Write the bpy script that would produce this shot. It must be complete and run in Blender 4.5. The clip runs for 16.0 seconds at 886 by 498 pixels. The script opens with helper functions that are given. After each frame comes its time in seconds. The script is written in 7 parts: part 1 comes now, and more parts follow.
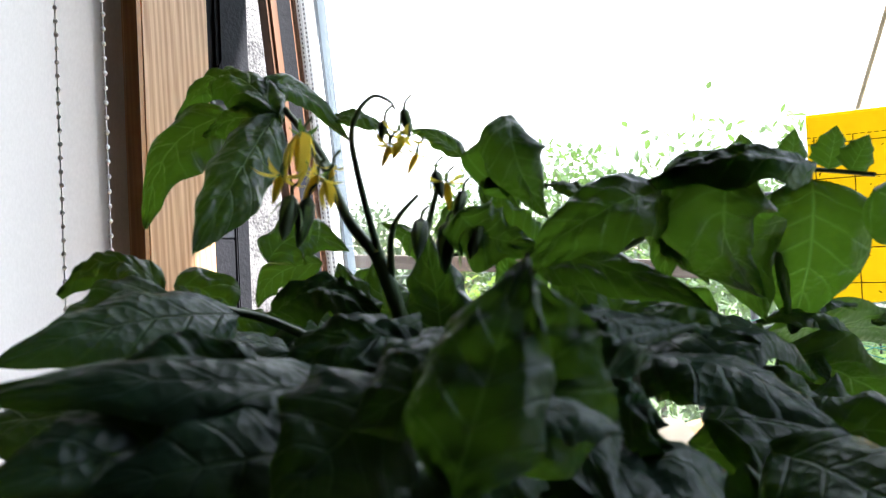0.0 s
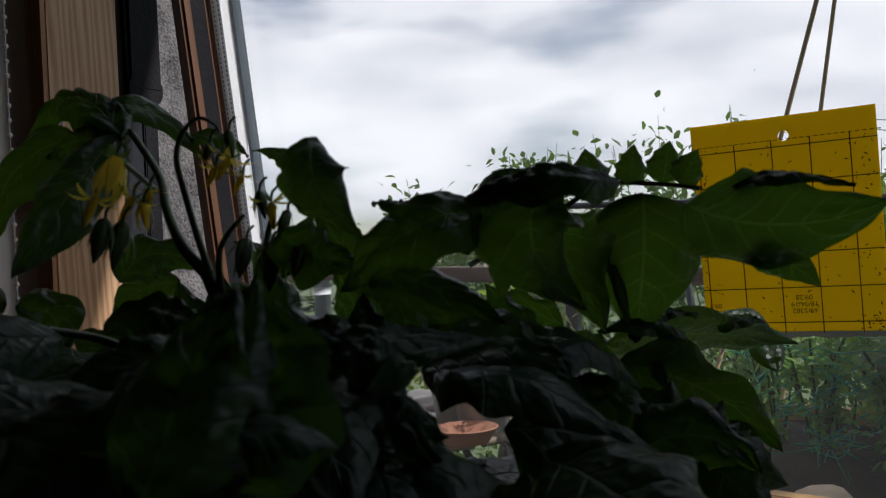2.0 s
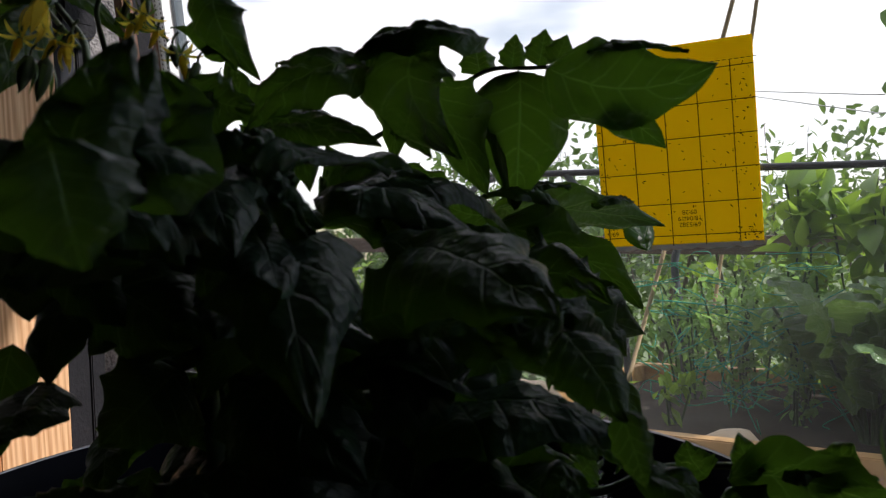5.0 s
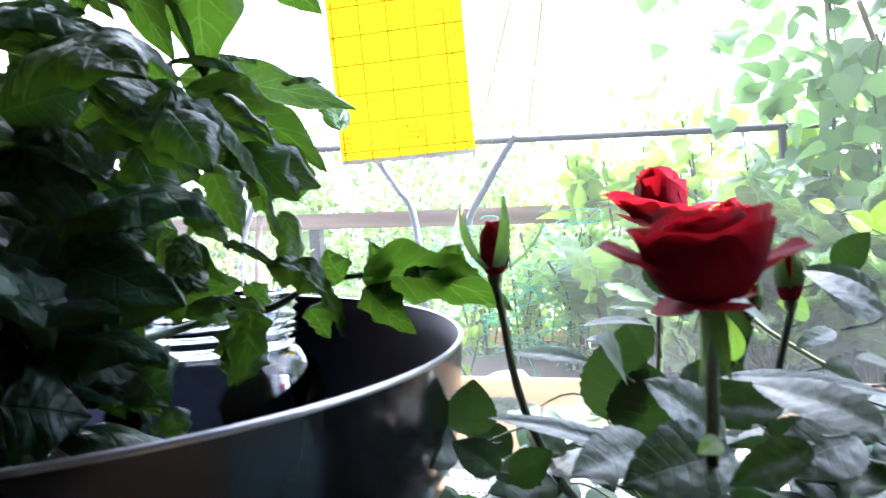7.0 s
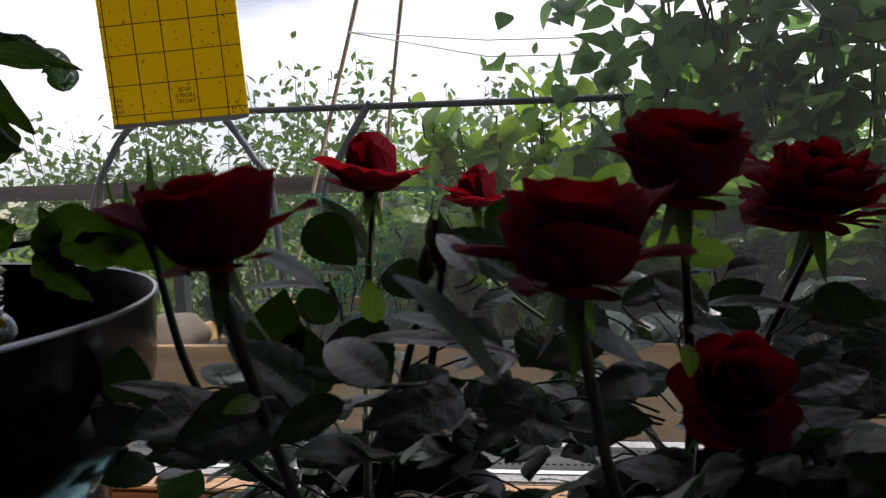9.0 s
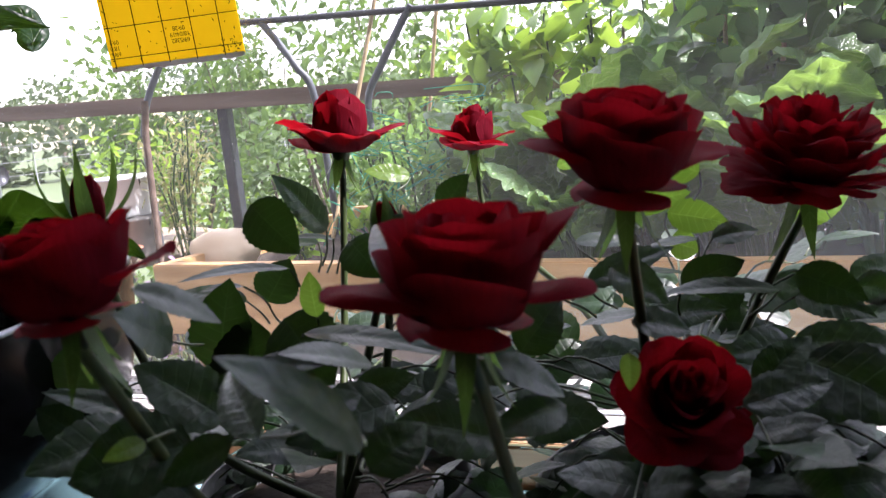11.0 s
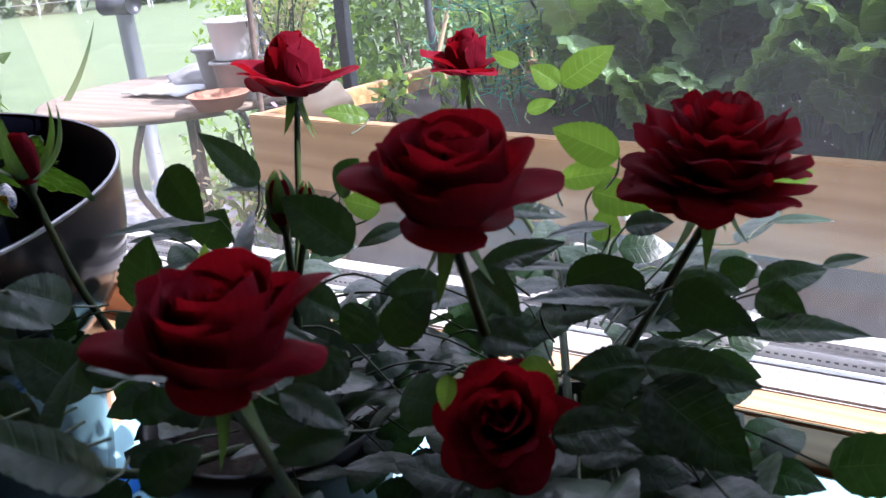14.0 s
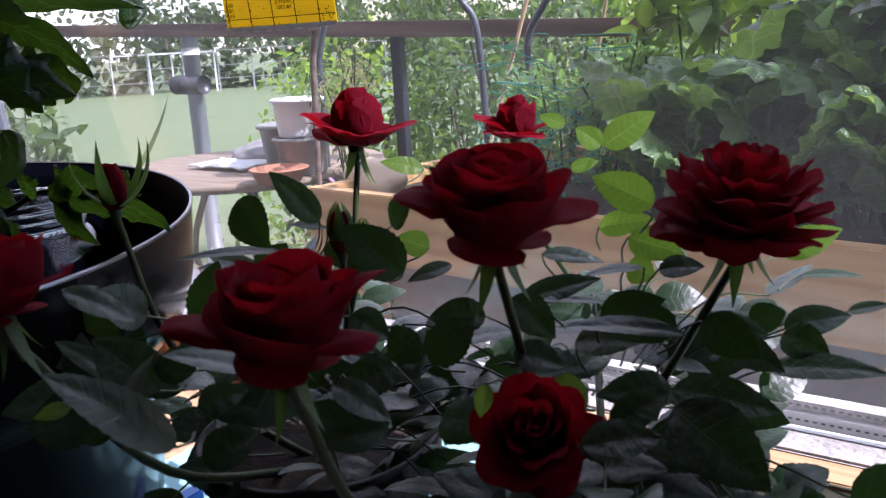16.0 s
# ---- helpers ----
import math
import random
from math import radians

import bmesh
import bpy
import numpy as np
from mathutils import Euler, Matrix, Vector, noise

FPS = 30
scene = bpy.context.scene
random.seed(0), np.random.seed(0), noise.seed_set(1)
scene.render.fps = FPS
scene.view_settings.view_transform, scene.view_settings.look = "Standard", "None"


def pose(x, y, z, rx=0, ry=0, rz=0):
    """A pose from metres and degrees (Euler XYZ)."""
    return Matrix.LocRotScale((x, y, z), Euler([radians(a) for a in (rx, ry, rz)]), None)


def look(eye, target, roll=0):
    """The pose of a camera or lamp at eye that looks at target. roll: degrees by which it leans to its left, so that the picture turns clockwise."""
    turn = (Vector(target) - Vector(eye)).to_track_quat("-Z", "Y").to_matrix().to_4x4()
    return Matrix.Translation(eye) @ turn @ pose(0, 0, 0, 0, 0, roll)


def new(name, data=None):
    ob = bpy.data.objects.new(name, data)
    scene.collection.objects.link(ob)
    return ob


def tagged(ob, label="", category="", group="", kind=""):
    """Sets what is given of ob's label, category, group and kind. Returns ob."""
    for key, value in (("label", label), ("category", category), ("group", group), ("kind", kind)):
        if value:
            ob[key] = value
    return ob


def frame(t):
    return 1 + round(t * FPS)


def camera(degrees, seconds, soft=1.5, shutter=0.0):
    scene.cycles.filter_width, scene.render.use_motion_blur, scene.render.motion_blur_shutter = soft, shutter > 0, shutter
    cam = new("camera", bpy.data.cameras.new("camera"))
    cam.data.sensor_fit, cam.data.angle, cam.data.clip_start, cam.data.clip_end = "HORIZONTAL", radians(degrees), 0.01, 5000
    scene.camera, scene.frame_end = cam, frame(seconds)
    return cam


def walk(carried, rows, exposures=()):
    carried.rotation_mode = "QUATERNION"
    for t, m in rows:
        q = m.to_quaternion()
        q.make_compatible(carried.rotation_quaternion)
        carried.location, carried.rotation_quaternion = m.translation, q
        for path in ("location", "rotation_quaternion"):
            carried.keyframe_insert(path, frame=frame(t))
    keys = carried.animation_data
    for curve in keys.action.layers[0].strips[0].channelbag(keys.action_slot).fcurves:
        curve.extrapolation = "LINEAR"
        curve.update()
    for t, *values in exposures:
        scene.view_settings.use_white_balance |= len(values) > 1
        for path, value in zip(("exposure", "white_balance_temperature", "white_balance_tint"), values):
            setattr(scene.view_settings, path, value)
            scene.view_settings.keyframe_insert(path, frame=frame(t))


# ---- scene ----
cam = camera(56.0, 16.0, soft=1.05, shutter=0.3)
cam.data.dof.use_dof, cam.data.dof.focus_distance, cam.data.dof.aperture_fstop = True, 0.7, 30.0
PATH = [
    (0, (0.19103, 0.25382, 0.40085), (-1.0940, 1.7862, 0.4231), -2.41),
    (0.5, (0.20169, 0.25937, 0.40140), (-1.0636, 1.8081, 0.4209), -2.53),
    (1, (0.21426, 0.26910, 0.40209), (-1.0149, 1.8466, 0.4304), -2.80),
    (1.5, (0.22304, 0.27457, 0.40315), (-0.9899, 1.8640, 0.4507), -3.06),
    (2, (0.22726, 0.27569, 0.40106), (-0.9905, 1.8617, 0.4415), -3.37),
    (2.5, (0.22482, 0.26957, 0.39899), (-1.0051, 1.8465, 0.4248), -3.69),
    (3, (0.22662, 0.26678, 0.38960), (-1.0096, 1.8390, 0.3877), -3.59),
    (5.5, (0.27386, 0.24640, 0.34141), (-0.8102, 1.9270, 0.3607), -3.13),
    (6, (0.28770, 0.23559, 0.32572), (-0.7581, 1.9401, 0.3556), -3.88),
    (6.5, (0.31446, 0.24192, 0.30080), (-0.5969, 2.0222, 0.3153), -4.07),
    (7, (0.34154, 0.24479, 0.28314), (-0.4298, 2.0901, 0.2744), -3.87),
    (7.5, (0.35498, 0.24436, 0.26945), (-0.3303, 2.1232, 0.2470), -3.98),
    (8, (0.37572, 0.25153, 0.27179), (-0.2437, 2.1530, 0.2474), -4.73),
    (8.5, (0.40557, 0.25943, 0.27498), (-0.1817, 2.1705, 0.2199), -4.46),
    (9, (0.42398, 0.27336, 0.27572), (-0.1272, 2.1933, 0.1747), -3.99),
    (11.5, (0.46134, 0.33129, 0.31798), (-0.3017, 2.1158, -0.1652), -6.48),
    (12, (0.45894, 0.36165, 0.33481), (-0.3323, 2.0824, -0.3078), -6.16),
    (12.5, (0.48815, 0.37331, 0.34076), (-0.3464, 2.0441, -0.3748), -4.33),
    (13, (0.51413, 0.37529, 0.33604), (-0.3232, 2.0343, -0.4031), -3.29),
    (13.5, (0.53616, 0.36145, 0.34430), (-0.3902, 1.9748, -0.3898), -4.24),
    (14, (0.53614, 0.35228, 0.34579), (-0.4573, 1.9415, -0.3523), -4.90),
    (14.5, (0.53952, 0.34703, 0.34388), (-0.4998, 1.9311, -0.2967), -4.69),
    (15, (0.54112, 0.33842, 0.33980), (-0.5406, 1.9116, -0.2560), -3.90),
    (15.5, (0.54094, 0.32993, 0.33960), (-0.5737, 1.9014, -0.1973), -3.55),
    (16, (0.55156, 0.32791, 0.33359), (-0.5607, 1.9161, -0.1569), -3.27),
]
EXPOSURES = [
    (0, 2.3, 6100, 14), (0.5, 2.2, 6100, 14), (1.0, 1.5, 6100, 14), (1.5, 0.25, 6200, 16), (2.2, -0.62, 6300, 18), (3.2, -0.2, 6500, 22), (5.4, 0.5, 6500, 16), (6.0, 1.7, 6300, 14), (6.5, 3.05, 5900, 17), (6.9, 3.55, 5700, 20), (7.2, 3.2, 5600, 22),
    (7.6, 1.8, 5700, 18), (8.0, 0.6, 6000, 17), (8.5, -0.05, 6100, 20), (9.2, -0.05, 6300, 22), (11.3, 1.8, 6200, 30), (12.0, 1.58, 6000, 30), (12.5, 1.65, 5900, 30), (13.0, 2.25, 5700, 27), (14.0, 1.6, 5700, 30), (15.0, 1.0, 5700, 34), (16.0, 1.0, 5800, 34)]
walk(cam, [(t, look(eye, target, roll)) for t, eye, target, roll in PATH], EXPOSURES)

# ---- light ----
SUN_AZ, SUN_EL = radians(74), radians(45.5)      # azimuth from straight out of the window, towards +x
world = bpy.data.worlds.new("sky")
scene.world = world
world.use_nodes = True
wn, wl = world.node_tree.nodes, world.node_tree.links
wn.clear()
sky = wn.new("ShaderNodeTexSky")
sky.sky_type, sky.sun_disc = "NISHITA", False
sky.sun_elevation, sky.sun_rotation = SUN_EL, SUN_AZ
sky.air_density, sky.dust_density = 1.2, 0.5
tc = wn.new("ShaderNodeTexCoord")
mp = wn.new("ShaderNodeMapping")
mp.inputs["Scale"].default_value = (1.0, 1.0, 3.2)
cl = wn.new("ShaderNodeTexNoise")
cl.inputs["Scale"].default_value, cl.inputs["Detail"].default_value = 1.7, 6.0
cr = wn.new("ShaderNodeValToRGB")
cr.color_ramp.elements[0].position, cr.color_ramp.elements[1].position = 0.42, 0.55
cm = wn.new("ShaderNodeMix")
cm.data_type = "RGBA"
bg, wo = wn.new("ShaderNodeBackground"), wn.new("ShaderNodeOutputWorld")
bg.inputs["Strength"].default_value = 0.13
wl.new(tc.outputs["Generated"], mp.inputs["Vector"])
wl.new(mp.outputs["Vector"], cl.inputs["Vector"])
cg = wn.new("ShaderNodeTexNoise")
cg.inputs["Scale"].default_value, cg.inputs["Detail"].default_value = 4.5, 5.0
wl.new(mp.outputs["Vector"], cg.inputs["Vector"])
cb = wn.new("ShaderNodeValToRGB")
cb.color_ramp.elements[0].position, cb.color_ramp.elements[0].color = 0.34, (9.0, 9.3, 9.8, 1)
cb.color_ramp.elements[1].position, cb.color_ramp.elements[1].color = 0.62, (12.4, 12.5, 12.6, 1)
wl.new(cg.outputs["Fac"], cb.inputs["Fac"])
wl.new(cb.outputs["Color"], cm.inputs["B"])
wl.new(cl.outputs["Fac"], cr.inputs["Fac"])
wl.new(cr.outputs["Color"], cm.inputs["Factor"])
wl.new(sky.outputs["Color"], cm.inputs["A"])
wl.new(cm.outputs["Result"], bg.inputs["Color"])
wl.new(bg.outputs["Background"], wo.inputs["Surface"])
sun = new("sun", bpy.data.lights.new("sun", "SUN"))
sun.data.energy, sun.data.angle, sun.data.color = 4.6, radians(0.6), (1, 0.97, 0.91)
sun_dir = Vector((math.sin(SUN_AZ) * math.cos(SUN_EL), math.cos(SUN_AZ) * math.cos(SUN_EL), math.sin(SUN_EL)))
sun.matrix_world = look(sun_dir * 20, (0, 0, 0))

# ---- materials ----
def material(name):
    m = bpy.data.materials.new(name)
    m.use_nodes = True
    nt = m.node_tree
    return m, nt.nodes, nt.links, nt.nodes["Principled BSDF"], nt.nodes["Material Output"]


def ramp(nodes, stops):
    r = nodes.new("ShaderNodeValToRGB")
    e = r.color_ramp.elements
    while len(e) < len(stops):
        e.new(0.5)
    for el, (p, c) in zip(e, stops):
        el.position, el.color = p, (*c, 1)
    return r


def plain(name, c1, c2, rough=0.5, metal=0.0, scale=40.0, bump=0.1, spec=0.5, detail=5.0, rough2=None, stretch=(1, 1, 1)):
    """Two tones in grain of two sizes, with fine relief."""
    m, n, l, p, out = material(name)
    tcn = n.new("ShaderNodeTexCoord")
    mpn = n.new("ShaderNodeMapping")
    mpn.inputs["Scale"].default_value = stretch
    a, b = n.new("ShaderNodeTexNoise"), n.new("ShaderNodeTexNoise")
    a.inputs["Scale"].default_value, a.inputs["Detail"].default_value = scale, detail
    b.inputs["Scale"].default_value, b.inputs["Detail"].default_value = scale * 0.13, 3.0
    mix = n.new("ShaderNodeMath")
    mix.operation = "MULTIPLY_ADD"
    mix.inputs[1].default_value = 0.5
    half = n.new("ShaderNodeMath")
    half.operation = "MULTIPLY"
    half.inputs[1].default_value = 0.5
    r = ramp(n, [(0.3, c1), (0.7, c2)])
    l.new(tcn.outputs["Object"], mpn.inputs["Vector"])
    for t in (a, b):
        l.new(mpn.outputs["Vector"], t.inputs["Vector"])
    l.new(b.outputs["Fac"], half.inputs[0])
    l.new(a.outputs["Fac"], mix.inputs[0])
    l.new(half.outputs[0], mix.inputs[2])
    l.new(mix.outputs[0], r.inputs["Fac"])
    l.new(r.outputs["Color"], p.inputs["Base Color"])
    p.inputs["Roughness"].default_value, p.inputs["Metallic"].default_value = rough, metal
    p.inputs["Specular IOR Level"].default_value = spec
    if rough2 is not None:
        rr = n.new("ShaderNodeMapRange")
        rr.inputs["To Min"].default_value, rr.inputs["To Max"].default_value = rough, rough2
        l.new(b.outputs["Fac"], rr.inputs["Value"])
        l.new(rr.outputs["Result"], p.inputs["Roughness"])
    if bump:
        bp = n.new("ShaderNodeBump")
        bp.inputs["Strength"].default_value, bp.inputs["Distance"].default_value = bump, 0.002
        l.new(a.outputs["Fac"], bp.inputs["Height"])
        l.new(bp.outputs["Normal"], p.inputs["Normal"])
    return m


def wood(name, c1, c2, axis="z", rough=0.5, scale=1.0):
    """Sawn softwood: long growth rings along one axis, fine fibre, a few darker streaks."""
    m, n, l, p, out = material(name)
    tcn, mpn = n.new("ShaderNodeTexCoord"), n.new("ShaderNodeMapping")
    s = {"x": (2.2, 60, 60), "y": (60, 2.2, 60), "z": (60, 60, 2.2)}[axis]
    mpn.inputs["Scale"].default_value = [v * scale for v in s]
    big, fine = n.new("ShaderNodeTexNoise"), n.new("ShaderNodeTexNoise")
    big.inputs["Scale"].default_value, big.inputs["Detail"].default_value, big.inputs["Distortion"].default_value = 1.6, 3, 0.6
    fine.inputs["Scale"].default_value, fine.inputs["Detail"].default_value = 9.0, 4
    w = n.new("ShaderNodeTexWave")
    w.inputs["Scale"].default_value, w.inputs["Distortion"].default_value, w.inputs["Detail"].default_value = 0.9, 5.0, 2.0
    w.bands_direction = "DIAGONAL"
    add = n.new("ShaderNodeMix")
    add.data_type = "FLOAT"
    add.inputs["Factor"].default_value = 0.55
    add2 = n.new("ShaderNodeMix")
    add2.data_type = "FLOAT"
    add2.inputs["Factor"].default_value = 0.35
    r = ramp(n, [(0.25, c1), (0.75, c2)])
    l.new(tcn.outputs["Object"], mpn.inputs["Vector"])
    for t in (big, fine, w):
        l.new(mpn.outputs["Vector"], t.inputs["Vector"])
    l.new(w.outputs["Fac"], add.inputs["A"])
    l.new(big.outputs["Fac"], add.inputs["B"])
    l.new(add.outputs["Result"], add2.inputs["A"])
    l.new(fine.outputs["Fac"], add2.inputs["B"])
    l.new(add2.outputs["Result"], r.inputs["Fac"])
    l.new(r.outputs["Color"], p.inputs["Base Color"])
    p.inputs["Roughness"].default_value = rough
    bp = n.new("ShaderNodeBump")
    bp.inputs["Strength"].default_value, bp.inputs["Distance"].default_value = 0.25, 0.001
    l.new(add2.outputs["Result"], bp.inputs["Height"])
    l.new(bp.outputs["Normal"], p.inputs["Normal"])
    return m


def leafy(name, dark, light, vein, trans, rough=0.38, ribs=6.0, slant=2.4, vein_w=0.035, amount=0.45, bump=0.35, vary=0.25, sheen=0.5, coat=0.0):
    """A leaf: veins drawn from its own u (across) and v (along), blotches, a glossy skin, light shining through."""
    m, n, l, p, out = material(name)
    uv = n.new("ShaderNodeUVMap")
    uv.uv_map = "leaf"
    sp = n.new("ShaderNodeSeparateXYZ")
    l.new(uv.outputs["UV"], sp.inputs["Vector"])

    def math1(op, a, b=None, clamp=False):
        k = n.new("ShaderNodeMath")
        k.operation, k.use_clamp = op, clamp
        for i, v in enumerate((a, b)):
            if v is None:
                continue
            if isinstance(v, (int, float)):
                k.inputs[i].default_value = v
            else:
                l.new(v, k.inputs[i])
        return k.outputs[0]

    off = math1("ABSOLUTE", math1("SUBTRACT", sp.outputs["X"], 0.5))
    mid = math1("SUBTRACT", 1.0, math1("DIVIDE", off, vein_w), True)
    saw = math1("FRACT", math1("SUBTRACT", math1("MULTIPLY", sp.outputs["Y"], ribs), math1("MULTIPLY", off, slant)))
    side = math1("SUBTRACT", 1.0, math1("DIVIDE", math1("ABSOLUTE", math1("SUBTRACT", saw, 0.5)), 0.09), True)
    side = math1("MULTIPLY", side, math1("SUBTRACT", 0.75, off, True))
    veins = math1("MAXIMUM", mid, side)
    tcn = n.new("ShaderNodeTexCoord")
    a, b = n.new("ShaderNodeTexNoise"), n.new("ShaderNodeTexVoronoi")
    a.inputs["Scale"].default_value, a.inputs["Detail"].default_value = 55.0, 5
    b.inputs["Scale"].default_value = 330.0
    l.new(tcn.outputs["Object"], a.inputs["Vector"])
    l.new(tcn.outputs["Object"], b.inputs["Vector"])
    oi = n.new("ShaderNodeObjectInfo")
    r = ramp(n, [(0.3, dark), (0.72, light)])
    l.new(a.outputs["Fac"], r.inputs["Fac"])
    hs = n.new("ShaderNodeHueSaturation")
    val = n.new("ShaderNodeMapRange")
    val.inputs["To Min"].default_value, val.inputs["To Max"].default_value = 1 - vary, 1 + vary
    l.new(oi.outputs["Random"], val.inputs["Value"])
    l.new(val.outputs["Result"], hs.inputs["Value"])
    l.new(r.outputs["Color"], hs.inputs["Color"])
    mx = n.new("ShaderNodeMix")
    mx.data_type = "RGBA"
    mx.inputs["B"].default_value = (*vein, 1)
    l.new(math1("MULTIPLY", veins, 0.7), mx.inputs["Factor"])
    l.new(hs.outputs["Color"], mx.inputs["A"])
    l.new(mx.outputs["Result"], p.inputs["Base Color"])
    p.inputs["Roughness"].default_value, p.inputs["Specular IOR Level"].default_value = rough, sheen
    p.inputs["Coat Weight"].default_value, p.inputs["Coat Roughness"].default_value = coat, 0.36
    bp = n.new("ShaderNodeBump")
    bp.inputs["Strength"].default_value, bp.inputs["Distance"].default_value = bump, 0.002
    h = math1("SUBTRACT", math1("MULTIPLY", b.outputs["Distance"], 0.6), veins)
    l.new(h, bp.inputs["Height"])
    l.new(bp.outputs["Normal"], p.inputs["Normal"])
    tr, ms = n.new("ShaderNodeBsdfTranslucent"), n.new("ShaderNodeMixShader")
    tm = n.new("ShaderNodeMix")
    tm.data_type, tm.blend_type = "RGBA", "MIX"
    tm.inputs["A"].default_value, tm.inputs["B"].default_value = (*trans, 1), (*[min(1, v * 1.5 + 0.05) for v in trans], 1)
    l.new(math1("MULTIPLY", veins, 0.8), tm.inputs["Factor"])
    l.new(tm.outputs["Result"], tr.inputs["Color"])
    ms.inputs["Fac"].default_value = amount
    l.new(p.outputs["BSDF"], ms.inputs[1])
    l.new(tr.outputs["BSDF"], ms.inputs[2])
    l.new(ms.outputs["Shader"], out.inputs["Surface"])
    return m


def petal_mat(name, dark, light, trans, amount=0.3):
    m, n, l, p, out = material(name)
    uv, sp = n.new("ShaderNodeUVMap"), n.new("ShaderNodeSeparateXYZ")
    uv.uv_map = "leaf"
    l.new(uv.outputs["UV"], sp.inputs["Vector"])
    mpn = n.new("ShaderNodeMapping")
    mpn.inputs["Scale"].default_value = (38, 3, 1)
    l.new(uv.outputs["UV"], mpn.inputs["Vector"])
    a = n.new("ShaderNodeTexNoise")
    a.inputs["Scale"].default_value, a.inputs["Detail"].default_value = 1.0, 4
    l.new(mpn.outputs["Vector"], a.inputs["Vector"])
    r = ramp(n, [(0.3, dark), (0.7, light)])
    l.new(a.outputs["Fac"], r.inputs["Fac"])
    l.new(r.outputs["Color"], p.inputs["Base Color"])
    p.inputs["Roughness"].default_value, p.inputs["Specular IOR Level"].default_value = 0.75, 0.06
    p.inputs["Sheen Weight"].default_value, p.inputs["Sheen Roughness"].default_value = 0.0, 0.4
    p.inputs["Sheen Tint"].default_value = (0.9, 0.25, 0.3, 1)
    bp = n.new("ShaderNodeBump")
    bp.inputs["Strength"].default_value, bp.inputs["Distance"].default_value = 0.25, 0.0006
    l.new(a.outputs["Fac"], bp.inputs["Height"])
    l.new(bp.outputs["Normal"], p.inputs["Normal"])
    tr, ms = n.new("ShaderNodeBsdfTranslucent"), n.new("ShaderNodeMixShader")
    tr.inputs["Color"].default_value = (*trans, 1)
    ms.inputs["Fac"].default_value = amount
    l.new(p.outputs["BSDF"], ms.inputs[1])
    l.new(tr.outputs["BSDF"], ms.inputs[2])
    l.new(ms.outputs["Shader"], out.inputs["Surface"])
    return m


def foliage_mat(name, dark, light, trans, amount=0.4, rough=0.5):
    """Many leaves in one mesh, each island its own tone."""
    m, n, l, p, out = material(name)
    g = n.new("ShaderNodeNewGeometry")
    r = ramp(n, [(0.0, dark), (1.0, light)])
    l.new(g.outputs["Random Per Island"], r.inputs["Fac"])
    l.new(r.outputs["Color"], p.inputs["Base Color"])
    p.inputs["Roughness"].default_value = rough
    tr, ms = n.new("ShaderNodeBsdfTranslucent"), n.new("ShaderNodeMixShader")
    mx = n.new("ShaderNodeMix")
    mx.data_type, mx.blend_type = "RGBA", "MULTIPLY"
    mx.inputs["Factor"].default_value = 0.0
    mx.inputs["A"].default_value = (*trans, 1)
    l.new(mx.outputs["Result"], tr.inputs["Color"])
    ms.inputs["Fac"].default_value = amount
    l.new(p.outputs["BSDF"], ms.inputs[1])
    l.new(tr.outputs["BSDF"], ms.inputs[2])
    l.new(ms.outputs["Shader"], out.inputs["Surface"])
    return m


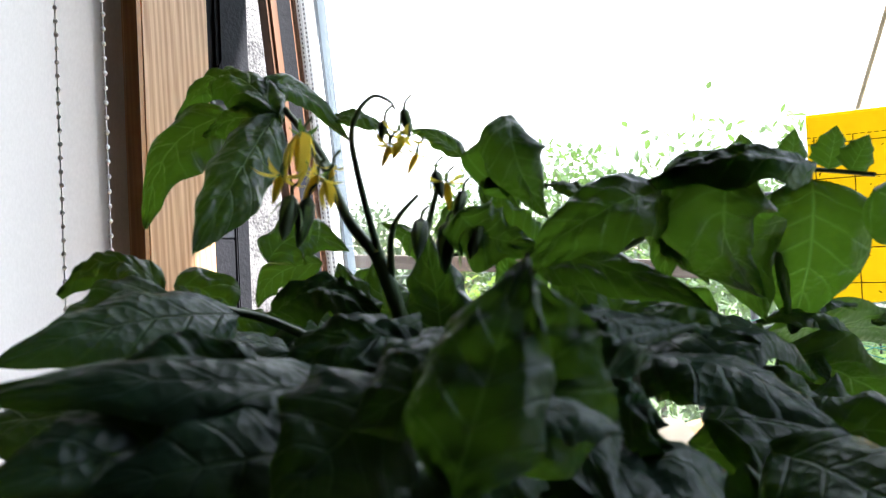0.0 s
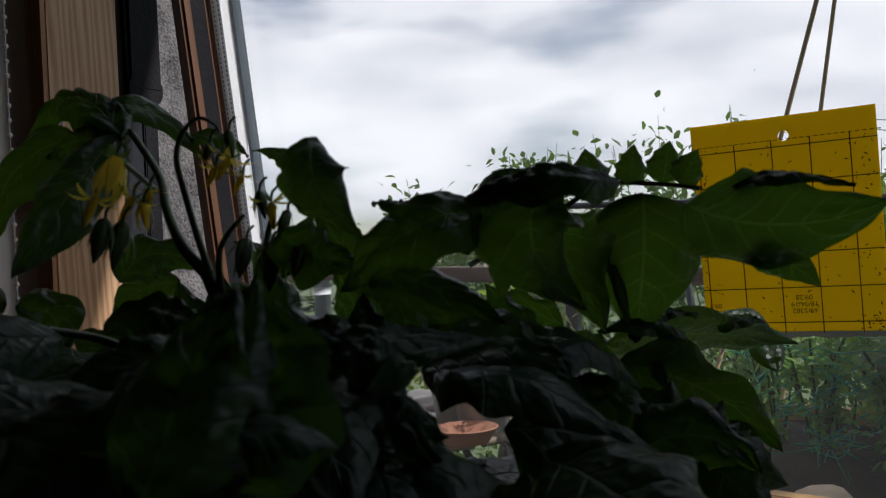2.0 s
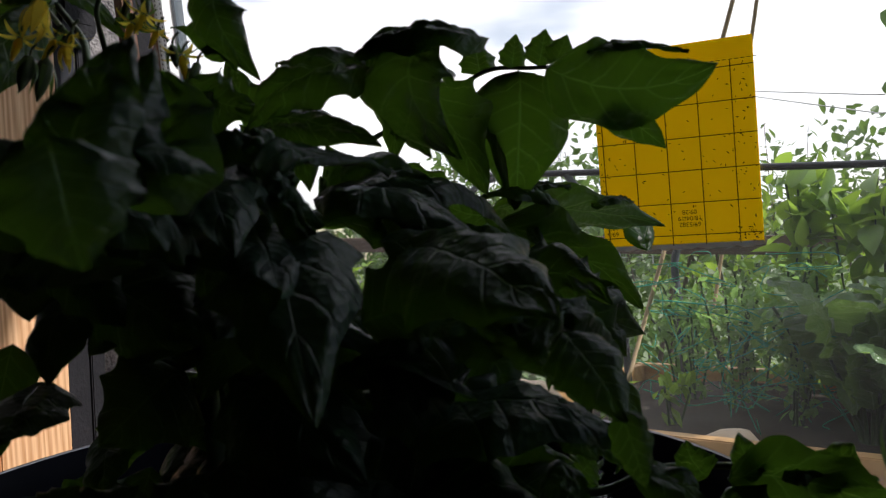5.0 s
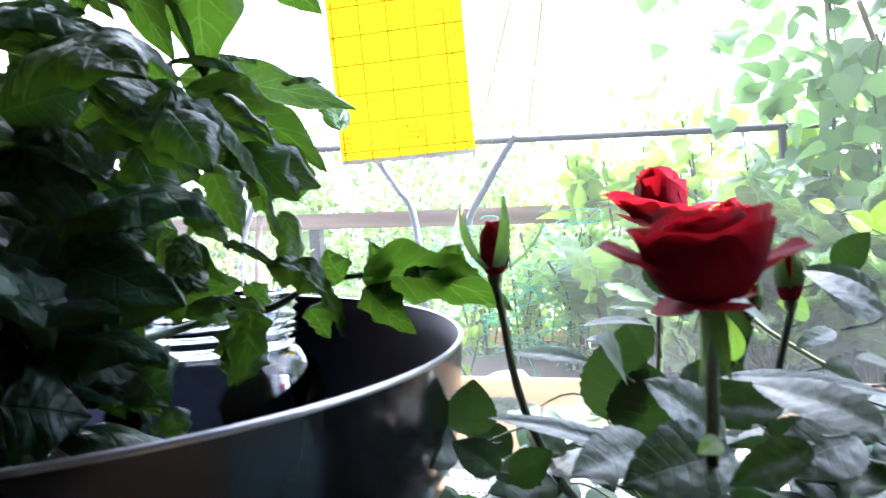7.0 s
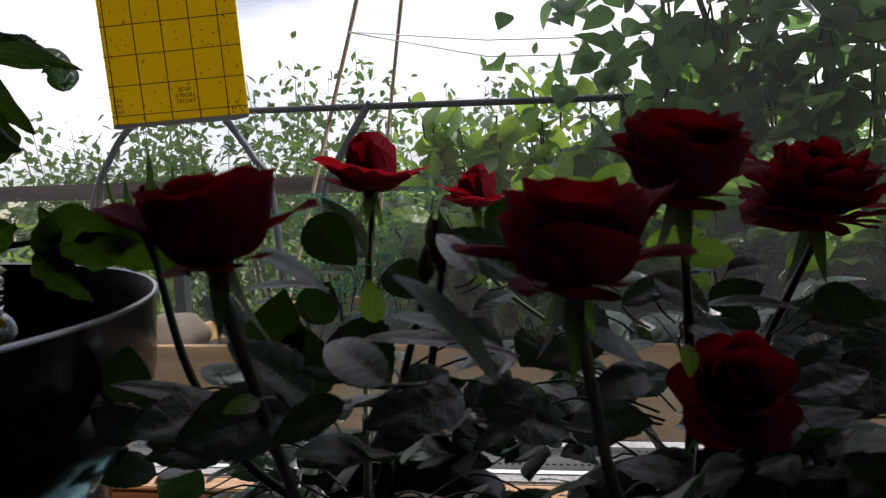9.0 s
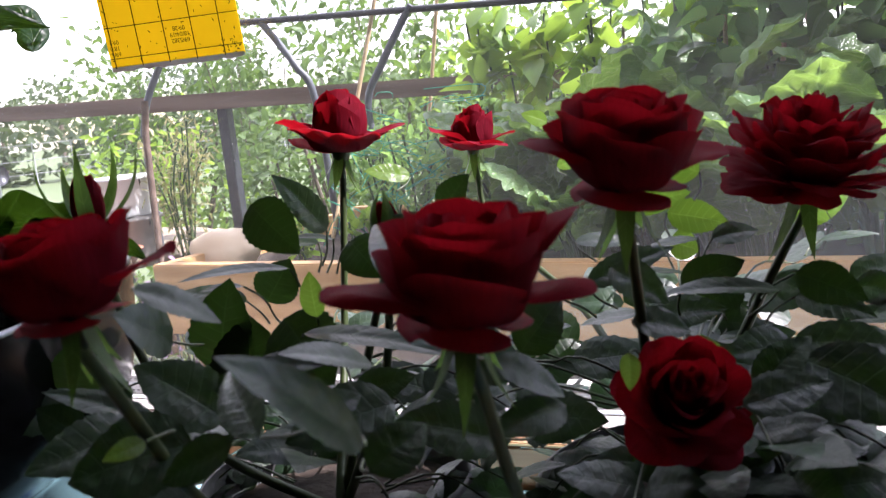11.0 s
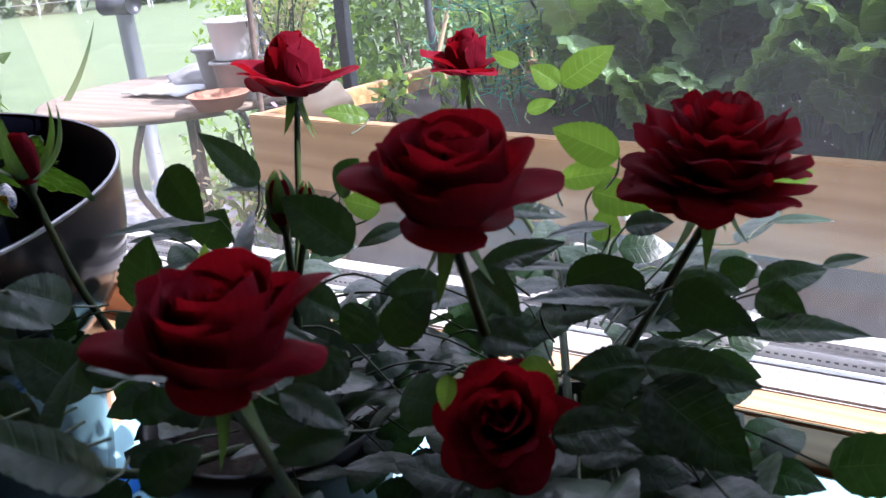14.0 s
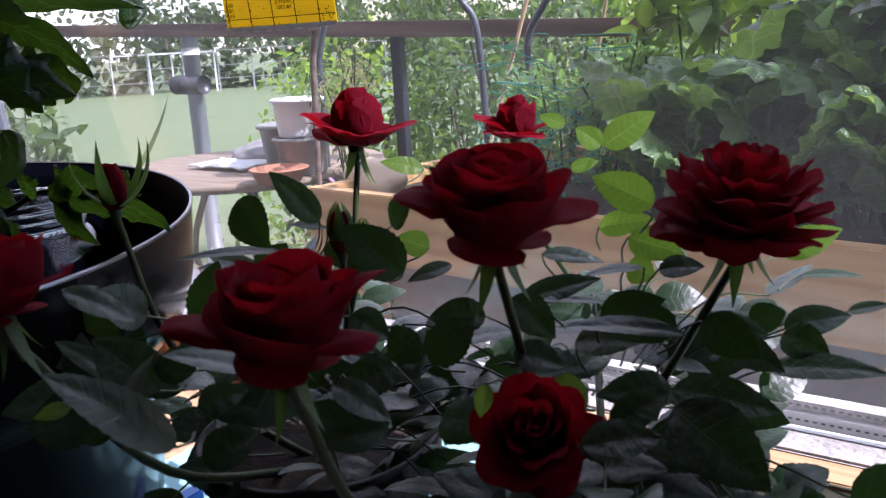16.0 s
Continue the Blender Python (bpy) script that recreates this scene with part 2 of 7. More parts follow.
def glass_mat(name, tint=(1, 1, 1), rough=0.0, dirt=0.0, haze=(0.8, 0.82, 0.8)):
    """Thin pane: sees straight through, mirrors at a slant, carries a film of dust and dried drops."""
    m, n, l, p, out = material(name)
    n.remove(p)
    tr, gl, ms = n.new("ShaderNodeBsdfTransparent"), n.new("ShaderNodeBsdfGlossy"), n.new("ShaderNodeMixShader")
    tr.inputs["Color"].default_value = (*tint, 1)
    gl.inputs["Roughness"].default_value = rough
    fr = n.new("ShaderNodeFresnel")
    fr.inputs["IOR"].default_value = 1.45
    l.new(fr.outputs["Fac"], ms.inputs["Fac"])
    l.new(tr.outputs["BSDF"], ms.inputs[1])
    l.new(gl.outputs["BSDF"], ms.inputs[2])
    last = ms
    if dirt:
        tcn = n.new("ShaderNodeTexCoord")
        a, v = n.new("ShaderNodeTexNoise"), n.new("ShaderNodeTexVoronoi")
        a.inputs["Scale"].default_value, a.inputs["Detail"].default_value = 7.0, 6
        v.inputs["Scale"].default_value = 150.0
        l.new(tcn.outputs["Object"], a.inputs["Vector"])
        l.new(tcn.outputs["Object"], v.inputs["Vector"])
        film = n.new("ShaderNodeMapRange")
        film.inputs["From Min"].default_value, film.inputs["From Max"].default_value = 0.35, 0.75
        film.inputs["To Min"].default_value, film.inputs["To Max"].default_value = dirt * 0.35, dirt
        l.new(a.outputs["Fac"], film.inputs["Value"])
        sz, low, splash_haze = n.new("ShaderNodeSeparateXYZ"), n.new("ShaderNodeMapRange"), n.new("ShaderNodeMath")      # splash dirt low on the pane, thickened to paint in the pale haze there
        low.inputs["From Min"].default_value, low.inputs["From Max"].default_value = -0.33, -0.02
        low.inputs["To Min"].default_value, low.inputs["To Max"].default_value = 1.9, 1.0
        splash_haze.operation = "MULTIPLY"
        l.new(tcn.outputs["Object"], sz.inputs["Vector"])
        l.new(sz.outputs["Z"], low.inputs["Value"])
        l.new(film.outputs["Result"], splash_haze.inputs[0])
        l.new(low.outputs["Result"], splash_haze.inputs[1])
        spot = n.new("ShaderNodeMapRange")
        spot.inputs["From Min"].default_value, spot.inputs["From Max"].default_value = 0.05, 0.09
        spot.inputs["To Min"].default_value, spot.inputs["To Max"].default_value = dirt * 16.0, 0.0
        l.new(v.outputs["Distance"], spot.inputs["Value"])
        patch, drops = n.new("ShaderNodeMapRange"), n.new("ShaderNodeMath")
        patch.inputs["From Min"].default_value, patch.inputs["From Max"].default_value = 0.5, 0.62
        drops.operation = "MULTIPLY"
        l.new(a.outputs["Fac"], patch.inputs["Value"])
        l.new(spot.outputs["Result"], drops.inputs[0])
        l.new(patch.outputs["Result"], drops.inputs[1])
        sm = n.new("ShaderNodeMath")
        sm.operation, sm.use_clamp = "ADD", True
        l.new(splash_haze.outputs[0], sm.inputs[0])
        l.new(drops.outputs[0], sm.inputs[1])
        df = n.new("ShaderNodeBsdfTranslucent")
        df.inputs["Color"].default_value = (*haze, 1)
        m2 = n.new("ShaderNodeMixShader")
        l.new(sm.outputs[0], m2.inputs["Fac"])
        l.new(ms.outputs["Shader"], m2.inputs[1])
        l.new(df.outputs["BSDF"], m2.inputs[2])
        last = m2
    l.new(last.outputs["Shader"], out.inputs["Surface"])
    return m


PINE = wood("pine", (0.42, 0.21, 0.090), (0.75, 0.50, 0.29), "z", 0.45, 2.1)
PINE_X = wood("pine_along", (0.48, 0.26, 0.12), (0.66, 0.42, 0.22), "x", 0.45)
PINE_EDGE = wood("pine_edge", (0.36, 0.16, 0.055), (0.48, 0.25, 0.10), "z", 0.4, 1.6)
BROWN = wood("brown_stain", (0.10, 0.045, 0.02), (0.18, 0.082, 0.04), "z", 0.5)
BROWN_X = wood("brown_stain_along", (0.24, 0.095, 0.04), (0.34, 0.15, 0.07), "x", 0.45)
BOX_WOOD = wood("planter_pine", (0.42, 0.23, 0.085), (0.58, 0.36, 0.16), "x", 0.6, 0.35)
RAIL_WOOD = wood("weathered_rail", (0.10, 0.065, 0.05), (0.20, 0.14, 0.11), "x", 0.7, 0.3)
TABLE_WOOD = wood("garden_table", (0.20, 0.148, 0.105), (0.30, 0.235, 0.17), "x", 0.75, 0.25)
WALL = plain("white_plaster", (0.76, 0.75, 0.73), (0.82, 0.81, 0.79), 0.85, scale=60, bump=0.15)
# unseen ceiling, its brown chosen dark to cut bounced light
CEIL = wood("dark_unseen_ceiling", (0.16, 0.11, 0.07), (0.26, 0.19, 0.13), "x", 0.7, 0.3)
FLOOR = wood("floor_boards", (0.10, 0.06, 0.035), (0.16, 0.10, 0.06), "x", 0.5, 0.3)
RUBBER = plain("black_gasket", (0.008, 0.009, 0.011), (0.018, 0.018, 0.022), 0.7, scale=300, bump=0.3, spec=0.2)
ALU = plain("aluminium", (0.62, 0.63, 0.65), (0.74, 0.75, 0.77), 0.35, 0.9, 120, 0.1)
ALU_WHITE = plain("pale_aluminium", (0.78, 0.79, 0.80), (0.88, 0.88, 0.89), 0.5, 0.0, 200, 0.2)
DIRTY = plain("weathered_grey_strip", (0.22, 0.21, 0.20), (0.62, 0.60, 0.57), 0.8, scale=260, bump=0.8)
BLUEGREY = plain("bluegrey_seal", (0.03, 0.045, 0.06), (0.06, 0.08, 0.10), 0.55, scale=150, bump=0.2)
GREYMETAL = plain("dark_grey_metal", (0.05, 0.052, 0.06), (0.09, 0.092, 0.10), 0.4, 0.7, 120, 0.1)
PEBBLE = plain("pebbledash", (0.02, 0.02, 0.022), (0.30, 0.29, 0.28), 0.9, scale=330, bump=1.0, detail=2.0)
BEAD = plain("white_plastic_bead", (0.75, 0.75, 0.74), (0.85, 0.85, 0.84), 0.3, scale=90, bump=0.0)
# unseen walls, darkened so that little light bounces back on the plants
DARKWALL = plain("dark_unseen_wall", (0.05, 0.036, 0.026), (0.085, 0.062, 0.045), 0.7, scale=20, bump=0.1)
BLACKPOT = plain("black_glossy_pot", (0.002, 0.0025, 0.006), (0.004, 0.005, 0.010), 0.45, 0.0, 60, 0.03, spec=0.04, rough2=0.55)
SILVER = plain("dark_polished_pot", (0.004, 0.0042, 0.005), (0.007, 0.0072, 0.009), 0.12, 0.0, 90, 0.02, spec=0.16, rough2=0.2, stretch=(1, 1, 0.1))
RIMMETAL = plain("pot_rim_metal", (0.18, 0.18, 0.20), (0.28, 0.28, 0.31), 0.3, 0.9, 90, 0.05)
SOIL = plain("dark_soil", (0.018, 0.012, 0.008), (0.06, 0.043, 0.03), 0.95, scale=120, bump=1.0)
CLEAR = glass_mat("jar_glass", (0.86, 0.9, 0.88), 0.02)
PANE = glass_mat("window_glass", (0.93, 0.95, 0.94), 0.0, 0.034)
SHEET = plain("pale_blue_sheet", (0.30, 0.62, 0.68), (0.38, 0.70, 0.74), 0.6, scale=30, bump=0.05)
BLUE = plain("bright_blue_plastic", (0.02, 0.17, 0.62), (0.03, 0.22, 0.72), 0.35, scale=60, bump=0.05)
STEM_T = plain("tomato_stem", (0.03, 0.062, 0.02), (0.06, 0.105, 0.032), 0.5, scale=160, bump=0.4)
STEM_R = plain("rose_stem", (0.022, 0.042, 0.012), (0.05, 0.072, 0.02), 0.45, scale=140, bump=0.3)
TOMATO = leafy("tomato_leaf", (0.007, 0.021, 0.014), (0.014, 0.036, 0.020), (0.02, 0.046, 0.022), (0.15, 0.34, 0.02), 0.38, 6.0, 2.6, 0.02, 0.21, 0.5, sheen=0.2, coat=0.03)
ROSELEAF = leafy("rose_leaf", (0.012, 0.028, 0.015), (0.02, 0.044, 0.022), (0.026, 0.055, 0.028), (0.07, 0.18, 0.02), 0.42, 8.0, 2.0, 0.02, 0.16, 0.22, sheen=0.6, coat=0.2)
YOUNGLEAF = leafy("young_rose_leaf", (0.07, 0.14, 0.03), (0.12, 0.21, 0.045), (0.18, 0.26, 0.09), (0.28, 0.50, 0.05), 0.38, 8.0, 2.0, 0.025, 0.5, 0.3)
SEPAL = leafy("sepal", (0.04, 0.085, 0.022), (0.07, 0.13, 0.035), (0.10, 0.16, 0.05), (0.15, 0.29, 0.045), 0.45, 4.0, 1.0, 0.03, 0.35, 0.2)
RED = petal_mat("red_petal", (0.080, 0.003, 0.009), (0.165, 0.006, 0.016), (0.56, 0.010, 0.018), 0.235)
YELLOWPETAL = petal_mat("yellow_tomato_petal", (0.75, 0.52, 0.03), (0.85, 0.66, 0.08), (0.9, 0.75, 0.1), 0.45)
CHARD = leafy("chard_leaf", (0.045, 0.10, 0.04), (0.11, 0.19, 0.07), (0.22, 0.30, 0.15), (0.34, 0.56, 0.09), 0.28, 7.0, 2.0, 0.03, 0.34, 1.0, vary=0.5)

# ---- building helpers ----
rnd = random.Random(7)


def link(name, verts, faces, mat, parent=None, label="", smooth=True, uvs=None, category="", kind="", group=""):
    me = bpy.data.meshes.new(name)
    me.from_pydata([tuple(v) for v in verts], [], [tuple(f) for f in faces])
    if uvs is not None:
        lay = me.uv_layers.new(name="leaf")
        idx = np.empty(len(me.loops), int)
        me.loops.foreach_get("vertex_index", idx)
        lay.data.foreach_set("uv", np.asarray(uvs, float)[idx].ravel())
    if smooth:
        me.polygons.foreach_set("use_smooth", [True] * len(me.polygons))
    me.materials.append(mat)
    ob = new(name, me)
    if parent is not None:
        ob.parent = parent
    return tagged(ob, label, category, group, kind)


def part(name, bm, mat, parent=None, label="", smooth=False, **tags):
    me = bpy.data.meshes.new(name)
    bm.to_mesh(me)
    bm.free()
    if smooth:
        me.polygons.foreach_set("use_smooth", [True] * len(me.polygons))
    me.materials.append(mat)
    ob = new(name, me)
    if parent is not None:
        ob.parent = parent
    return tagged(ob, label, **tags)


def root(name, label, category, place=(0, 0, 0), turn=(0, 0, 0), group="", kind=""):
    ob = new(name)
    ob.empty_display_size = 0.02
    ob.matrix_world = pose(*place, *turn)
    return tagged(ob, label, category, group, kind)


def slab(x0, x1, y0, y1, z0, z1, bevel=0.0, bm=None):
    bm = bm or bmesh.new()
    geo = bmesh.ops.create_cube(bm, size=1.0)
    for v in geo["verts"]:
        v.co = Vector((x0 + (v.co.x + 0.5) * (x1 - x0), y0 + (v.co.y + 0.5) * (y1 - y0), z0 + (v.co.z + 0.5) * (z1 - z0)))
    if bevel:
        es = list({e for v in geo["verts"] for e in v.link_edges})
        bmesh.ops.bevel(bm, geom=es, offset=bevel, segments=2, affect="EDGES")
    return bm


def tube_data(points, radii, sides=8, closed=True):
    """Verts and faces of a bent round bar along points."""
    pts = [Vector(p) for p in points]
    if not isinstance(radii, (list, tuple)):
        radii = [radii] * len(pts)
    vs, fs = [], []
    up = Vector((0.13, 0.31, 1)).normalized()
    for i, p in enumerate(pts):
        d = (pts[min(i + 1, len(pts) - 1)] - pts[max(i - 1, 0)]).normalized()
        a = d.cross(up)
        if a.length < 0.05:
            a = d.cross(Vector((1, 0, 0)))
        a.normalize()
        b = d.cross(a)
        for k in range(sides):
            w = 2 * math.pi * k / sides
            vs.append(p + radii[i] * (math.cos(w) * a + math.sin(w) * b))
    for i in range(len(pts) - 1):
        for k in range(sides):
            k2 = (k + 1) % sides
            fs.append((i * sides + k, i * sides + k2, (i + 1) * sides + k2, (i + 1) * sides + k))
    if closed:
        fs.append(tuple(range(sides)))
        fs.append(tuple((len(pts) - 1) * sides + k for k in range(sides))[::-1])
    return vs, fs


def tube(name, points, radii, mat, parent=None, sides=8, label="", **tags):
    vs, fs = tube_data(points, radii, sides)
    return link(name, vs, fs, mat, parent, label, **tags)


def curve_pts(points, n=8):
    """Smooth way through a few points (Catmull-Rom)."""
    p = [Vector(q) for q in points]
    p = [2 * p[0] - p[1]] + p + [2 * p[-1] - p[-2]]
    out = []
    for i in range(1, len(p) - 2):
        for k in range(n):
            t = k / n
            a, b, c, d = p[i - 1], p[i], p[i + 1], p[i + 2]
            out.append(0.5 * (2 * b + (c - a) * t + (2 * a - 5 * b + 4 * c - d) * t * t + (3 * b - a - 3 * c + d) * t ** 3))
    out.append(p[-2])
    return out


def lathe(profile, sides=48, sx=1.0, sy=1.0):
    vs, fs = [], []
    for r, z in profile:
        for k in range(sides):
            w = 2 * math.pi * k / sides
            vs.append((r * sx * math.cos(w), r * sy * math.sin(w), z))
    for i in range(len(profile) - 1):
        for k in range(sides):
            k2 = (k + 1) % sides
            fs.append((i * sides + k, i * sides + k2, (i + 1) * sides + k2, (i + 1) * sides + k))
    return vs, fs


# ---- room and window ----
TABLE_Z = 0.066
wall = tagged(new("wall_window"), "white plastered wall with a deep window opening", "wall", kind="structure")
for x0, x1, z0, z1 in ((-1.6, -1.4, -0.75, 1.75), (-1.4, -0.426, -0.75, -0.1), (-1.4, -0.426, 1.32, 1.75), (1.24, 2.2, -0.75, 1.75), (-0.426, 1.24, -0.75, 0.05), (-0.426, 1.24, 1.32, 1.75)):
    part("plaster", slab(x0, x1, 0.600, 0.70, z0, z1), WALL, wall)
outer = tagged(new("wall_outside"), "grey pebbledash outer wall round the window", "wall", kind="structure")
for x0, x1, z0, z1 in ((-3.0, -1.4, -0.75, 2.4), (-0.56, -0.525, -0.1, 1.36), (-1.4, -0.525, -0.75, -0.1), (-1.4, -0.525, 1.36, 2.4), (1.30, 3.2, -0.75, 2.4), (-0.525, 1.30, -0.75, 0.03), (-0.525, 1.30, 1.36, 2.4)):
    part("pebbledash", slab(x0, x1, 0.703, 0.90, z0, z1), PEBBLE, outer)
# added room shell out of view; dark walls and ceiling keep the inside dim
part("wall_back", slab(-1.7, 2.3, -2.3, -2.2, -0.75, 1.75), DARKWALL, label="unseen back wall of the room, kept dark brown to dim it", category="wall", kind="structure")
part("wall_left", slab(-1.7, -1.6, -2.2, 0.7, -0.75, 1.75), DARKWALL, label="unseen side wall of the room, kept dark brown to dim it", category="wall", kind="structure")
part("wall_right", slab(2.2, 2.3, -2.2, 0.7, -0.75, 1.75), DARKWALL, label="unseen side wall of the room, kept dark brown to dim it", category="wall", kind="structure")
part("ceiling", slab(-1.7, 2.3, -2.3, 0.7, 1.75, 1.85), CEIL, label="unseen ceiling of the room, kept dark brown to dim it", category="ceiling", kind="structure")
part("floor", slab(-1.7, 2.3, -2.3, 0.7, -0.85, -0.75), FLOOR, label="brown boarded floor of the room", category="floor", kind="structure")

win = tagged(new("window_1"), "pine window frame with a tilted double-glazed sash", "window", kind="structure")
part("jamb", slab(-0.455, -0.394, 0.600, 0.661, 0.05, 1.32, 0.0015), PINE, win, "pale pine window jamb with vertical grain")
part("jamb_edge", slab(-0.413, -0.3935, 0.5965, 0.5998, 0.05, 1.32), PINE_EDGE, win, "darker orange pine edge strip")
part("gasket", slab(-0.45, -0.3965, 0.6612, 0.668, 0.05, 1.32, 0.001), RUBBER, win)
part("channel", slab(-0.45, -0.3995, 0.6682, 0.684, 0.425, 1.32, 0.001), plain("channel_grey", (0.02, 0.022, 0.026), (0.035, 0.038, 0.044), 0.6, 0.0, 90, 0.1, spec=0.2), win, "dark grey metal channel")
part("channel_strip", slab(-0.45, -0.3995, 0.6682, 0.684, 0.05, 0.4245, 0.001), RUBBER, win, "black rubber strip in the channel")
part("outer_gasket", slab(-0.45, -0.3975, 0.6842, 0.6975, 0.05, 1.32, 0.001), RUBBER, win)
for z in (0.435, 0.86):
    bm = bmesh.new()
    bmesh.ops.create_cone(bm, segments=10, radius1=0.0022, radius2=0.0022, depth=0.002, cap_ends=True, matrix=pose(-0.3992, 0.676, z, 0, 90, 0))
    part("screw", bm, GREYMETAL, win)
part("jamb", slab(1.24, 1.30, 0.597, 0.703, 0.05, 1.32, 0.0015), PINE, win)
part("head", slab(-0.46, 1.30, 0.597, 0.703, 1.32, 1.36, 0.0015), PINE_X, win)
part("sill_rail", slab(-0.395, 1.24, 0.7605, 0.785, 0.040, 0.0945, 0.002), BROWN_X, win, "brown pine sill rail")
part("rail_top", slab(-0.394, 1.239, 0.7605, 0.783, 0.0945, 0.0968, 0.0008), PINE_X, win, "pale top edge of the sill rail")
part("sill_gasket", slab(-0.394, 1.239, 0.7835, 0.797, 0.07, 0.0985, 0.0015), DIRTY, win, "dirty black weather seal")
part("sill_board", slab(-0.393, 1.24, 0.60, 0.7600, 0.045, TABLE_Z - 0.001), PINE_X, win, "pine sill board")
part("outer_ledge", slab(-0.52, 1.29, 0.798, 0.97, 0.02, 0.05, 0.002), DIRTY, win, "grey outer ledge")
# stay in the gap beside the sash
bm = slab(-0.3965, -0.3895, 0.667, 0.699, 0.562, 1.30, 0.003)
bmesh.ops.create_cone(bm, cap_ends=True, segments=20, radius1=0.016, radius2=0.016, depth=0.006, matrix=pose(-0.393, 0.683, 0.564, 0, 90, 0))
part("lever_arm", bm, RUBBER, win, "dark grey metal window stay with a rounded end")

TILT = 6.0
sash = root("sash", "brown wooden window sash, opened slightly at the bottom", "", (0, 0.799, 0.41), (TILT, 0, 0))
sash.parent = win
S0, S1 = -0.325, 0.93          # bottom and top of the glass in the sash's own height
part("stile", slab(-0.436, -0.4185, -0.030, 0.018, S0 - 0.02, S1 + 0.05, 0.003), BROWN, sash, "brown stained stile")
part("stile", slab(1.20, 1.26, -0.040, 0.018, S0 - 0.02, S1 + 0.05, 0.003), BROWN, sash)
part("top_rail", slab(-0.421, 1.20, -0.040, 0.018, S1, S1 + 0.05, 0.003), BROWN_X, sash)
part("bottom_rail", slab(-0.421, 1.20, -0.020, 0.020, S0 - 0.022, S0 - 0.004, 0.002), ALU_WHITE, sash, "white aluminium bottom bar")
part("bead_seal", slab(-0.4230, -0.4183, -0.020, -0.004, S0, S1), RUBBER, sash)
part("edge_seal", slab(-0.4045, -0.4000, 0.014, 0.024, S0, S1), BLUEGREY, sash, "blue-grey outer seal")
part("bottom_seal", slab(-0.379, 1.19, -0.016, -0.002, S0 - 0.004, S0 + 0.0015), DIRTY, sash, "crumbly grey putty line")
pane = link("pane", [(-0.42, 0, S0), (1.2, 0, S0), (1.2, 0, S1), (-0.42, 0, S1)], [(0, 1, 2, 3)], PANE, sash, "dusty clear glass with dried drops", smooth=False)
pane.visible_shadow = False
pane2 = link("pane", [(-0.42, 0.016, S0), (1.2, 0.016, S0), (1.2, 0.016, S1), (-0.42, 0.016, S1)], [(0, 1, 2, 3)], glass_mat("outer_glass", (0.96, 0.97, 0.96)), sash, smooth=False)
pane2.visible_shadow = False
# perforated spacer bars of the double glazing: pale metal with a row of dark slots
hole = plain("spacer_slot", (0.12, 0.12, 0.13), (0.2, 0.2, 0.21), 0.6, scale=200, bump=0)
for x0, x1 in ((-0.4183, -0.4108), (-0.4103, -0.4048)):
    bar = part("spacer", slab(x0, x1, 0.003, 0.013, S0 + 0.02, S1), ALU_WHITE, sash, "pale perforated glazing spacer")
    vs, fs = [], []
    z = S0 + 0.02
    while z < 0.55:
        k = len(vs)
        xm = (x0 + x1) / 2
        vs += [(xm - 0.0009, 0.0026, z), (xm + 0.0009, 0.0026, z), (xm + 0.0009, 0.0026, z + 0.0022), (xm - 0.0009, 0.0026, z + 0.0022)]
        fs.append((k, k + 1, k + 2, k + 3))
        z += 0.0044
    link("slots", vs, fs, hole, sash, smooth=False)
for z0, z1 in ((S0 + 0.002, S0 + 0.011), (S0 + 0.014, S0 + 0.0195)):
    bar = part("spacer", slab(-0.39, 1.19, 0.003, 0.013, z0, z1), ALU_WHITE if z0 < S0 + 0.01 else DIRTY, sash)
    vs, fs = [], []
    x = -0.38
    while x < 0.9:
        k = len(vs)
        zm = (z0 + z1) / 2
        vs += [(x, 0.0026, zm - 0.0007), (x + 0.0024, 0.0026, zm - 0.0007), (x + 0.0024, 0.0026, zm + 0.0007), (x, 0.0026, zm + 0.0007)]
        fs.append((k, k + 1, k + 2, k + 3))
        x += 0.0048
    link("slots", vs, fs, hole, sash, smooth=False)

# bead chains of the blind
bead_vs, bead_fs = lathe([(0.0001, -0.0021), (0.0015, -0.0015), (0.0021, 0), (0.0015, 0.0015), (0.0001, 0.0021)], 10)
bead_mesh = None
for cx, cy, cz in ((-0.481, 0.575, 0.29), (-0.405, 0.575, 0.29)):
    ch = root("blind_chain", "white plastic bead chain of a window blind", "chain", (cx, cy, cz), group="blind chains")
    tube("cord", [(0, 0, 0), (0, 0, 1.44)], 0.0006, BEAD, ch, 6)
    for i in range(85):
        if bead_mesh is None:
            b = link("bead", bead_vs, bead_fs, BEAD, ch)
            bead_mesh = b.data
        else:
            b = new("bead", bead_mesh)
            b.parent = ch
        b.location = (0.0003 * math.sin(i * 1.7), 0, 0.004 + i * 0.0112)

# white cloth blind over the neighbouring window
cm_, cn_, cl_, cp_, co_ = material("white_blind_cloth")
ct_, cs_ = cn_.new("ShaderNodeBsdfTranslucent"), cn_.new("ShaderNodeMixShader")
cw_, cx_ = cn_.new("ShaderNodeTexNoise"), cn_.new("ShaderNodeTexCoord")
cw_.inputs["Scale"].default_value = 260.0
cr_ = ramp(cn_, [(0.3, (0.78, 0.755, 0.72)), (0.7, (0.83, 0.805, 0.77))])
cl_.new(cx_.outputs["Object"], cw_.inputs["Vector"])
cl_.new(cw_.outputs["Fac"], cr_.inputs["Fac"])
cl_.new(cr_.outputs["Color"], cp_.inputs["Base Color"])
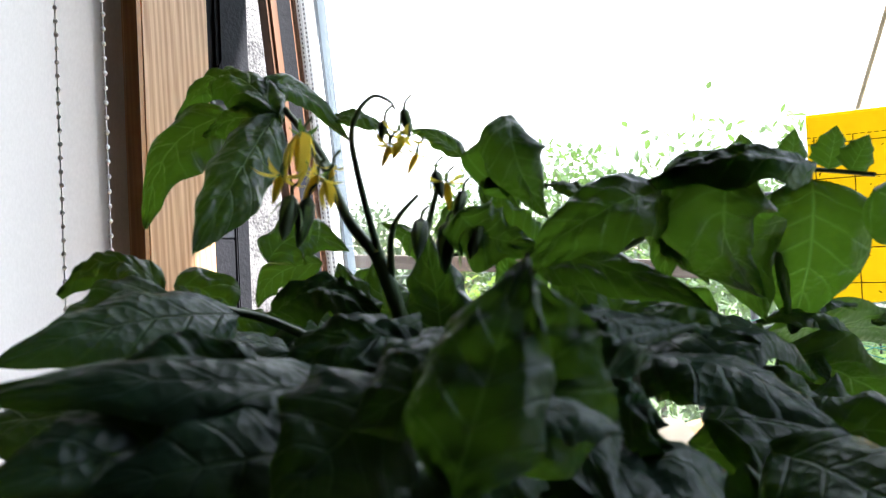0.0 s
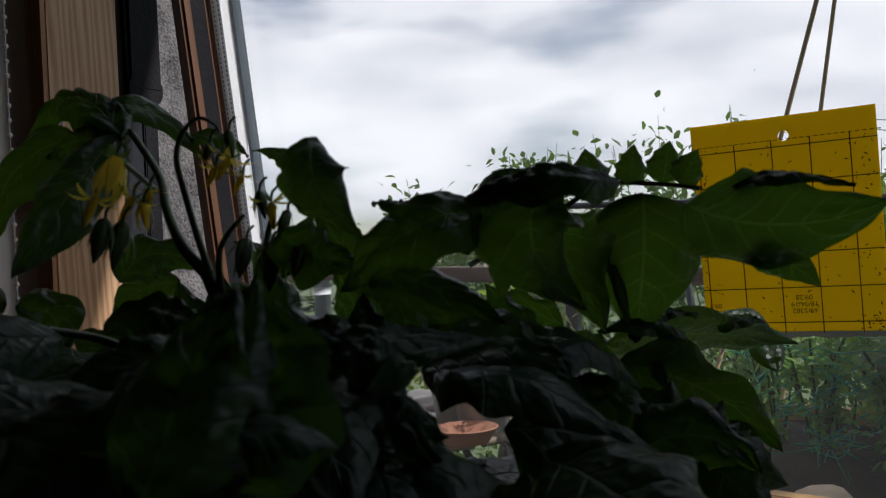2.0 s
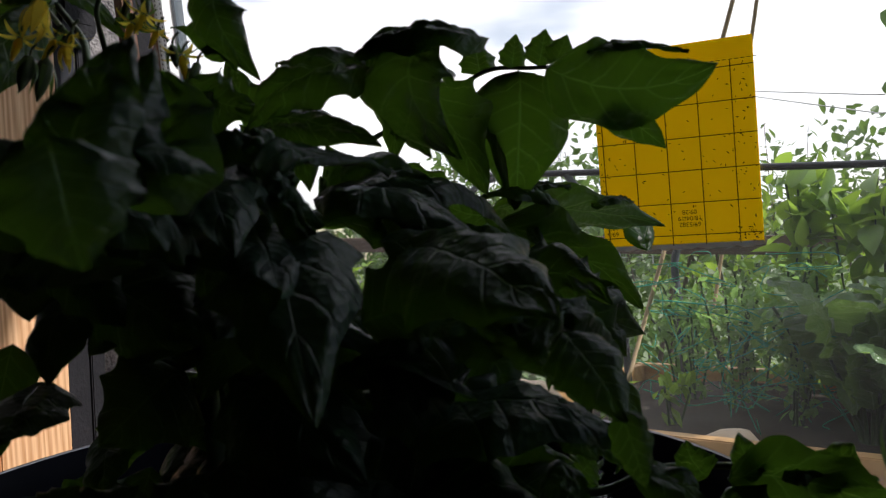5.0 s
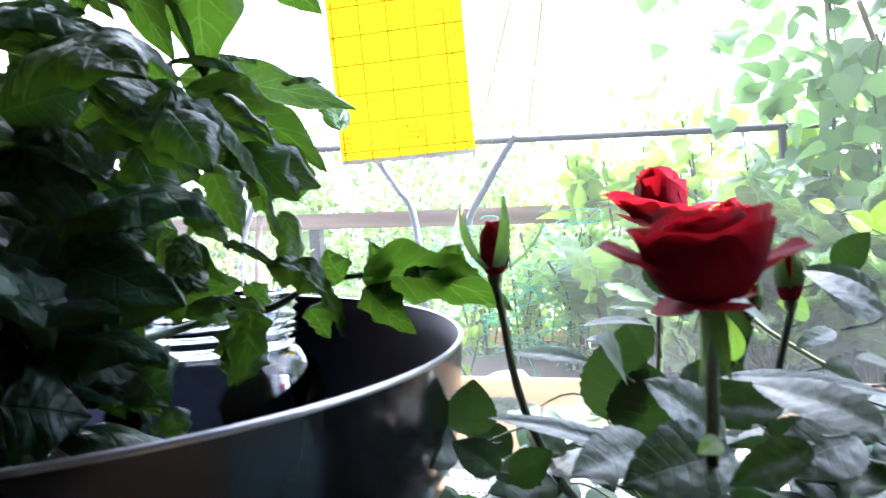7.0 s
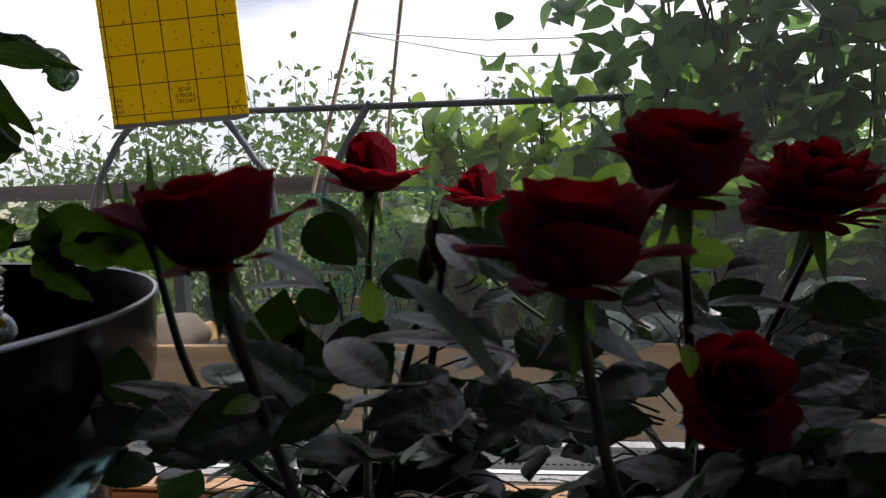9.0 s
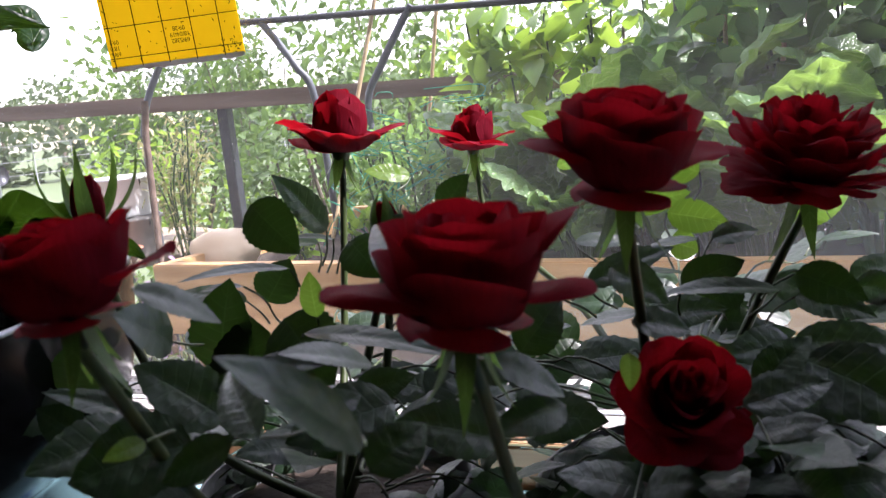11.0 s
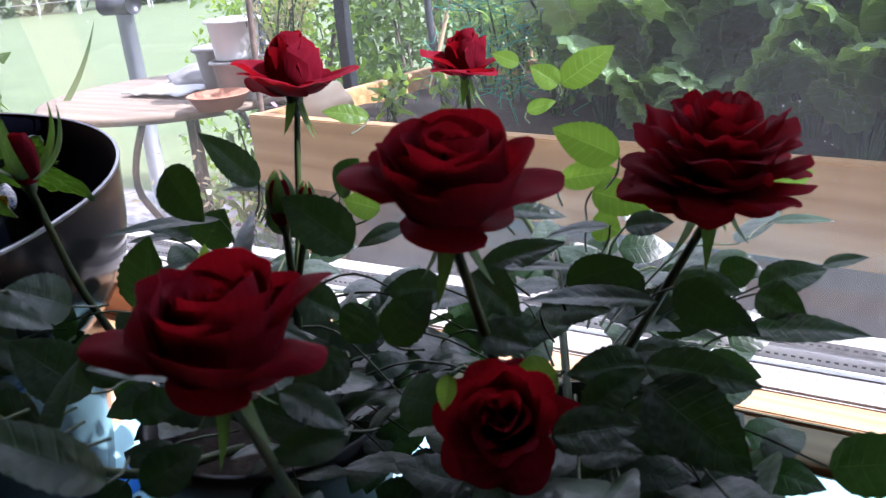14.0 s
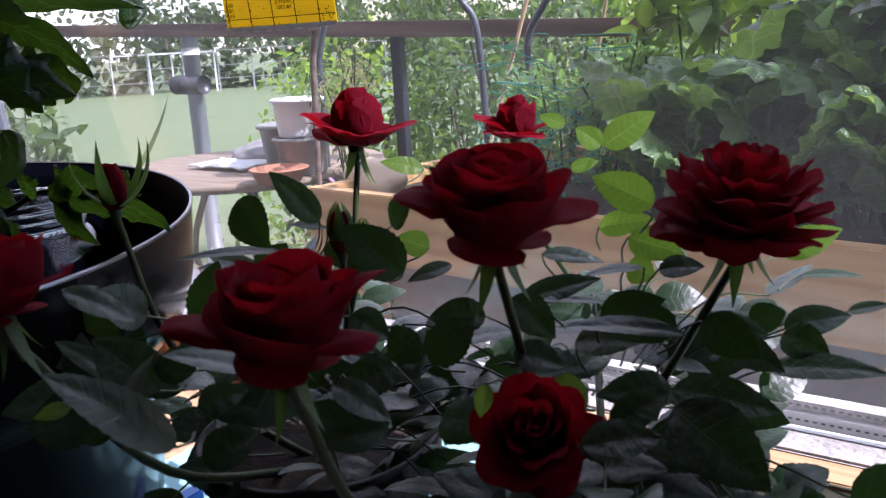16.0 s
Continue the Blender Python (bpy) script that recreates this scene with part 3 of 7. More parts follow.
cl_.new(cr_.outputs["Color"], ct_.inputs["Color"])
cp_.inputs["Roughness"].default_value, cs_.inputs["Fac"].default_value = 0.9, 0.6
cl_.new(cp_.outputs["BSDF"], cs_.inputs[1])
cl_.new(ct_.outputs["BSDF"], cs_.inputs[2])
cl_.new(cs_.outputs["Shader"], co_.inputs["Surface"])
vs, fs = [], []
for i in range(61):
    x = -1.42 + (1.42 - 0.4135) * i / 60
    y = 0.5925 + 0.0025 * math.sin(i * 0.55)
    vs += [(x, y, -0.12), (x, y, 1.40)]
for i in range(60):
    fs.append((2 * i, 2 * i + 2, 2 * i + 3, 2 * i + 1))
link("window_blind", vs, fs, cm_, None, "plain white cloth blind drawn over the next window", category="blind")

# table top under the window, the pale sheet on it
tbl = root("work_table", "pale wooden table standing under the window", "table", (0, 0, 0))
x = -0.9
k = 0
while x < 1.2:
    part("plank", slab(x, x + 0.118, 0.185, 0.598, TABLE_Z - 0.03, TABLE_Z, 0.001), wood("table_plank" + str(k), (0.50, 0.34, 0.19), (0.66, 0.48, 0.29), "y", 0.5), tbl)
    x += 0.12
    k += 1
for lx in (-0.85, 1.12):
    for ly in (0.20, 0.52):
        part("leg", slab(lx, lx + 0.05, ly, ly + 0.05, -0.75, TABLE_Z - 0.03, 0.002), PINE, tbl)
part("pale_sheet", slab(0.10, 0.66, 0.43, 0.755, TABLE_Z + 0.0005, TABLE_Z + 0.003), SHEET, label="pale turquoise sheet lying under the flower pots", category="sheet")

# ---- yellow sticky trap on the glass ----
m_trap, tn, tl_, tp, tout = material("yellow_card")
tp.inputs["Base Color"].default_value = (0.86, 0.66, 0.008, 1)
tp.inputs["Roughness"].default_value = 0.3
ttr, tms = tn.new("ShaderNodeBsdfTranslucent"), tn.new("ShaderNodeMixShader")
ttr.inputs["Color"].default_value = (0.95, 0.74, 0.012, 1)
tns, trm = tn.new("ShaderNodeTexNoise"), ramp(tn, [(0.3, (0.82, 0.63, 0.006)), (0.7, (0.9, 0.72, 0.012))])
tns.inputs["Scale"].default_value = 30.0
ttc = tn.new("ShaderNodeTexCoord")
tl_.new(ttc.outputs["Object"], tns.inputs["Vector"])
tl_.new(tns.outputs["Fac"], trm.inputs["Fac"])
tl_.new(trm.outputs["Color"], tp.inputs["Base Color"])
tms.inputs["Fac"].default_value = 0.55
tl_.new(tp.outputs["BSDF"], tms.inputs[1])
tl_.new(ttr.outputs["BSDF"], tms.inputs[2])
tl_.new(tms.outputs["Shader"], tout.inputs["Surface"])
INK = plain("dark_print", (0.06, 0.045, 0.01), (0.10, 0.075, 0.02), 0.6, scale=200, bump=0)
PAPER = plain("torn_white_paper", (0.7, 0.7, 0.68), (0.8, 0.8, 0.78), 0.8, scale=200, bump=0.2)
trap = root("sticky_trap", "yellow gridded sticky insect trap stuck to the window glass", "insect trap", (0.0898, 0.7868, 0.4128), (6.3, 0, 8))
TW, TH = 0.0505, 0.0640
hx, hz, hr = 0.002, 0.0525, 0.0030
bm = bmesh.new()
ring = [bm.verts.new((hx + hr * math.cos(2 * math.pi * k / 24), 0, hz + hr * math.sin(2 * math.pi * k / 24))) for k in range(24)]
edge = []
for k in range(24):
    w = 2 * math.pi * k / 24
    c, s = math.cos(w), math.sin(w)
    f = min((TW - hx if c > 0 else TW + hx) / max(abs(c), 1e-6), (TH - hz if s > 0 else TH + hz) / max(abs(s), 1e-6))
    edge.append(bm.verts.new((hx + c * f, 0, hz + s * f)))
cor = {(1, 1): (TW, TH), (-1, 1): (-TW, TH), (-1, -1): (-TW, -TH), (1, -1): (TW, -TH)}
for k in range(24):
    a, b = edge[k], edge[(k + 1) % 24]
    loop = [ring[k], a]
    if abs(a.co.x - b.co.x) > 1e-5 and abs(a.co.z - b.co.z) > 1e-5:
        sx, sz = (1 if a.co.x + b.co.x > 0 else -1), (1 if a.co.z + b.co.z > 0 else -1)
        loop.append(bm.verts.new((cor[sx, sz][0], 0, cor[sx, sz][1])))
    loop += [b, ring[(k + 1) % 24]]
    bm.faces.new(loop)
bmesh.ops.recalc_face_normals(bm, faces=bm.faces)
card = part("card", bm, m_trap, trap, "yellow sticky card")
card.modifiers.new("thick", "SOLIDIFY").thickness = 0.0006
CELL = 0.0208


def ink_strip(x0, x1, z0, z1, name="grid_line"):
    return part(name, slab(x0, x1, -0.0011, -0.0007, z0, z1), INK, trap)


xs = [-0.0465 + i * CELL for i in range(5)]
for xv in xs:
    ink_strip(xv - 0.0003, xv + 0.0003, -TH, 0.0505)
zs = [-0.0575 + i * CELL for i in range(6)]
for zv in zs:
    if zv < 0.0505:
        ink_strip(-TW, TW, zv - 0.0003, zv + 0.0003)
k = -TW
while k < TW:
    ink_strip(k, k + 0.0022, 0.0502, 0.0507, "dash")
    k += 0.0036
part("fold_line", slab(-TW, TW, -0.0011, -0.0007, 0.0540, 0.0542), m_trap, trap)
vs, fs = [], []
tr_ = random.Random(3)
for i in range(26):
    x = -TW + 2 * TW * i / 25
    vs += [(x, -0.0004, -TH + 0.001), (x, -0.0004, -TH - 0.0016 - 0.0018 * tr_.random())]
for i in range(25):
    fs.append((2 * i, 2 * i + 2, 2 * i + 3, 2 * i + 1))
link("torn_edge", vs, fs, PAPER, trap, "torn white paper along the lower edge", smooth=False)
# the printed stamps read from behind, upside down
for lines, px, pz, size in ((("09:28", "18/04/19", "69/5382"), 0.0065, -0.0465, 0.0042), (("09:2", "18/0", "69/5"), -0.0440, -0.0505, 0.0042)):
    for i, s in enumerate(lines):
        cu = bpy.data.curves.new("stamp", "FONT")
        cu.body, cu.size, cu.align_x, cu.align_y, cu.extrude = s, size, "CENTER", "CENTER", 0.00008
        cu.materials.append(INK)
        to = new("stamp", cu)
        to.parent = trap
        to.matrix_local = Matrix.Translation((px, -0.0012, pz + (1 - i) * 0.0040)) @ pose(0, 0, 0, 90, 180, 0) @ Matrix.Diagonal((1, 1, 1, 1))
# small flies stuck to it
vs, fs = [], []
for i in range(190):
    if i < 70:
        x, z = tr_.choice((-1, 1)) * TW * tr_.uniform(0.75, 0.98), tr_.uniform(-TH, 0.05)
    elif i < 90:
        x, z = tr_.uniform(0.035, 0.05), tr_.uniform(-0.063, -0.053)
    else:
        x, z = tr_.uniform(-TW, TW), tr_.uniform(-TH, 0.049)
    a, ln, wd = tr_.uniform(0, math.pi), tr_.uniform(0.0006, 0.0015), tr_.uniform(0.00022, 0.00045)
    ca, sa = math.cos(a), math.sin(a)
    k = len(vs)
    for u, v, h in ((-1, 0, 0), (0, -1, 0), (1, 0, 0), (0, 1, 0), (0, 0, 1)):
        vs.append((x + ca * u * ln - sa * v * wd, -0.0009 - h * 0.0004, z + sa * u * ln + ca * v * wd))
    fs += [(k, k + 1, k + 4), (k + 1, k + 2, k + 4), (k + 2, k + 3, k + 4), (k + 3, k, k + 4)]
link("fly_specks", vs, fs, RUBBER, trap, "tiny dark flies stuck to the card", smooth=False, kind="stuff")

# ---- leaves, flowers, stems ----
def width_at(shape, v):
    if shape == "rose":
        return 2.8 * v ** 0.6 * (1 - v) ** 0.95 if 0 < v < 1 else 0.0
    if shape == "chard":
        return (math.sin(math.pi * v ** 0.75) ** 0.6) if 0 < v < 1 else 0.0
    if shape == "sepal":
        return (1 - v) ** 0.7 * (0.35 + 1.2 * v * (1 - v)) if v < 1 else 0.0
    return math.sin(math.pi * v) if 0 < v < 1 else 0.0


leaf_seed = [0]


def leaf_data(base, tip, normal, width, shape="rose", droop=0.12, fold=0.18, crumple=0.0, curl=0.15, nu=9, nv=18):
    leaf_seed[0] += 1
    sd = leaf_seed[0] * 3.71
    base, tip, normal = Vector(base), Vector(tip), Vector(normal)
    ay = tip - base
    ln = ay.length
    ay.normalize()
    az = (normal - normal.dot(ay) * ay).normalized()
    ax = ay.cross(az)
    vs, fs, uv = [], [], []
    for j in range(nv + 1):
        v = j / nv
        sag = droop * ln * (4 * v * (1 - v)) * 0.5
        for i in range(nu):
            u = 2 * i / (nu - 1) - 1
            w = width * 0.5 * width_at(shape, v)
            if shape == "rose" and j % 2 and 0.08 < v < 0.97:
                w *= 1 + 0.07 * abs(u) ** 3
            x = u * w
            z = sag + fold * abs(x) - curl * (abs(u) ** 2.5) * w
            if crumple:
                z += crumple * width * (noise.noise((x / width * 5 + sd, v * 7, sd)) + 0.6 * noise.noise((x / width * 12 + sd, v * 17, sd)) + 0.35 * noise.noise((x / width * 25, v * 36, sd)))
                z += crumple * width * 0.35 * math.cos((v * 6 - abs(u) * 1.3) * 2 * math.pi) * (0.3 + abs(u))
            p = base + ax * x + ay * (v * ln) + az * z
            vs.append(p)
            uv.append((0.5 + 0.5 * u, v))
    for j in range(nv):
        for i in range(nu - 1):
            a = j * nu + i
            fs.append((a, a + 1, a + nu + 1, a + nu))
    return vs, fs, uv


def leaf(parent, base, tip, normal, width, mat, shape="rose", name="leaf", label="", **kw):
    vs, fs, uv = leaf_data(base, tip, normal, width, shape, **kw)
    o = parent.matrix_world.translation
    return link(name, [v - o for v in vs], fs, mat, parent, label, True, uv)


def stalk(parent, pts, r0, r1, mat, name="stem", n=6, sides=7, label=""):
    o = parent.matrix_world.translation
    way = curve_pts([Vector(p) - o for p in pts], n)
    return tube(name, way, [r0 + (r1 - r0) * i / (len(way) - 1) for i in range(len(way))], mat, parent, sides, label)


def petal_data(h, w, r0, th0, th1, roll, curve, spiral, ruffle, seed, nu=11, nv=13):
    """One petal at r0 from the axis (+z), leaning from th0 at its foot to th1 (radians from the axis), its round rim rolled back by roll; curve: radius across."""
    vs, fs, uv = [], [], []
    for i in range(nu):
        u = 2 * i / (nu - 1) - 1
        top = h * (1 - 0.30 * abs(u) ** 2.4 + 0.03 * math.sin(u * 4 + seed) - 0.02 * math.exp(-(u * 5) ** 2))
        r, z = r0, 0.0
        for j in range(nv + 1):
            v = j / nv
            k = max(0.0, (v - 0.66) / 0.34)
            lip = roll * k ** 1.6 * (0.75 + 0.25 * math.sin(u * 3 + seed * 1.7))
            th = th0 + (th1 - th0) * v ** 0.85 + lip
            ds = top / nv
            if j:
                r += math.sin(th) * ds
                z += math.cos(th) * ds
            half = w * 0.5 * (0.30 + 0.70 * math.sin(min(1.0, v * 1.3) * math.pi / 2))
            ph = max(-1.5, min(1.5, u * half / curve))
            y = math.sin(ph) * curve
            back = (1 - math.cos(ph)) * curve
            wob = ruffle * h * noise.noise((u * 1.5 + seed, v * 1.9, seed * 0.7)) * v + spiral * u * v
            vs.append((r - back + wob * math.cos(th), y, z - wob * math.sin(th)))
            uv.append((0.5 + 0.5 * u, v))
    for i in range(nu - 1):
        for j in range(nv):
            a = i * (nv + 1) + j
            fs.append((a, a + nv + 1, a + nv + 2, a + 1))
    return vs, fs, uv


# layers of a bloom whose ball is 1 wide: number of petals, height, width, foot radius, lean at foot and rim, roll of the rim, radius across
BALL = [(3, .46, .16, .022, 2, -14, 0, .045), (3, .48, .30, .03, 12, -16, 8, .085), (4, .50, .40, .04, 28, -18, 24, .14), (4, .53, .48, .05, 44, -20, 44, .20), (5, .57, .58, .06, 60, -20, 50, .27), (5, .61, .66, .06, 76, -20, 54, .33), (5, .65, .72, .07, 90, -18, 56, .38)]
STYLES = {
    "cup": BALL + [(5, .60, .66, .06, 92, 4, 50, .40), (3, .30, .52, .06, 100, 84, 20, .40)],
    "round": BALL + [(5, .62, .66, .06, 94, -12, 36, .40), (3, .30, .48, .06, 100, 80, 20, .38)],
    "high": [(3, .58, .17, .02, 2, -14, 0, .05), (3, .62, .42, .03, 14, -16, 4, .11), (3, .64, .56, .04, 34, -22, 12, .18), (4, .66, .68, .05, 56, -28, 20, .26), (4, .64, .74, .06, 78, -26, 40, .34), (4, .54, .66, .06, 92, 40, 50, .42)],
    "open": [(3, .68, .18, .02, 2, -16, 0, .05), (3, .68, .32, .03, 10, -14, 14, .09), (4, .67, .42, .04, 24, -8, 40, .14), (4, .66, .50, .05, 38, -2, 70, .20), (5, .65, .58, .06, 54, 4, 90, .27), (5, .64, .64, .06, 72, 10, 90, .33), (5, .56, .64, .06, 90, 40, 70, .40)],
    "full": [(4, .56, .20, .02, 4, -2, 30, .08), (5, .57, .25, .04, 12, 2, 50, .11), (6, .58, .28, .07, 22, 6, 62, .15), (7, .59, .31, .09, 34, 10, 72, .20), (8, .60, .34, .10, 46, 16, 78, .25), (9, .60, .36, .11, 60, 24, 80, .30),
             (9, .56, .38, .11, 76, 38, 76, .34), (8, .52, .40, .11, 94, 62, 60, .38), (7, .40, .42, .10, 100, 88, 30, .38)],
}


def bloom(parent, place, size, style="cup", lean=(0, 0, 0), seed=0, label="deep red rose in full bloom", wings=()):
    """A rose head: its foot at place, petals in layers round a ball of that size, five sepals under it, each petal a mesh of its own.
    wings: loose outer petals, as direction in degrees, length, lean at foot and rim."""
    rr = random.Random(seed)
    o = parent.matrix_world.translation
    b = link("flower", *hip_data(size), STEM_R, parent, label)
    b.matrix_local = Matrix.Translation(Vector(place) - o) @ pose(0, 0, 0, *lean)
    a0 = rr.uniform(0, 360)
    for li, (n, h, w, r0, t0, t1, roll, cv) in enumerate(STYLES[style]):
        a0 += 37 + rr.uniform(-14, 14)
        for k in range(n):
            vs, fs, uv = petal_data(h * size * rr.uniform(0.92, 1.06), w * size * rr.uniform(0.92, 1.12), r0 * size, radians(t0 + rr.uniform(-4, 4)), radians(t1 + rr.uniform(-7, 8)),
                                    radians(roll * rr.uniform(0.5, 1.25)), cv * size, 0.035 * size, 0.09, rr.uniform(0, 50))
            p = link("petal", vs, fs, RED, b, "", True, uv)
            p.matrix_local = pose(0, 0, -0.006 * size * li, 0, 0, a0 + 360 * k / n + rr.uniform(-9, 9))
    for az, ln, t0, t1 in wings:
        vs, fs, uv = petal_data(ln * size, (0.80 if style == "high" else 0.50) * size, 0.06 * size, radians(t0), radians(t1), radians(40), 0.30 * size, 0.02 * size, 0.12, rr.uniform(0, 50))
        p = link("petal", vs, fs, RED, b, "", True, uv)
        p.matrix_local = pose(0, 0, -0.01 * size, 0, 0, az)
    for k in range(5):
        a = radians(72 * k + rr.uniform(-10, 10))
        d = Vector((math.cos(a), math.sin(a), 0))
        dn = Vector((0, 0, -1))
        f = d * 0.06 * size + Vector((0, 0, -0.02 * size))
        tip = f + (d * rr.uniform(0.12, 0.30) + dn * rr.uniform(0.38, 0.58)) * size
        vs, fs, uv = leaf_data(f, tip, d - dn * 0.2, 0.24 * size, "sepal", droop=-0.15, fold=0.1, curl=0.1, nu=5, nv=8)
        link("sepal", vs, fs, SEPAL, b, "", True, uv)
    return b


def hip_data(size):
    return lathe([(0.001 * size, 0.0), (0.07 * size, 0.012 * size), (0.10 * size, -0.03 * size), (0.085 * size, -0.10 * size), (0.05 * size, -0.17 * size), (0.036 * size, -0.24 * size), (0.001, -0.25 * size)], 14)


def bud(parent, place, size, lean=(0, 0, 0), seed=0, open_=0.3):
    rr = random.Random(seed)
    o = parent.matrix_world.translation
    b = link("bud", *hip_data(size * 1.5), STEM_R, parent, "pointed red rose bud among spread green sepals" if open_ > 0.5 else "closed green rose bud")
    b.matrix_local = Matrix.Translation(Vector(place) - o) @ pose(0, 0, 0, *lean)
    for k in range(5):
        vs, fs, uv = petal_data(1.0 * size, 0.62 * size, 0.15 * size, radians(40), radians(-36), 0.1, 0.31 * size, 0.0, 0.03, k * 3.1)
        p = link("petal", vs, fs, RED, b, "", True, uv)
        p.matrix_local = pose(0, 0, -0.02 * size, 0, 0, 72 * k + rr.uniform(-8, 8))
    for k in range(5):
        a = radians(72 * k + 20)
        d = Vector((math.cos(a), math.sin(a), 0))
        f = d * 0.12 * size
        if open_ > 0.5:
            tip = f + (d * rr.uniform(0.35, 0.95) + Vector((0, 0, rr.uniform(1.1, 1.6)))) * size
            sag = 0.35
        else:
            tip = f + (d * -0.05 + Vector((0, 0, 1.15))) * size
            sag = 0.40
        vs, fs, uv = leaf_data(f, tip, d, (0.56 if open_ > 0.5 else 0.75) * size, "sepal", droop=sag, fold=-0.25, curl=0.1, nu=7, nv=10)
        link("sepal", vs, fs, SEPAL, b, "", True, uv)
    return b

# ---- big pot with the tomato plant, glass jar in it ----
POT = (0.0457, 0.495)
RX = 0.182
pot = root("planter_pot", "large round pot, dark polished metal outside and black inside", "flower pot", (*POT, TABLE_Z))
RIM = 0.2515 - TABLE_Z


def slanted(profile):
    """A turned shape standing level whose rim slants a little, as the bent pot's does."""
    v_, f_ = lathe(profile, 96)
    return [(x, y, z + (0.0415 * y - 0.0456 * x) * max(0.0, z / RIM)) for x, y, z in v_], f_


link("shell", *slanted([(0.001, 0.0), (RX * 0.77, 0.0), (RX * 0.785, 0.004), (RX * 0.835, RIM * 0.36), (RX * 0.865, RIM * 0.585), (RX * 0.875, RIM * 0.605), (RX * 0.925, RIM * 0.65), (RX * 0.960, RIM * 0.71), (RX * 0.985, RIM * 0.82), (RX, RIM)]), SILVER, pot, "dark polished metal outside of the pot with a stepped foot")
link("liner", *slanted([(RX - 0.0006, RIM), (RX - 0.0014, RIM - 0.0008), (RX - 0.004, RIM - 0.012), (RX * 0.90, RIM * 0.66), (RX * 0.835, RIM * 0.58), (RX * 0.815, RIM * 0.44), (0.001, RIM * 0.44)]), BLACKPOT, pot, "black plastic liner")
link("rim", *slanted([(RX + 0.0002, RIM - 0.0012), (RX + 0.0004, RIM + 0.0002), (RX - 0.0005, RIM + 0.0010), (RX - 0.0014, RIM + 0.0002)]), RIMMETAL, pot, "shiny thin rim")
soil_z = TABLE_Z + RIM * 0.45
vs, fs = lathe([(0.0005, 0.006), (0.05, 0.010), (0.09, 0.004), (0.12, 0.007), (0.14, 0.003), (RX * 0.814, 0.0)], 48)
vs = [(x + 0.004 * noise.noise((x * 40, y * 40, 1)), y, z + 0.006 * noise.noise((x * 35, y * 35, 3))) for x, y, z in vs]
soil = link("potting_soil", vs, fs, SOIL, None, "dark moist potting soil in the large pot", category="soil")
soil.location = (*POT, soil_z)
JAR = (0.082, 0.572)
jar = root("glass_jar", "clear screw-neck glass jar standing in the pot", "jar", (*JAR, soil_z + 0.004))
JH = 0.112
vs, fs = lathe([(0.001, 0.003), (0.044, 0.003), (0.050, 0.008), (0.052, 0.03), (0.052, JH * 0.55), (0.049, JH * 0.68), (0.042, JH * 0.755), (0.0385, JH * 0.775), (0.0362, JH * 0.775), (0.047, JH * 0.66), (0.0495, JH * 0.5), (0.0495, 0.03), (0.046, 0.007), (0.001, 0.006)], 56)
neck = [(0.0362, JH * 0.776), (0.0385, JH * 0.776)]
for k in range(4):
    z = JH * (0.80 + 0.045 * k)
    neck += [(0.0385, z), (0.0412, z + 0.0018), (0.0385, z + 0.0038)]
neck += [(0.0385, JH * 0.985), (0.0395, JH), (0.0365, JH + 0.001), (0.0355, JH * 0.98), (0.0362, JH * 0.776)]
link("jar_body", vs, fs, CLEAR, jar)
jm, jn, jl, jp, jo = material("thick_clear_glass")
jp.inputs["Base Color"].default_value = (0.6, 0.64, 0.64, 1)
jp.inputs["Roughness"].default_value, jp.inputs["IOR"].default_value, jp.inputs["Transmission Weight"].default_value = 0.02, 1.48, 1.0
link("screw_neck", *lathe(neck, 56), jm, jar, "threaded glass neck")

tom = root("tomato_plant", "bushy tomato plant with yellow flowers growing in the large pot", "tomato plant", (0.03, 0.455, soil_z))


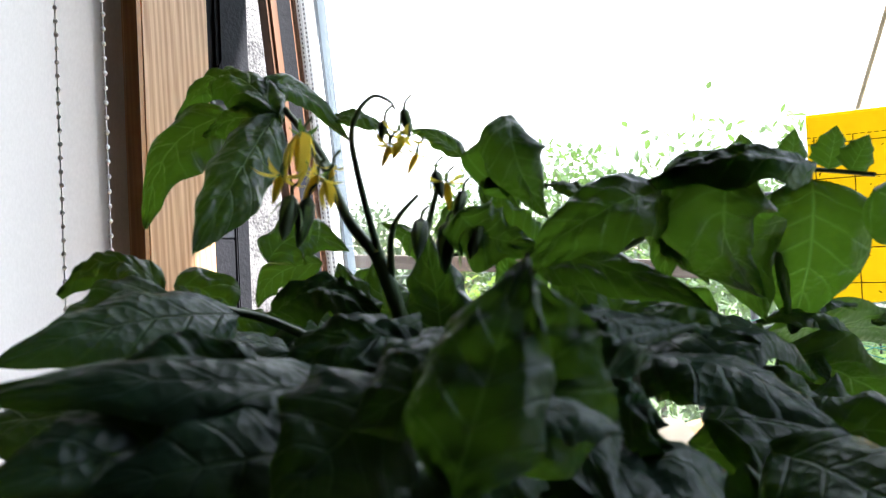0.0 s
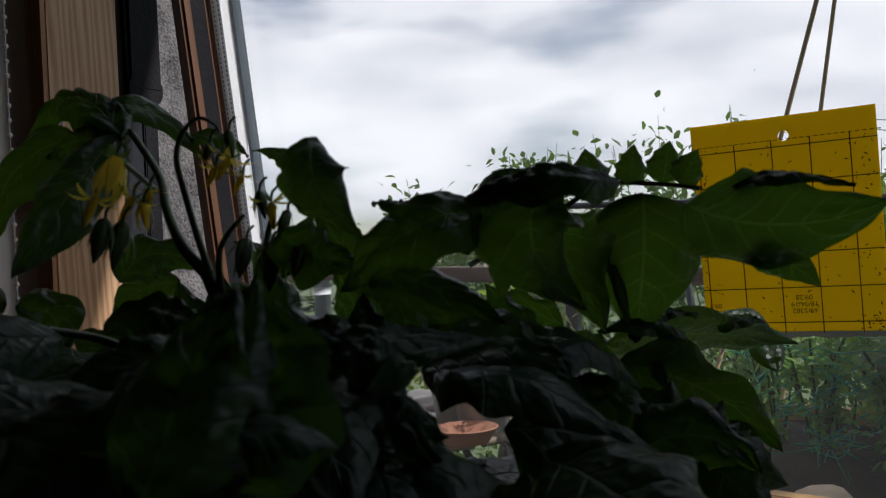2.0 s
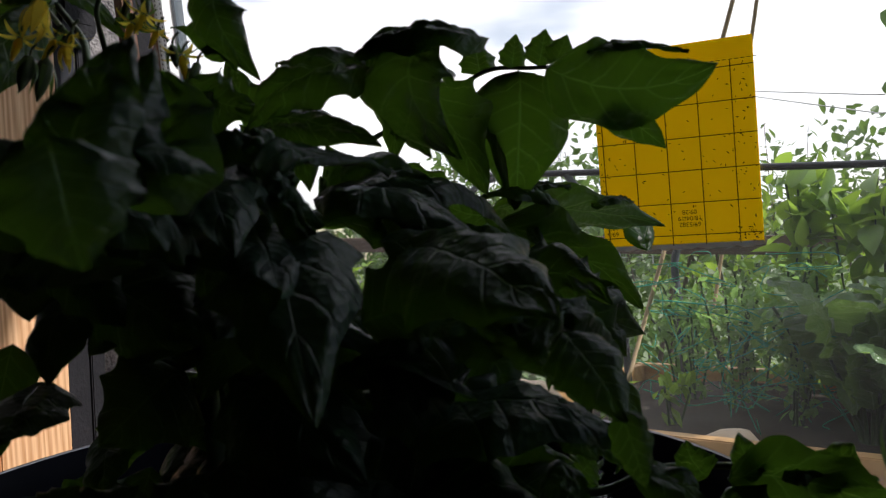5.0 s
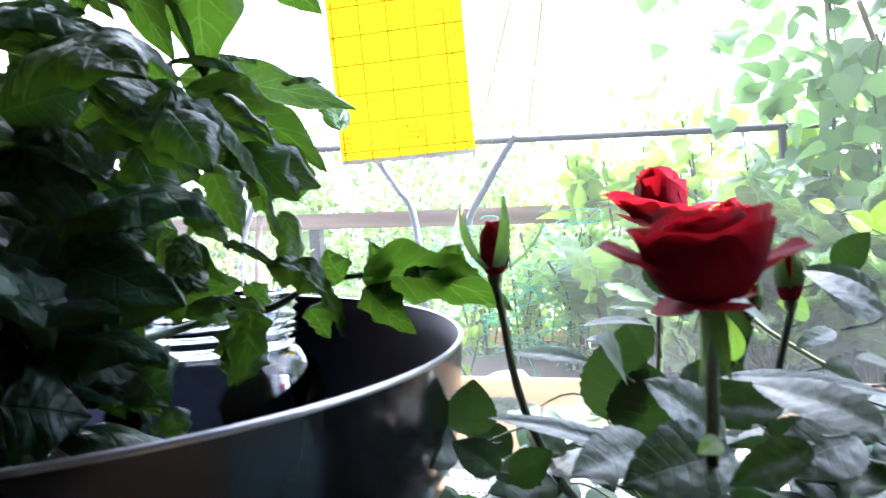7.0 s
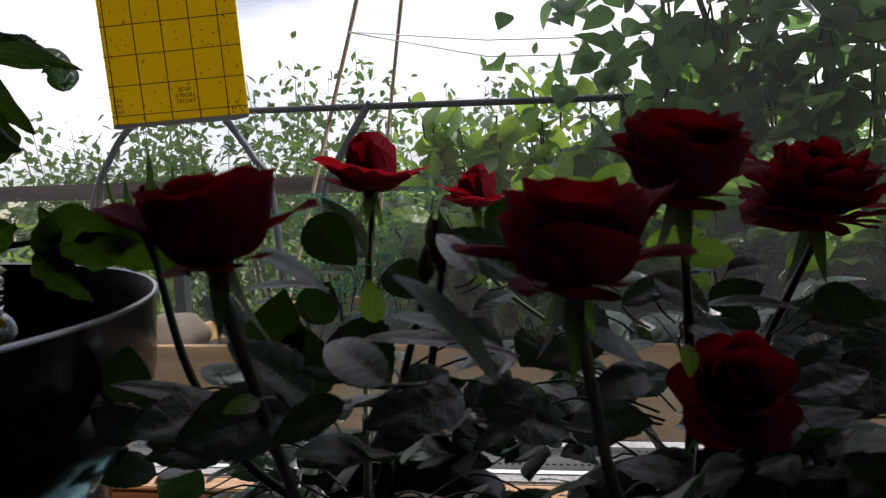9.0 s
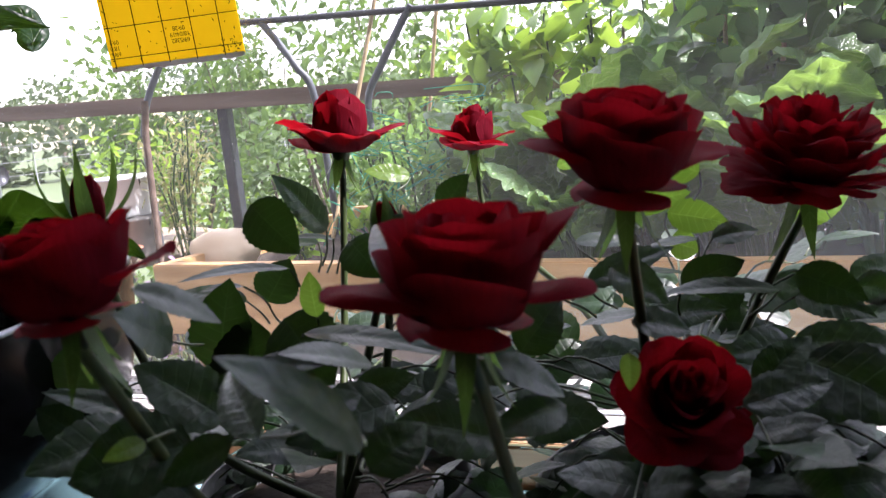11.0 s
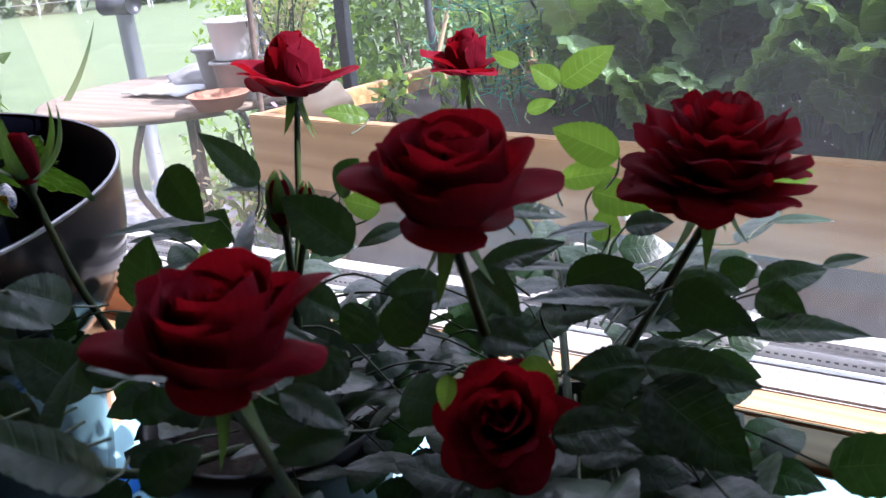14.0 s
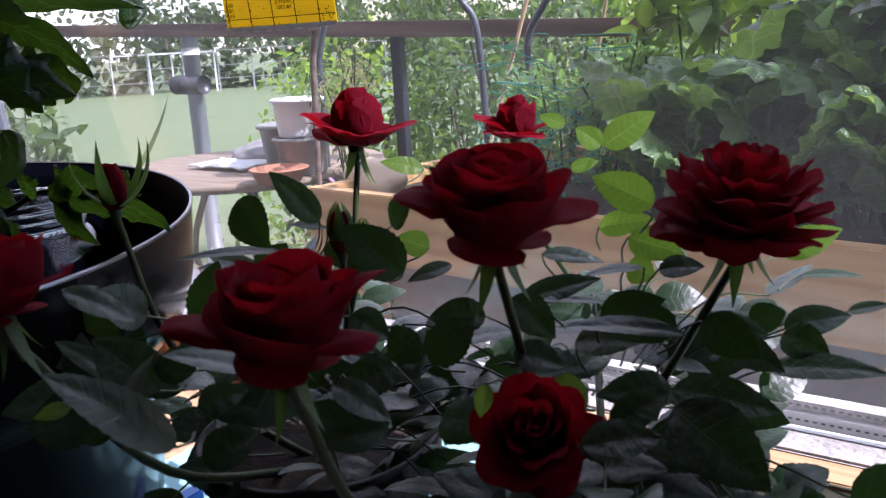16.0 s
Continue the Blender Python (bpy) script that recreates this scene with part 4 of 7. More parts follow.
def blade_data(base, mid, tip, normal, width, curl=0.35, crumple=0.06, lobe=1.0, fold=0.1, nu=15, nv=34):
    """A tomato leaflet on a bent rib through base, mid and tip: uneven lobes, blistered between its veins, margins rolled under."""
    leaf_seed[0] += 1
    rr = random.Random(leaf_seed[0])
    sd = rr.uniform(0, 90)
    b, t, normal = Vector(base), Vector(tip), Vector(normal)
    c = 2 * Vector(mid) - (b + t) * 0.5
    lobes = {}
    for side in (-1, 1):
        n = rr.choice((2.4, 2.9, 3.4))
        lobes[side] = (n, rr.uniform(-0.15, 0.25), rr.uniform(0.10, 0.18) * lobe, rr.uniform(0.92, 1.08))
    vs, fs, uv = [], [], []
    for j in range(nv + 1):
        v = j / nv
        p = b * (1 - v) ** 2 + c * (2 * v * (1 - v)) + t * v * v
        d = ((c - b) * (1 - v) + (t - c) * v).normalized()
        nn = (normal - normal.dot(d) * d).normalized()
        ax = d.cross(nn)
        body = math.sin(math.pi * v ** 0.64) ** 0.8 * (1 - 0.18 * v ** 5) if 0 < v < 1 else 0.0
        for i in range(nu):
            u = 2 * i / (nu - 1) - 1
            n, ph, cut, wide = lobes[1 if u > 0 else -1]
            notch = (0.5 + 0.5 * math.cos(2 * math.pi * (v * n + ph))) ** 2
            w = width * 0.5 * body * wide * (1 - cut * 1.35 * notch * min(1, 4 * (1 - v)))
            x = u * w
            forward = 0.035 * lobe * width * abs(u) ** 2 * math.sin(2 * math.pi * (v * n + ph)) * body
            blister = abs(math.sin(math.pi * (v * 6.5 - abs(u) * 1.7 + sd))) * (1 - abs(u) ** 4) * (0.35 + abs(u))
            z = fold * abs(x) - curl * abs(u) ** 3 * w + crumple * width * (0.75 * blister + 1.5 * noise.noise((u * 2.2 + sd, v * 4.5, sd)) * (0.3 + abs(u)) + 0.6 * noise.noise((u * 6 + sd, v * 13, sd)))
            vs.append(p + ax * x + d * forward + nn * z)
            uv.append((0.5 + 0.5 * u, v))
    for j in range(nv):
        for i in range(nu - 1):
            a = j * nu + i
            fs.append((a, a + 1, a + nu + 1, a + nu))
    return vs, fs, uv


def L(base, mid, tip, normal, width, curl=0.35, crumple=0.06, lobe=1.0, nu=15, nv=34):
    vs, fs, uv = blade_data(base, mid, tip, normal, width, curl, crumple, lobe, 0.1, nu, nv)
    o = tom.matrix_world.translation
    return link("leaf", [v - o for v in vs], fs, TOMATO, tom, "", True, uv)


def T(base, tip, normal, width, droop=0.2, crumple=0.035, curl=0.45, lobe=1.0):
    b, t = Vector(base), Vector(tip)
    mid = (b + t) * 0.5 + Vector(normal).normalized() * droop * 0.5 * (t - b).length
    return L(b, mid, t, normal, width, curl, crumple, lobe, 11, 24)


def S(pts, r0=0.003, r1=0.0015, name="stem"):
    return stalk(tom, pts, r0, r1, STEM_T, name)


S([(0.030, 0.455, soil_z), (0.034, 0.452, 0.25), (0.030, 0.449, 0.335)], 0.0036, 0.0034, "main_stem")
S([(0.0246, 0.4499, 0.3413), (0.0177, 0.4448, 0.3676), (0.0154, 0.4396, 0.3881), (0.0120, 0.4354, 0.4035)], 0.0029, 0.0024, "main_stem")
S([(0.0123, 0.4357, 0.4021), (0.0065, 0.4309, 0.4123), (-0.0006, 0.4310, 0.4238), (-0.0116, 0.4364, 0.4359), (-0.0361, 0.4422, 0.4549)], 0.0020, 0.0012, "branch")
S([(0.0128, 0.4362, 0.4026), (0.0122, 0.4322, 0.4159), (0.0119, 0.4289, 0.4285), (0.0134, 0.4257, 0.4383), (0.0160, 0.4267, 0.4455), (0.0198, 0.4294, 0.4494), (0.0229, 0.4328, 0.4477), (0.0237, 0.4342, 0.4451)], 0.0013, 0.0004, "truss_stalk")
S([(0.0144, 0.4390, 0.3942), (0.0189, 0.4350, 0.4070), (0.0209, 0.4365, 0.4137), (0.0271, 0.4389, 0.4200)], 0.0013, 0.0006, "truss_stalk")
S([(0.0155, 0.4573, 0.3750), (0.0135, 0.4571, 0.3933), (0.0137, 0.4573, 0.4079), (0.0176, 0.4594, 0.4242)], 0.0017, 0.0009, "stem")
S([(0.0136, 0.4573, 0.3988), (0.0196, 0.4598, 0.4012), (0.0251, 0.4617, 0.4023)], 0.0009, 0.0006, "stem")
S([(-0.0019, 0.4286, 0.4299), (0.0086, 0.4139, 0.4343), (0.0177, 0.4038, 0.4366)], 0.0010, 0.0006, "truss_stalk")
S([(0.0430, 0.5312, 0.4007), (0.0655, 0.5491, 0.4151), (0.0850, 0.5589, 0.4274), (0.1029, 0.5640, 0.4267), (0.1244, 0.5567, 0.4225)], 0.0012, 0.0008, "branch")
S([(0.0651, 0.5603, 0.3612), (0.0733, 0.5993, 0.3669), (0.0942, 0.6277, 0.3655)], 0.0014, 0.0009, "branch")
S([(0.1010, 0.4972, 0.2527), (0.1159, 0.5345, 0.2590), (0.1365, 0.5423, 0.2616), (0.1564, 0.5474, 0.2707), (0.1818, 0.5504, 0.2734), (0.2132, 0.5541, 0.2739)], 0.0019, 0.0010, "branch")
S([(-0.0030, 0.4522, 0.3637), (-0.0212, 0.4230, 0.3824), (-0.0265, 0.4047, 0.3886)], 0.0017, 0.0012, "branch")
T((-0.0109, 0.4005, 0.3865), (-0.0132, 0.3330, 0.3802), (0.75, -0.09, 0.66), 0.0289)
T((-0.0385, 0.3958, 0.3935), (-0.0461, 0.3577, 0.3770), (0.88, -0.33, 0.35), 0.0284)
T((-0.0419, 0.4421, 0.3828), (-0.0385, 0.4433, 0.3629), (0.77, -0.63, 0.09), 0.0298)
T((0.0705, 0.3702, 0.3720), (0.0419, 0.3079, 0.3798), (0.63, -0.19, 0.75), 0.0200)
T((0.0757, 0.3590, 0.3658), (0.0603, 0.3182, 0.3652), (0.76, -0.30, 0.57), 0.0330)
T((0.0541, 0.3496, 0.3696), (0.0539, 0.3047, 0.3675), (0.88, -0.03, 0.48), 0.0263)
T((0.1136, 0.3458, 0.3665), (0.1150, 0.3653, 0.3991), (0.56, -0.72, 0.41), 0.0224, crumple=0.12)
T((0.0888, 0.3610, 0.3770), (0.0845, 0.3362, 0.3627), (0.72, -0.44, 0.54), 0.0311)
T((0.0999, 0.3715, 0.3822), (0.0909, 0.3478, 0.3736), (0.66, -0.46, 0.59), 0.0239)
T((0.0989, 0.3805, 0.3684), (0.0984, 0.3637, 0.3578), (0.59, -0.44, 0.68), 0.0256)
T((0.0883, 0.5633, 0.3501), (0.1097, 0.5656, 0.3295), (0.56, -0.65, 0.51), 0.0300)
T((0.0955, 0.5823, 0.3267), (0.1245, 0.5805, 0.3341), (-0.12, -0.96, 0.23), 0.0314)
T((0.1013, 0.5811, 0.3151), (0.1246, 0.5766, 0.3172), (-0.21, -0.92, 0.34), 0.0257)
T((0.0787, 0.5216, 0.3254), (0.1013, 0.5320, 0.3334), (0.25, -0.87, 0.43), 0.0298)
T((0.0852, 0.5248, 0.3274), (0.1112, 0.5311, 0.3188), (0.35, -0.82, 0.45), 0.0322)
T((0.1590, 0.4615, 0.3289), (0.1416, 0.4438, 0.3432), (0.78, -0.35, 0.51), 0.0160)
T((0.1684, 0.4495, 0.3302), (0.1856, 0.4466, 0.3088), (0.52, -0.68, 0.51), 0.0198)
T((0.1843, 0.4462, 0.3120), (0.1841, 0.4602, 0.2896), (0.55, -0.71, -0.45), 0.0110)
T((0.0955, 0.5394, 0.3451), (0.1370, 0.5897, 0.3144), (0.71, -0.69, -0.17), 0.0430, lobe=2.4)
T((0.1106, 0.5717, 0.3325), (0.1300, 0.5810, 0.3106), (0.44, -0.90, 0.01), 0.0346)
T((0.0811, 0.5296, 0.3036), (0.0722, 0.5215, 0.2881), (0.59, -0.81, 0.08), 0.0208)
T((0.1182, 0.5448, 0.2553), (0.1172, 0.5403, 0.2285), (0.60, -0.79, 0.11), 0.0285, lobe=2.0)
T((0.1197, 0.5340, 0.2642), (0.1135, 0.5159, 0.2603), (0.64, -0.36, 0.68), 0.0164)
T((0.1242, 0.5436, 0.2644), (0.1307, 0.5486, 0.2716), (0.53, -0.84, 0.10), 0.0184)
T((0.1221, 0.5173, 0.2748), (0.1128, 0.5022, 0.2629), (0.48, -0.71, 0.52), 0.0216)
T((0.1509, 0.4755, 0.3035), (0.1608, 0.4842, 0.2887), (0.76, -0.63, 0.14), 0.0136)
T((-0.0394, 0.5136, 0.3010), (-0.0419, 0.4919, 0.2803), (0.85, -0.41, 0.33), 0.0299)
T((-0.0532, 0.4809, 0.3296), (-0.0399, 0.4815, 0.3077), (0.65, -0.65, 0.38), 0.0240)
T((0.0073, 0.4095, 0.3323), (0.0046, 0.4051, 0.3184), (0.85, -0.52, 0.00), 0.0082)
T((0.0291, 0.4404, 0.3172), (0.0230, 0.4130, 0.2960), (0.80, -0.47, 0.38), 0.0403)
T((0.0931, 0.5372, 0.2978), (0.0810, 0.5275, 0.2845), (0.44, -0.87, 0.23), 0.0238)
T((0.1250, 0.4509, 0.3335), (0.1197, 0.4340, 0.3254), (0.59, -0.49, 0.64), 0.0153)
T((0.1157, 0.3631, 0.3763), (0.1251, 0.3766, 0.3711), (0.65, -0.17, 0.74), 0.0109)
T((0.1499, 0.3243, 0.3711), (0.1526, 0.3267, 0.3518), (0.85, -0.52, 0.05), 0.0263)
T((0.0942, 0.4359, 0.3544), (0.0832, 0.4268, 0.3276), (0.64, -0.77, 0.00), 0.0370)
T((0.1135, 0.4377, 0.3112), (0.1278, 0.4668, 0.3169), (0.86, -0.46, 0.20), 0.0378)
T((0.1090, 0.4492, 0.2989), (0.1269, 0.4819, 0.2933), (0.88, -0.45, 0.17), 0.0390)
T((0.1094, 0.4348, 0.2845), (0.1249, 0.4665, 0.2820), (0.88, -0.41, 0.23), 0.0378)
T((0.1148, 0.4562, 0.2792), (0.1301, 0.4842, 0.2643), (0.90, -0.42, 0.13), 0.0338)
T((0.1245, 0.4213, 0.2711), (0.1316, 0.4447, 0.2756), (0.87, -0.33, 0.36), 0.0330)
T((0.1133, 0.4375, 0.2552), (0.1300, 0.4684, 0.2464), (0.88, -0.40, 0.27), 0.0378)
T((0.1331, 0.4123, 0.2462), (0.1419, 0.4359, 0.2380), (0.93, -0.26, 0.27), 0.0341)
T((0.1202, 0.4741, 0.3121), (0.1210, 0.4903, 0.2830), (0.79, -0.55, -0.28), 0.0295)
T((0.1207, 0.4861, 0.3271), (0.1268, 0.4947, 0.3016), (0.73, -0.69, -0.06), 0.0246)
T((0.1283, 0.4504, 0.3307), (0.1177, 0.4426, 0.3110), (0.70, -0.71, -0.09), 0.0347)
T((0.1155, 0.5516, 0.3382), (0.1367, 0.5698, 0.3079), (0.56, -0.82, -0.10), 0.0318, lobe=2.0)
T((0.1147, 0.4344, 0.3342), (0.1337, 0.4531, 0.3415), (0.69, -0.72, 0.05), 0.0322)
T((0.1105, 0.5206, 0.2704), (0.1285, 0.5348, 0.2733), (0.57, -0.78, 0.27), 0.0208)
T((0.1240, 0.5421, 0.2487), (0.1206, 0.5367, 0.2296), (0.59, -0.80, 0.12), 0.0230)
T((0.1186, 0.5012, 0.2716), (0.1281, 0.5086, 0.2618), (0.79, -0.36, 0.50), 0.0197)
T((0.1152, 0.4412, 0.2692), (0.1315, 0.4573, 0.2558), (0.78, -0.58, 0.24), 0.0397)
T((0.1190, 0.4427, 0.2471), (0.1135, 0.4335, 0.2344), (0.66, -0.72, 0.23), 0.0347)
T((0.1203, 0.4736, 0.2496), (0.1323, 0.4814, 0.2320), (0.74, -0.63, 0.22), 0.0318)
T((0.1323, 0.4814, 0.2320), (0.1362, 0.4814, 0.2178), (0.76, -0.62, 0.21), 0.0132)
T((0.0438, 0.3815, 0.3829), (0.0493, 0.3958, 0.3532), (0.90, -0.44, -0.05), 0.0334)
T((0.0144, 0.3927, 0.3768), (0.0170, 0.4011, 0.3514), (0.90, -0.44, -0.05), 0.0298)
T((0.0494, 0.4089, 0.3812), (0.0569, 0.4227, 0.3561), (0.86, -0.52, -0.03), 0.0347)
T((0.0511, 0.3927, 0.3846), (0.0574, 0.4061, 0.3646), (0.88, -0.47, -0.04), 0.0290)
T((0.0381, 0.4295, 0.3708), (0.0440, 0.4391, 0.3375), (0.82, -0.57, -0.02), 0.0372)
T((0.0256, 0.4313, 0.3582), (0.0291, 0.4363, 0.3302), (0.83, -0.56, 0.00), 0.0256)
T((0.0159, 0.4508, 0.3166), (-0.0063, 0.4343, 0.2994), (0.44, -0.86, 0.25), 0.0249)
T((-0.0256, 0.4634, 0.3289), (-0.0224, 0.4651, 0.3054), (0.81, -0.59, 0.07), 0.0184, lobe=2.0)
T((-0.0007, 0.4757, 0.3009), (-0.0043, 0.4677, 0.2844), (0.77, -0.63, 0.14), 0.0194)
T((0.0113, 0.3966, 0.2736), (0.0166, 0.4095, 0.2838), (0.57, -0.64, 0.51), 0.0179)
T((0.0216, 0.4116, 0.2697), (0.0267, 0.4237, 0.2814), (0.64, -0.66, 0.40), 0.0231)
T((0.0330, 0.4271, 0.2678), (0.0389, 0.4399, 0.2826), (0.60, -0.71, 0.37), 0.0256)
T((0.0168, 0.3862, 0.2752), (0.0199, 0.3959, 0.2853), (0.62, -0.66, 0.44), 0.0149)
T((-0.0020, 0.4274, 0.3498), (-0.0058, 0.4115, 0.3287), (0.82, -0.52, 0.24), 0.0162)
T((0.0612, 0.3807, 0.3707), (0.0286, 0.3123, 0.3792), (0.63, -0.21, 0.75), 0.0217)
T((0.0660, 0.3691, 0.3638), (0.0477, 0.3239, 0.3631), (0.76, -0.32, 0.57), 0.0360)
T((0.0432, 0.3584, 0.3681), (0.0407, 0.3091, 0.3656), (0.88, -0.07, 0.47), 0.0286)
T((0.1054, 0.3567, 0.3635), (0.1066, 0.3766, 0.4002), (0.56, -0.74, 0.38), 0.0248, crumple=0.12)
T((0.0798, 0.3717, 0.3757), (0.0732, 0.3442, 0.3600), (0.72, -0.47, 0.52), 0.0340)
T((0.0921, 0.3832, 0.3815), (0.0803, 0.3569, 0.3721), (0.65, -0.50, 0.57), 0.0262)
T((0.0915, 0.3924, 0.3666), (0.0891, 0.3739, 0.3550), (0.61, -0.48, 0.63), 0.0279)
L((-0.0338, 0.4374, 0.4517), (-0.0612, 0.4352, 0.4700), (-0.0817, 0.4278, 0.4550), (0.48, -0.53, 0.70), 0.0226, curl=0.5, crumple=0.09)
L((-0.0575, 0.4343, 0.4554), (-0.0682, 0.4161, 0.4420), (-0.0701, 0.4079, 0.4150), (0.34, -0.93, 0.10), 0.0256, curl=0.5)
L((-0.0315, 0.4332, 0.4506), (-0.0210, 0.4096, 0.4285), (-0.0155, 0.3891, 0.4044), (0.77, -0.64, -0.02), 0.0232, curl=0.5, crumple=0.08)
L((-0.0458, 0.4394, 0.4623), (-0.0434, 0.4551, 0.4649), (-0.0417, 0.4774, 0.4476), (0.56, -0.65, 0.51), 0.0152)
L((0.0139, 0.4778, 0.4350), (0.0009, 0.4781, 0.4445), (-0.0062, 0.4711, 0.4458), (0.52, -0.59, 0.62), 0.0100)
L((-0.0455, 0.4712, 0.4556), (-0.0368, 0.4808, 0.4560), (-0.0304, 0.4893, 0.4482), (0.38, -0.41, 0.83), 0.0123, curl=0.4, crumple=0.1)
L((0.0667, 0.4320, 0.4371), (0.0725, 0.4260, 0.4234), (0.0663, 0.4475, 0.4107), (0.69, -0.70, -0.21), 0.0182, curl=0.55, crumple=0.05, lobe=0.6)
L((0.0480, 0.4715, 0.4017), (0.0411, 0.4637, 0.4109), (0.0265, 0.4698, 0.4270), (0.61, -0.76, -0.21), 0.0173)
L((0.0867, 0.4808, 0.4174), (0.0777, 0.4552, 0.4112), (0.0539, 0.4522, 0.3950), (0.51, -0.74, 0.44), 0.0251, curl=0.5, crumple=0.11, lobe=0.7)
L((0.0683, 0.4703, 0.4153), (0.0596, 0.4702, 0.4211), (0.0494, 0.4717, 0.4215), (0.27, -0.27, 0.92), 0.0078, curl=0.5, crumple=0.14)
L((0.1218, 0.4981, 0.4218), (0.1074, 0.4779, 0.4250), (0.0799, 0.4764, 0.4190), (0.38, -0.41, 0.83), 0.0171, curl=0.75, crumple=0.11, lobe=0.6)
L((0.1056, 0.4890, 0.4251), (0.1035, 0.4783, 0.4073), (0.0998, 0.5090, 0.3866), (0.55, -0.83, 0.09), 0.0361, curl=0.45, crumple=0.1, lobe=0.8)
L((0.0720, 0.5130, 0.4102), (0.0749, 0.5146, 0.4015), (0.0806, 0.5226, 0.3887), (0.30, -0.87, -0.39), 0.0175, lobe=1.4)
L((0.0915, 0.5382, 0.4116), (0.0973, 0.5459, 0.3941), (0.0945, 0.5571, 0.3699), (0.98, -0.17, 0.07), 0.0088, curl=0.6)
L((0.1066, 0.5495, 0.4216), (0.1052, 0.5487, 0.3976), (0.0925, 0.5660, 0.3696), (0.30, -0.87, -0.39), 0.0440, curl=0.25, lobe=0.5)
L((0.0736, 0.5461, 0.3762), (0.0533, 0.5423, 0.3827), (0.0313, 0.5292, 0.3772), (0.30, -0.87, -0.39), 0.0172, curl=0.3, crumple=0.08, lobe=1.5)
L((-0.0527, 0.4451, 0.4019), (-0.0474, 0.4568, 0.4118), (-0.0378, 0.4716, 0.4048), (0.62, -0.74, 0.28), 0.0226, curl=0.3, lobe=1.4)
L((-0.0518, 0.4707, 0.4009), (-0.0625, 0.4572, 0.3974), (-0.0668, 0.4506, 0.3848), (0.63, -0.76, 0.19), 0.0157, curl=0.3, lobe=1.4)
L((-0.0434, 0.4800, 0.3893), (-0.0374, 0.4867, 0.3933), (-0.0313, 0.4926, 0.3862), (0.63, -0.76, 0.19), 0.0134, curl=0.3, lobe=1.4)
L((-0.0523, 0.4274, 0.3847), (-0.0417, 0.4336, 0.3814), (-0.0361, 0.4415, 0.3837), (0.56, -0.65, 0.51), 0.0123)
L((-0.0596, 0.4066, 0.3940), (-0.0668, 0.3932, 0.4041), (-0.0738, 0.3779, 0.3940), (0.45, -0.50, 0.74), 0.0183, curl=0.6, crumple=0.12)
L((-0.0579, 0.4097, 0.3957), (-0.0512, 0.4202, 0.3892), (-0.0462, 0.4069, 0.3718), (0.60, -0.71, 0.36), 0.0220, curl=0.5, crumple=0.1)
L((0.1051, 0.3626, 0.3689), (0.1073, 0.3745, 0.3828), (0.1022, 0.3782, 0.3976), (0.30, -0.95, 0.10), 0.0326, curl=0.4, crumple=0.08, lobe=0.6)
L((0.0692, 0.4217, 0.3865), (0.0907, 0.4250, 0.3851), (0.1029, 0.4657, 0.3772), (0.36, -0.38, 0.85), 0.0194, curl=0.6, crumple=0.14)
L((0.0892, 0.4106, 0.3774), (0.1026, 0.4127, 0.3716), (0.1139, 0.4204, 0.3517), (0.55, -0.34, 0.76), 0.0155, curl=0.6, crumple=0.16)
L((0.0679, 0.4798, 0.3678), (0.0901, 0.4917, 0.3674), (0.1056, 0.5044, 0.3411), (0.63, -0.76, 0.19), 0.0341, curl=0.4, crumple=0.08, lobe=0.8)
L((0.0840, 0.5202, 0.3542), (0.1069, 0.5291, 0.3525), (0.1156, 0.5373, 0.3282), (0.60, -0.41, 0.68), 0.0240, curl=0.6, crumple=0.14)
L((0.1225, 0.6376, 0.3483), (0.1083, 0.6469, 0.3683), (0.0964, 0.6226, 0.3643), (0.60, -0.71, 0.36), 0.0183)
L((0.1073, 0.5255, 0.3352), (0.1260, 0.5331, 0.3427), (0.1418, 0.5445, 0.3299), (0.63, -0.76, 0.19), 0.0280, curl=0.4, crumple=0.07, lobe=1.6)
L((-0.0164, 0.4178, 0.3859), (-0.0020, 0.4287, 0.3922), (0.0135, 0.4374, 0.3794), (0.42, -0.46, 0.78), 0.0216, curl=0.6, crumple=0.12)
L((0.0608, 0.3997, 0.3802), (0.0505, 0.3811, 0.3820), (0.0351, 0.3641, 0.3657), (0.48, -0.53, 0.70), 0.0231, curl=0.5, crumple=0.1)
L((0.0609, 0.3518, 0.3781), (0.0527, 0.3393, 0.3836), (0.0472, 0.3250, 0.3742), (0.48, -0.53, 0.70), 0.0196, curl=0.5, crumple=0.1)
L((0.1313, 0.5229, 0.4160), (0.1543, 0.5437, 0.4076), (0.1833, 0.5505, 0.4131), (0.19, -0.90, -0.38), 0.0370, curl=0.25, crumple=0.05, lobe=0.8)
L((0.1433, 0.5435, 0.4024), (0.1509, 0.5558, 0.3961), (0.1592, 0.5638, 0.3871), (0.19, -0.90, -0.38), 0.0163, curl=0.2, crumple=0.05, lobe=0.4)
L((0.1444, 0.5283, 0.4197), (0.1578, 0.5379, 0.4225), (0.1747, 0.5456, 0.4172), (0.21, -0.22, 0.95), 0.0094, curl=0.6, crumple=0.12)
L((0.0861, 0.5157, 0.4168), (0.0873, 0.5265, 0.4020), (0.0902, 0.5476, 0.3753), (0.19, -0.90, -0.38), 0.0396, curl=0.25, lobe=1.4)
L((0.0703, 0.5044, 0.4154), (0.0698, 0.5133, 0.4052), (0.0670, 0.5151, 0.3871), (0.19, -0.90, -0.38), 0.0189, curl=0.25, lobe=1.4)
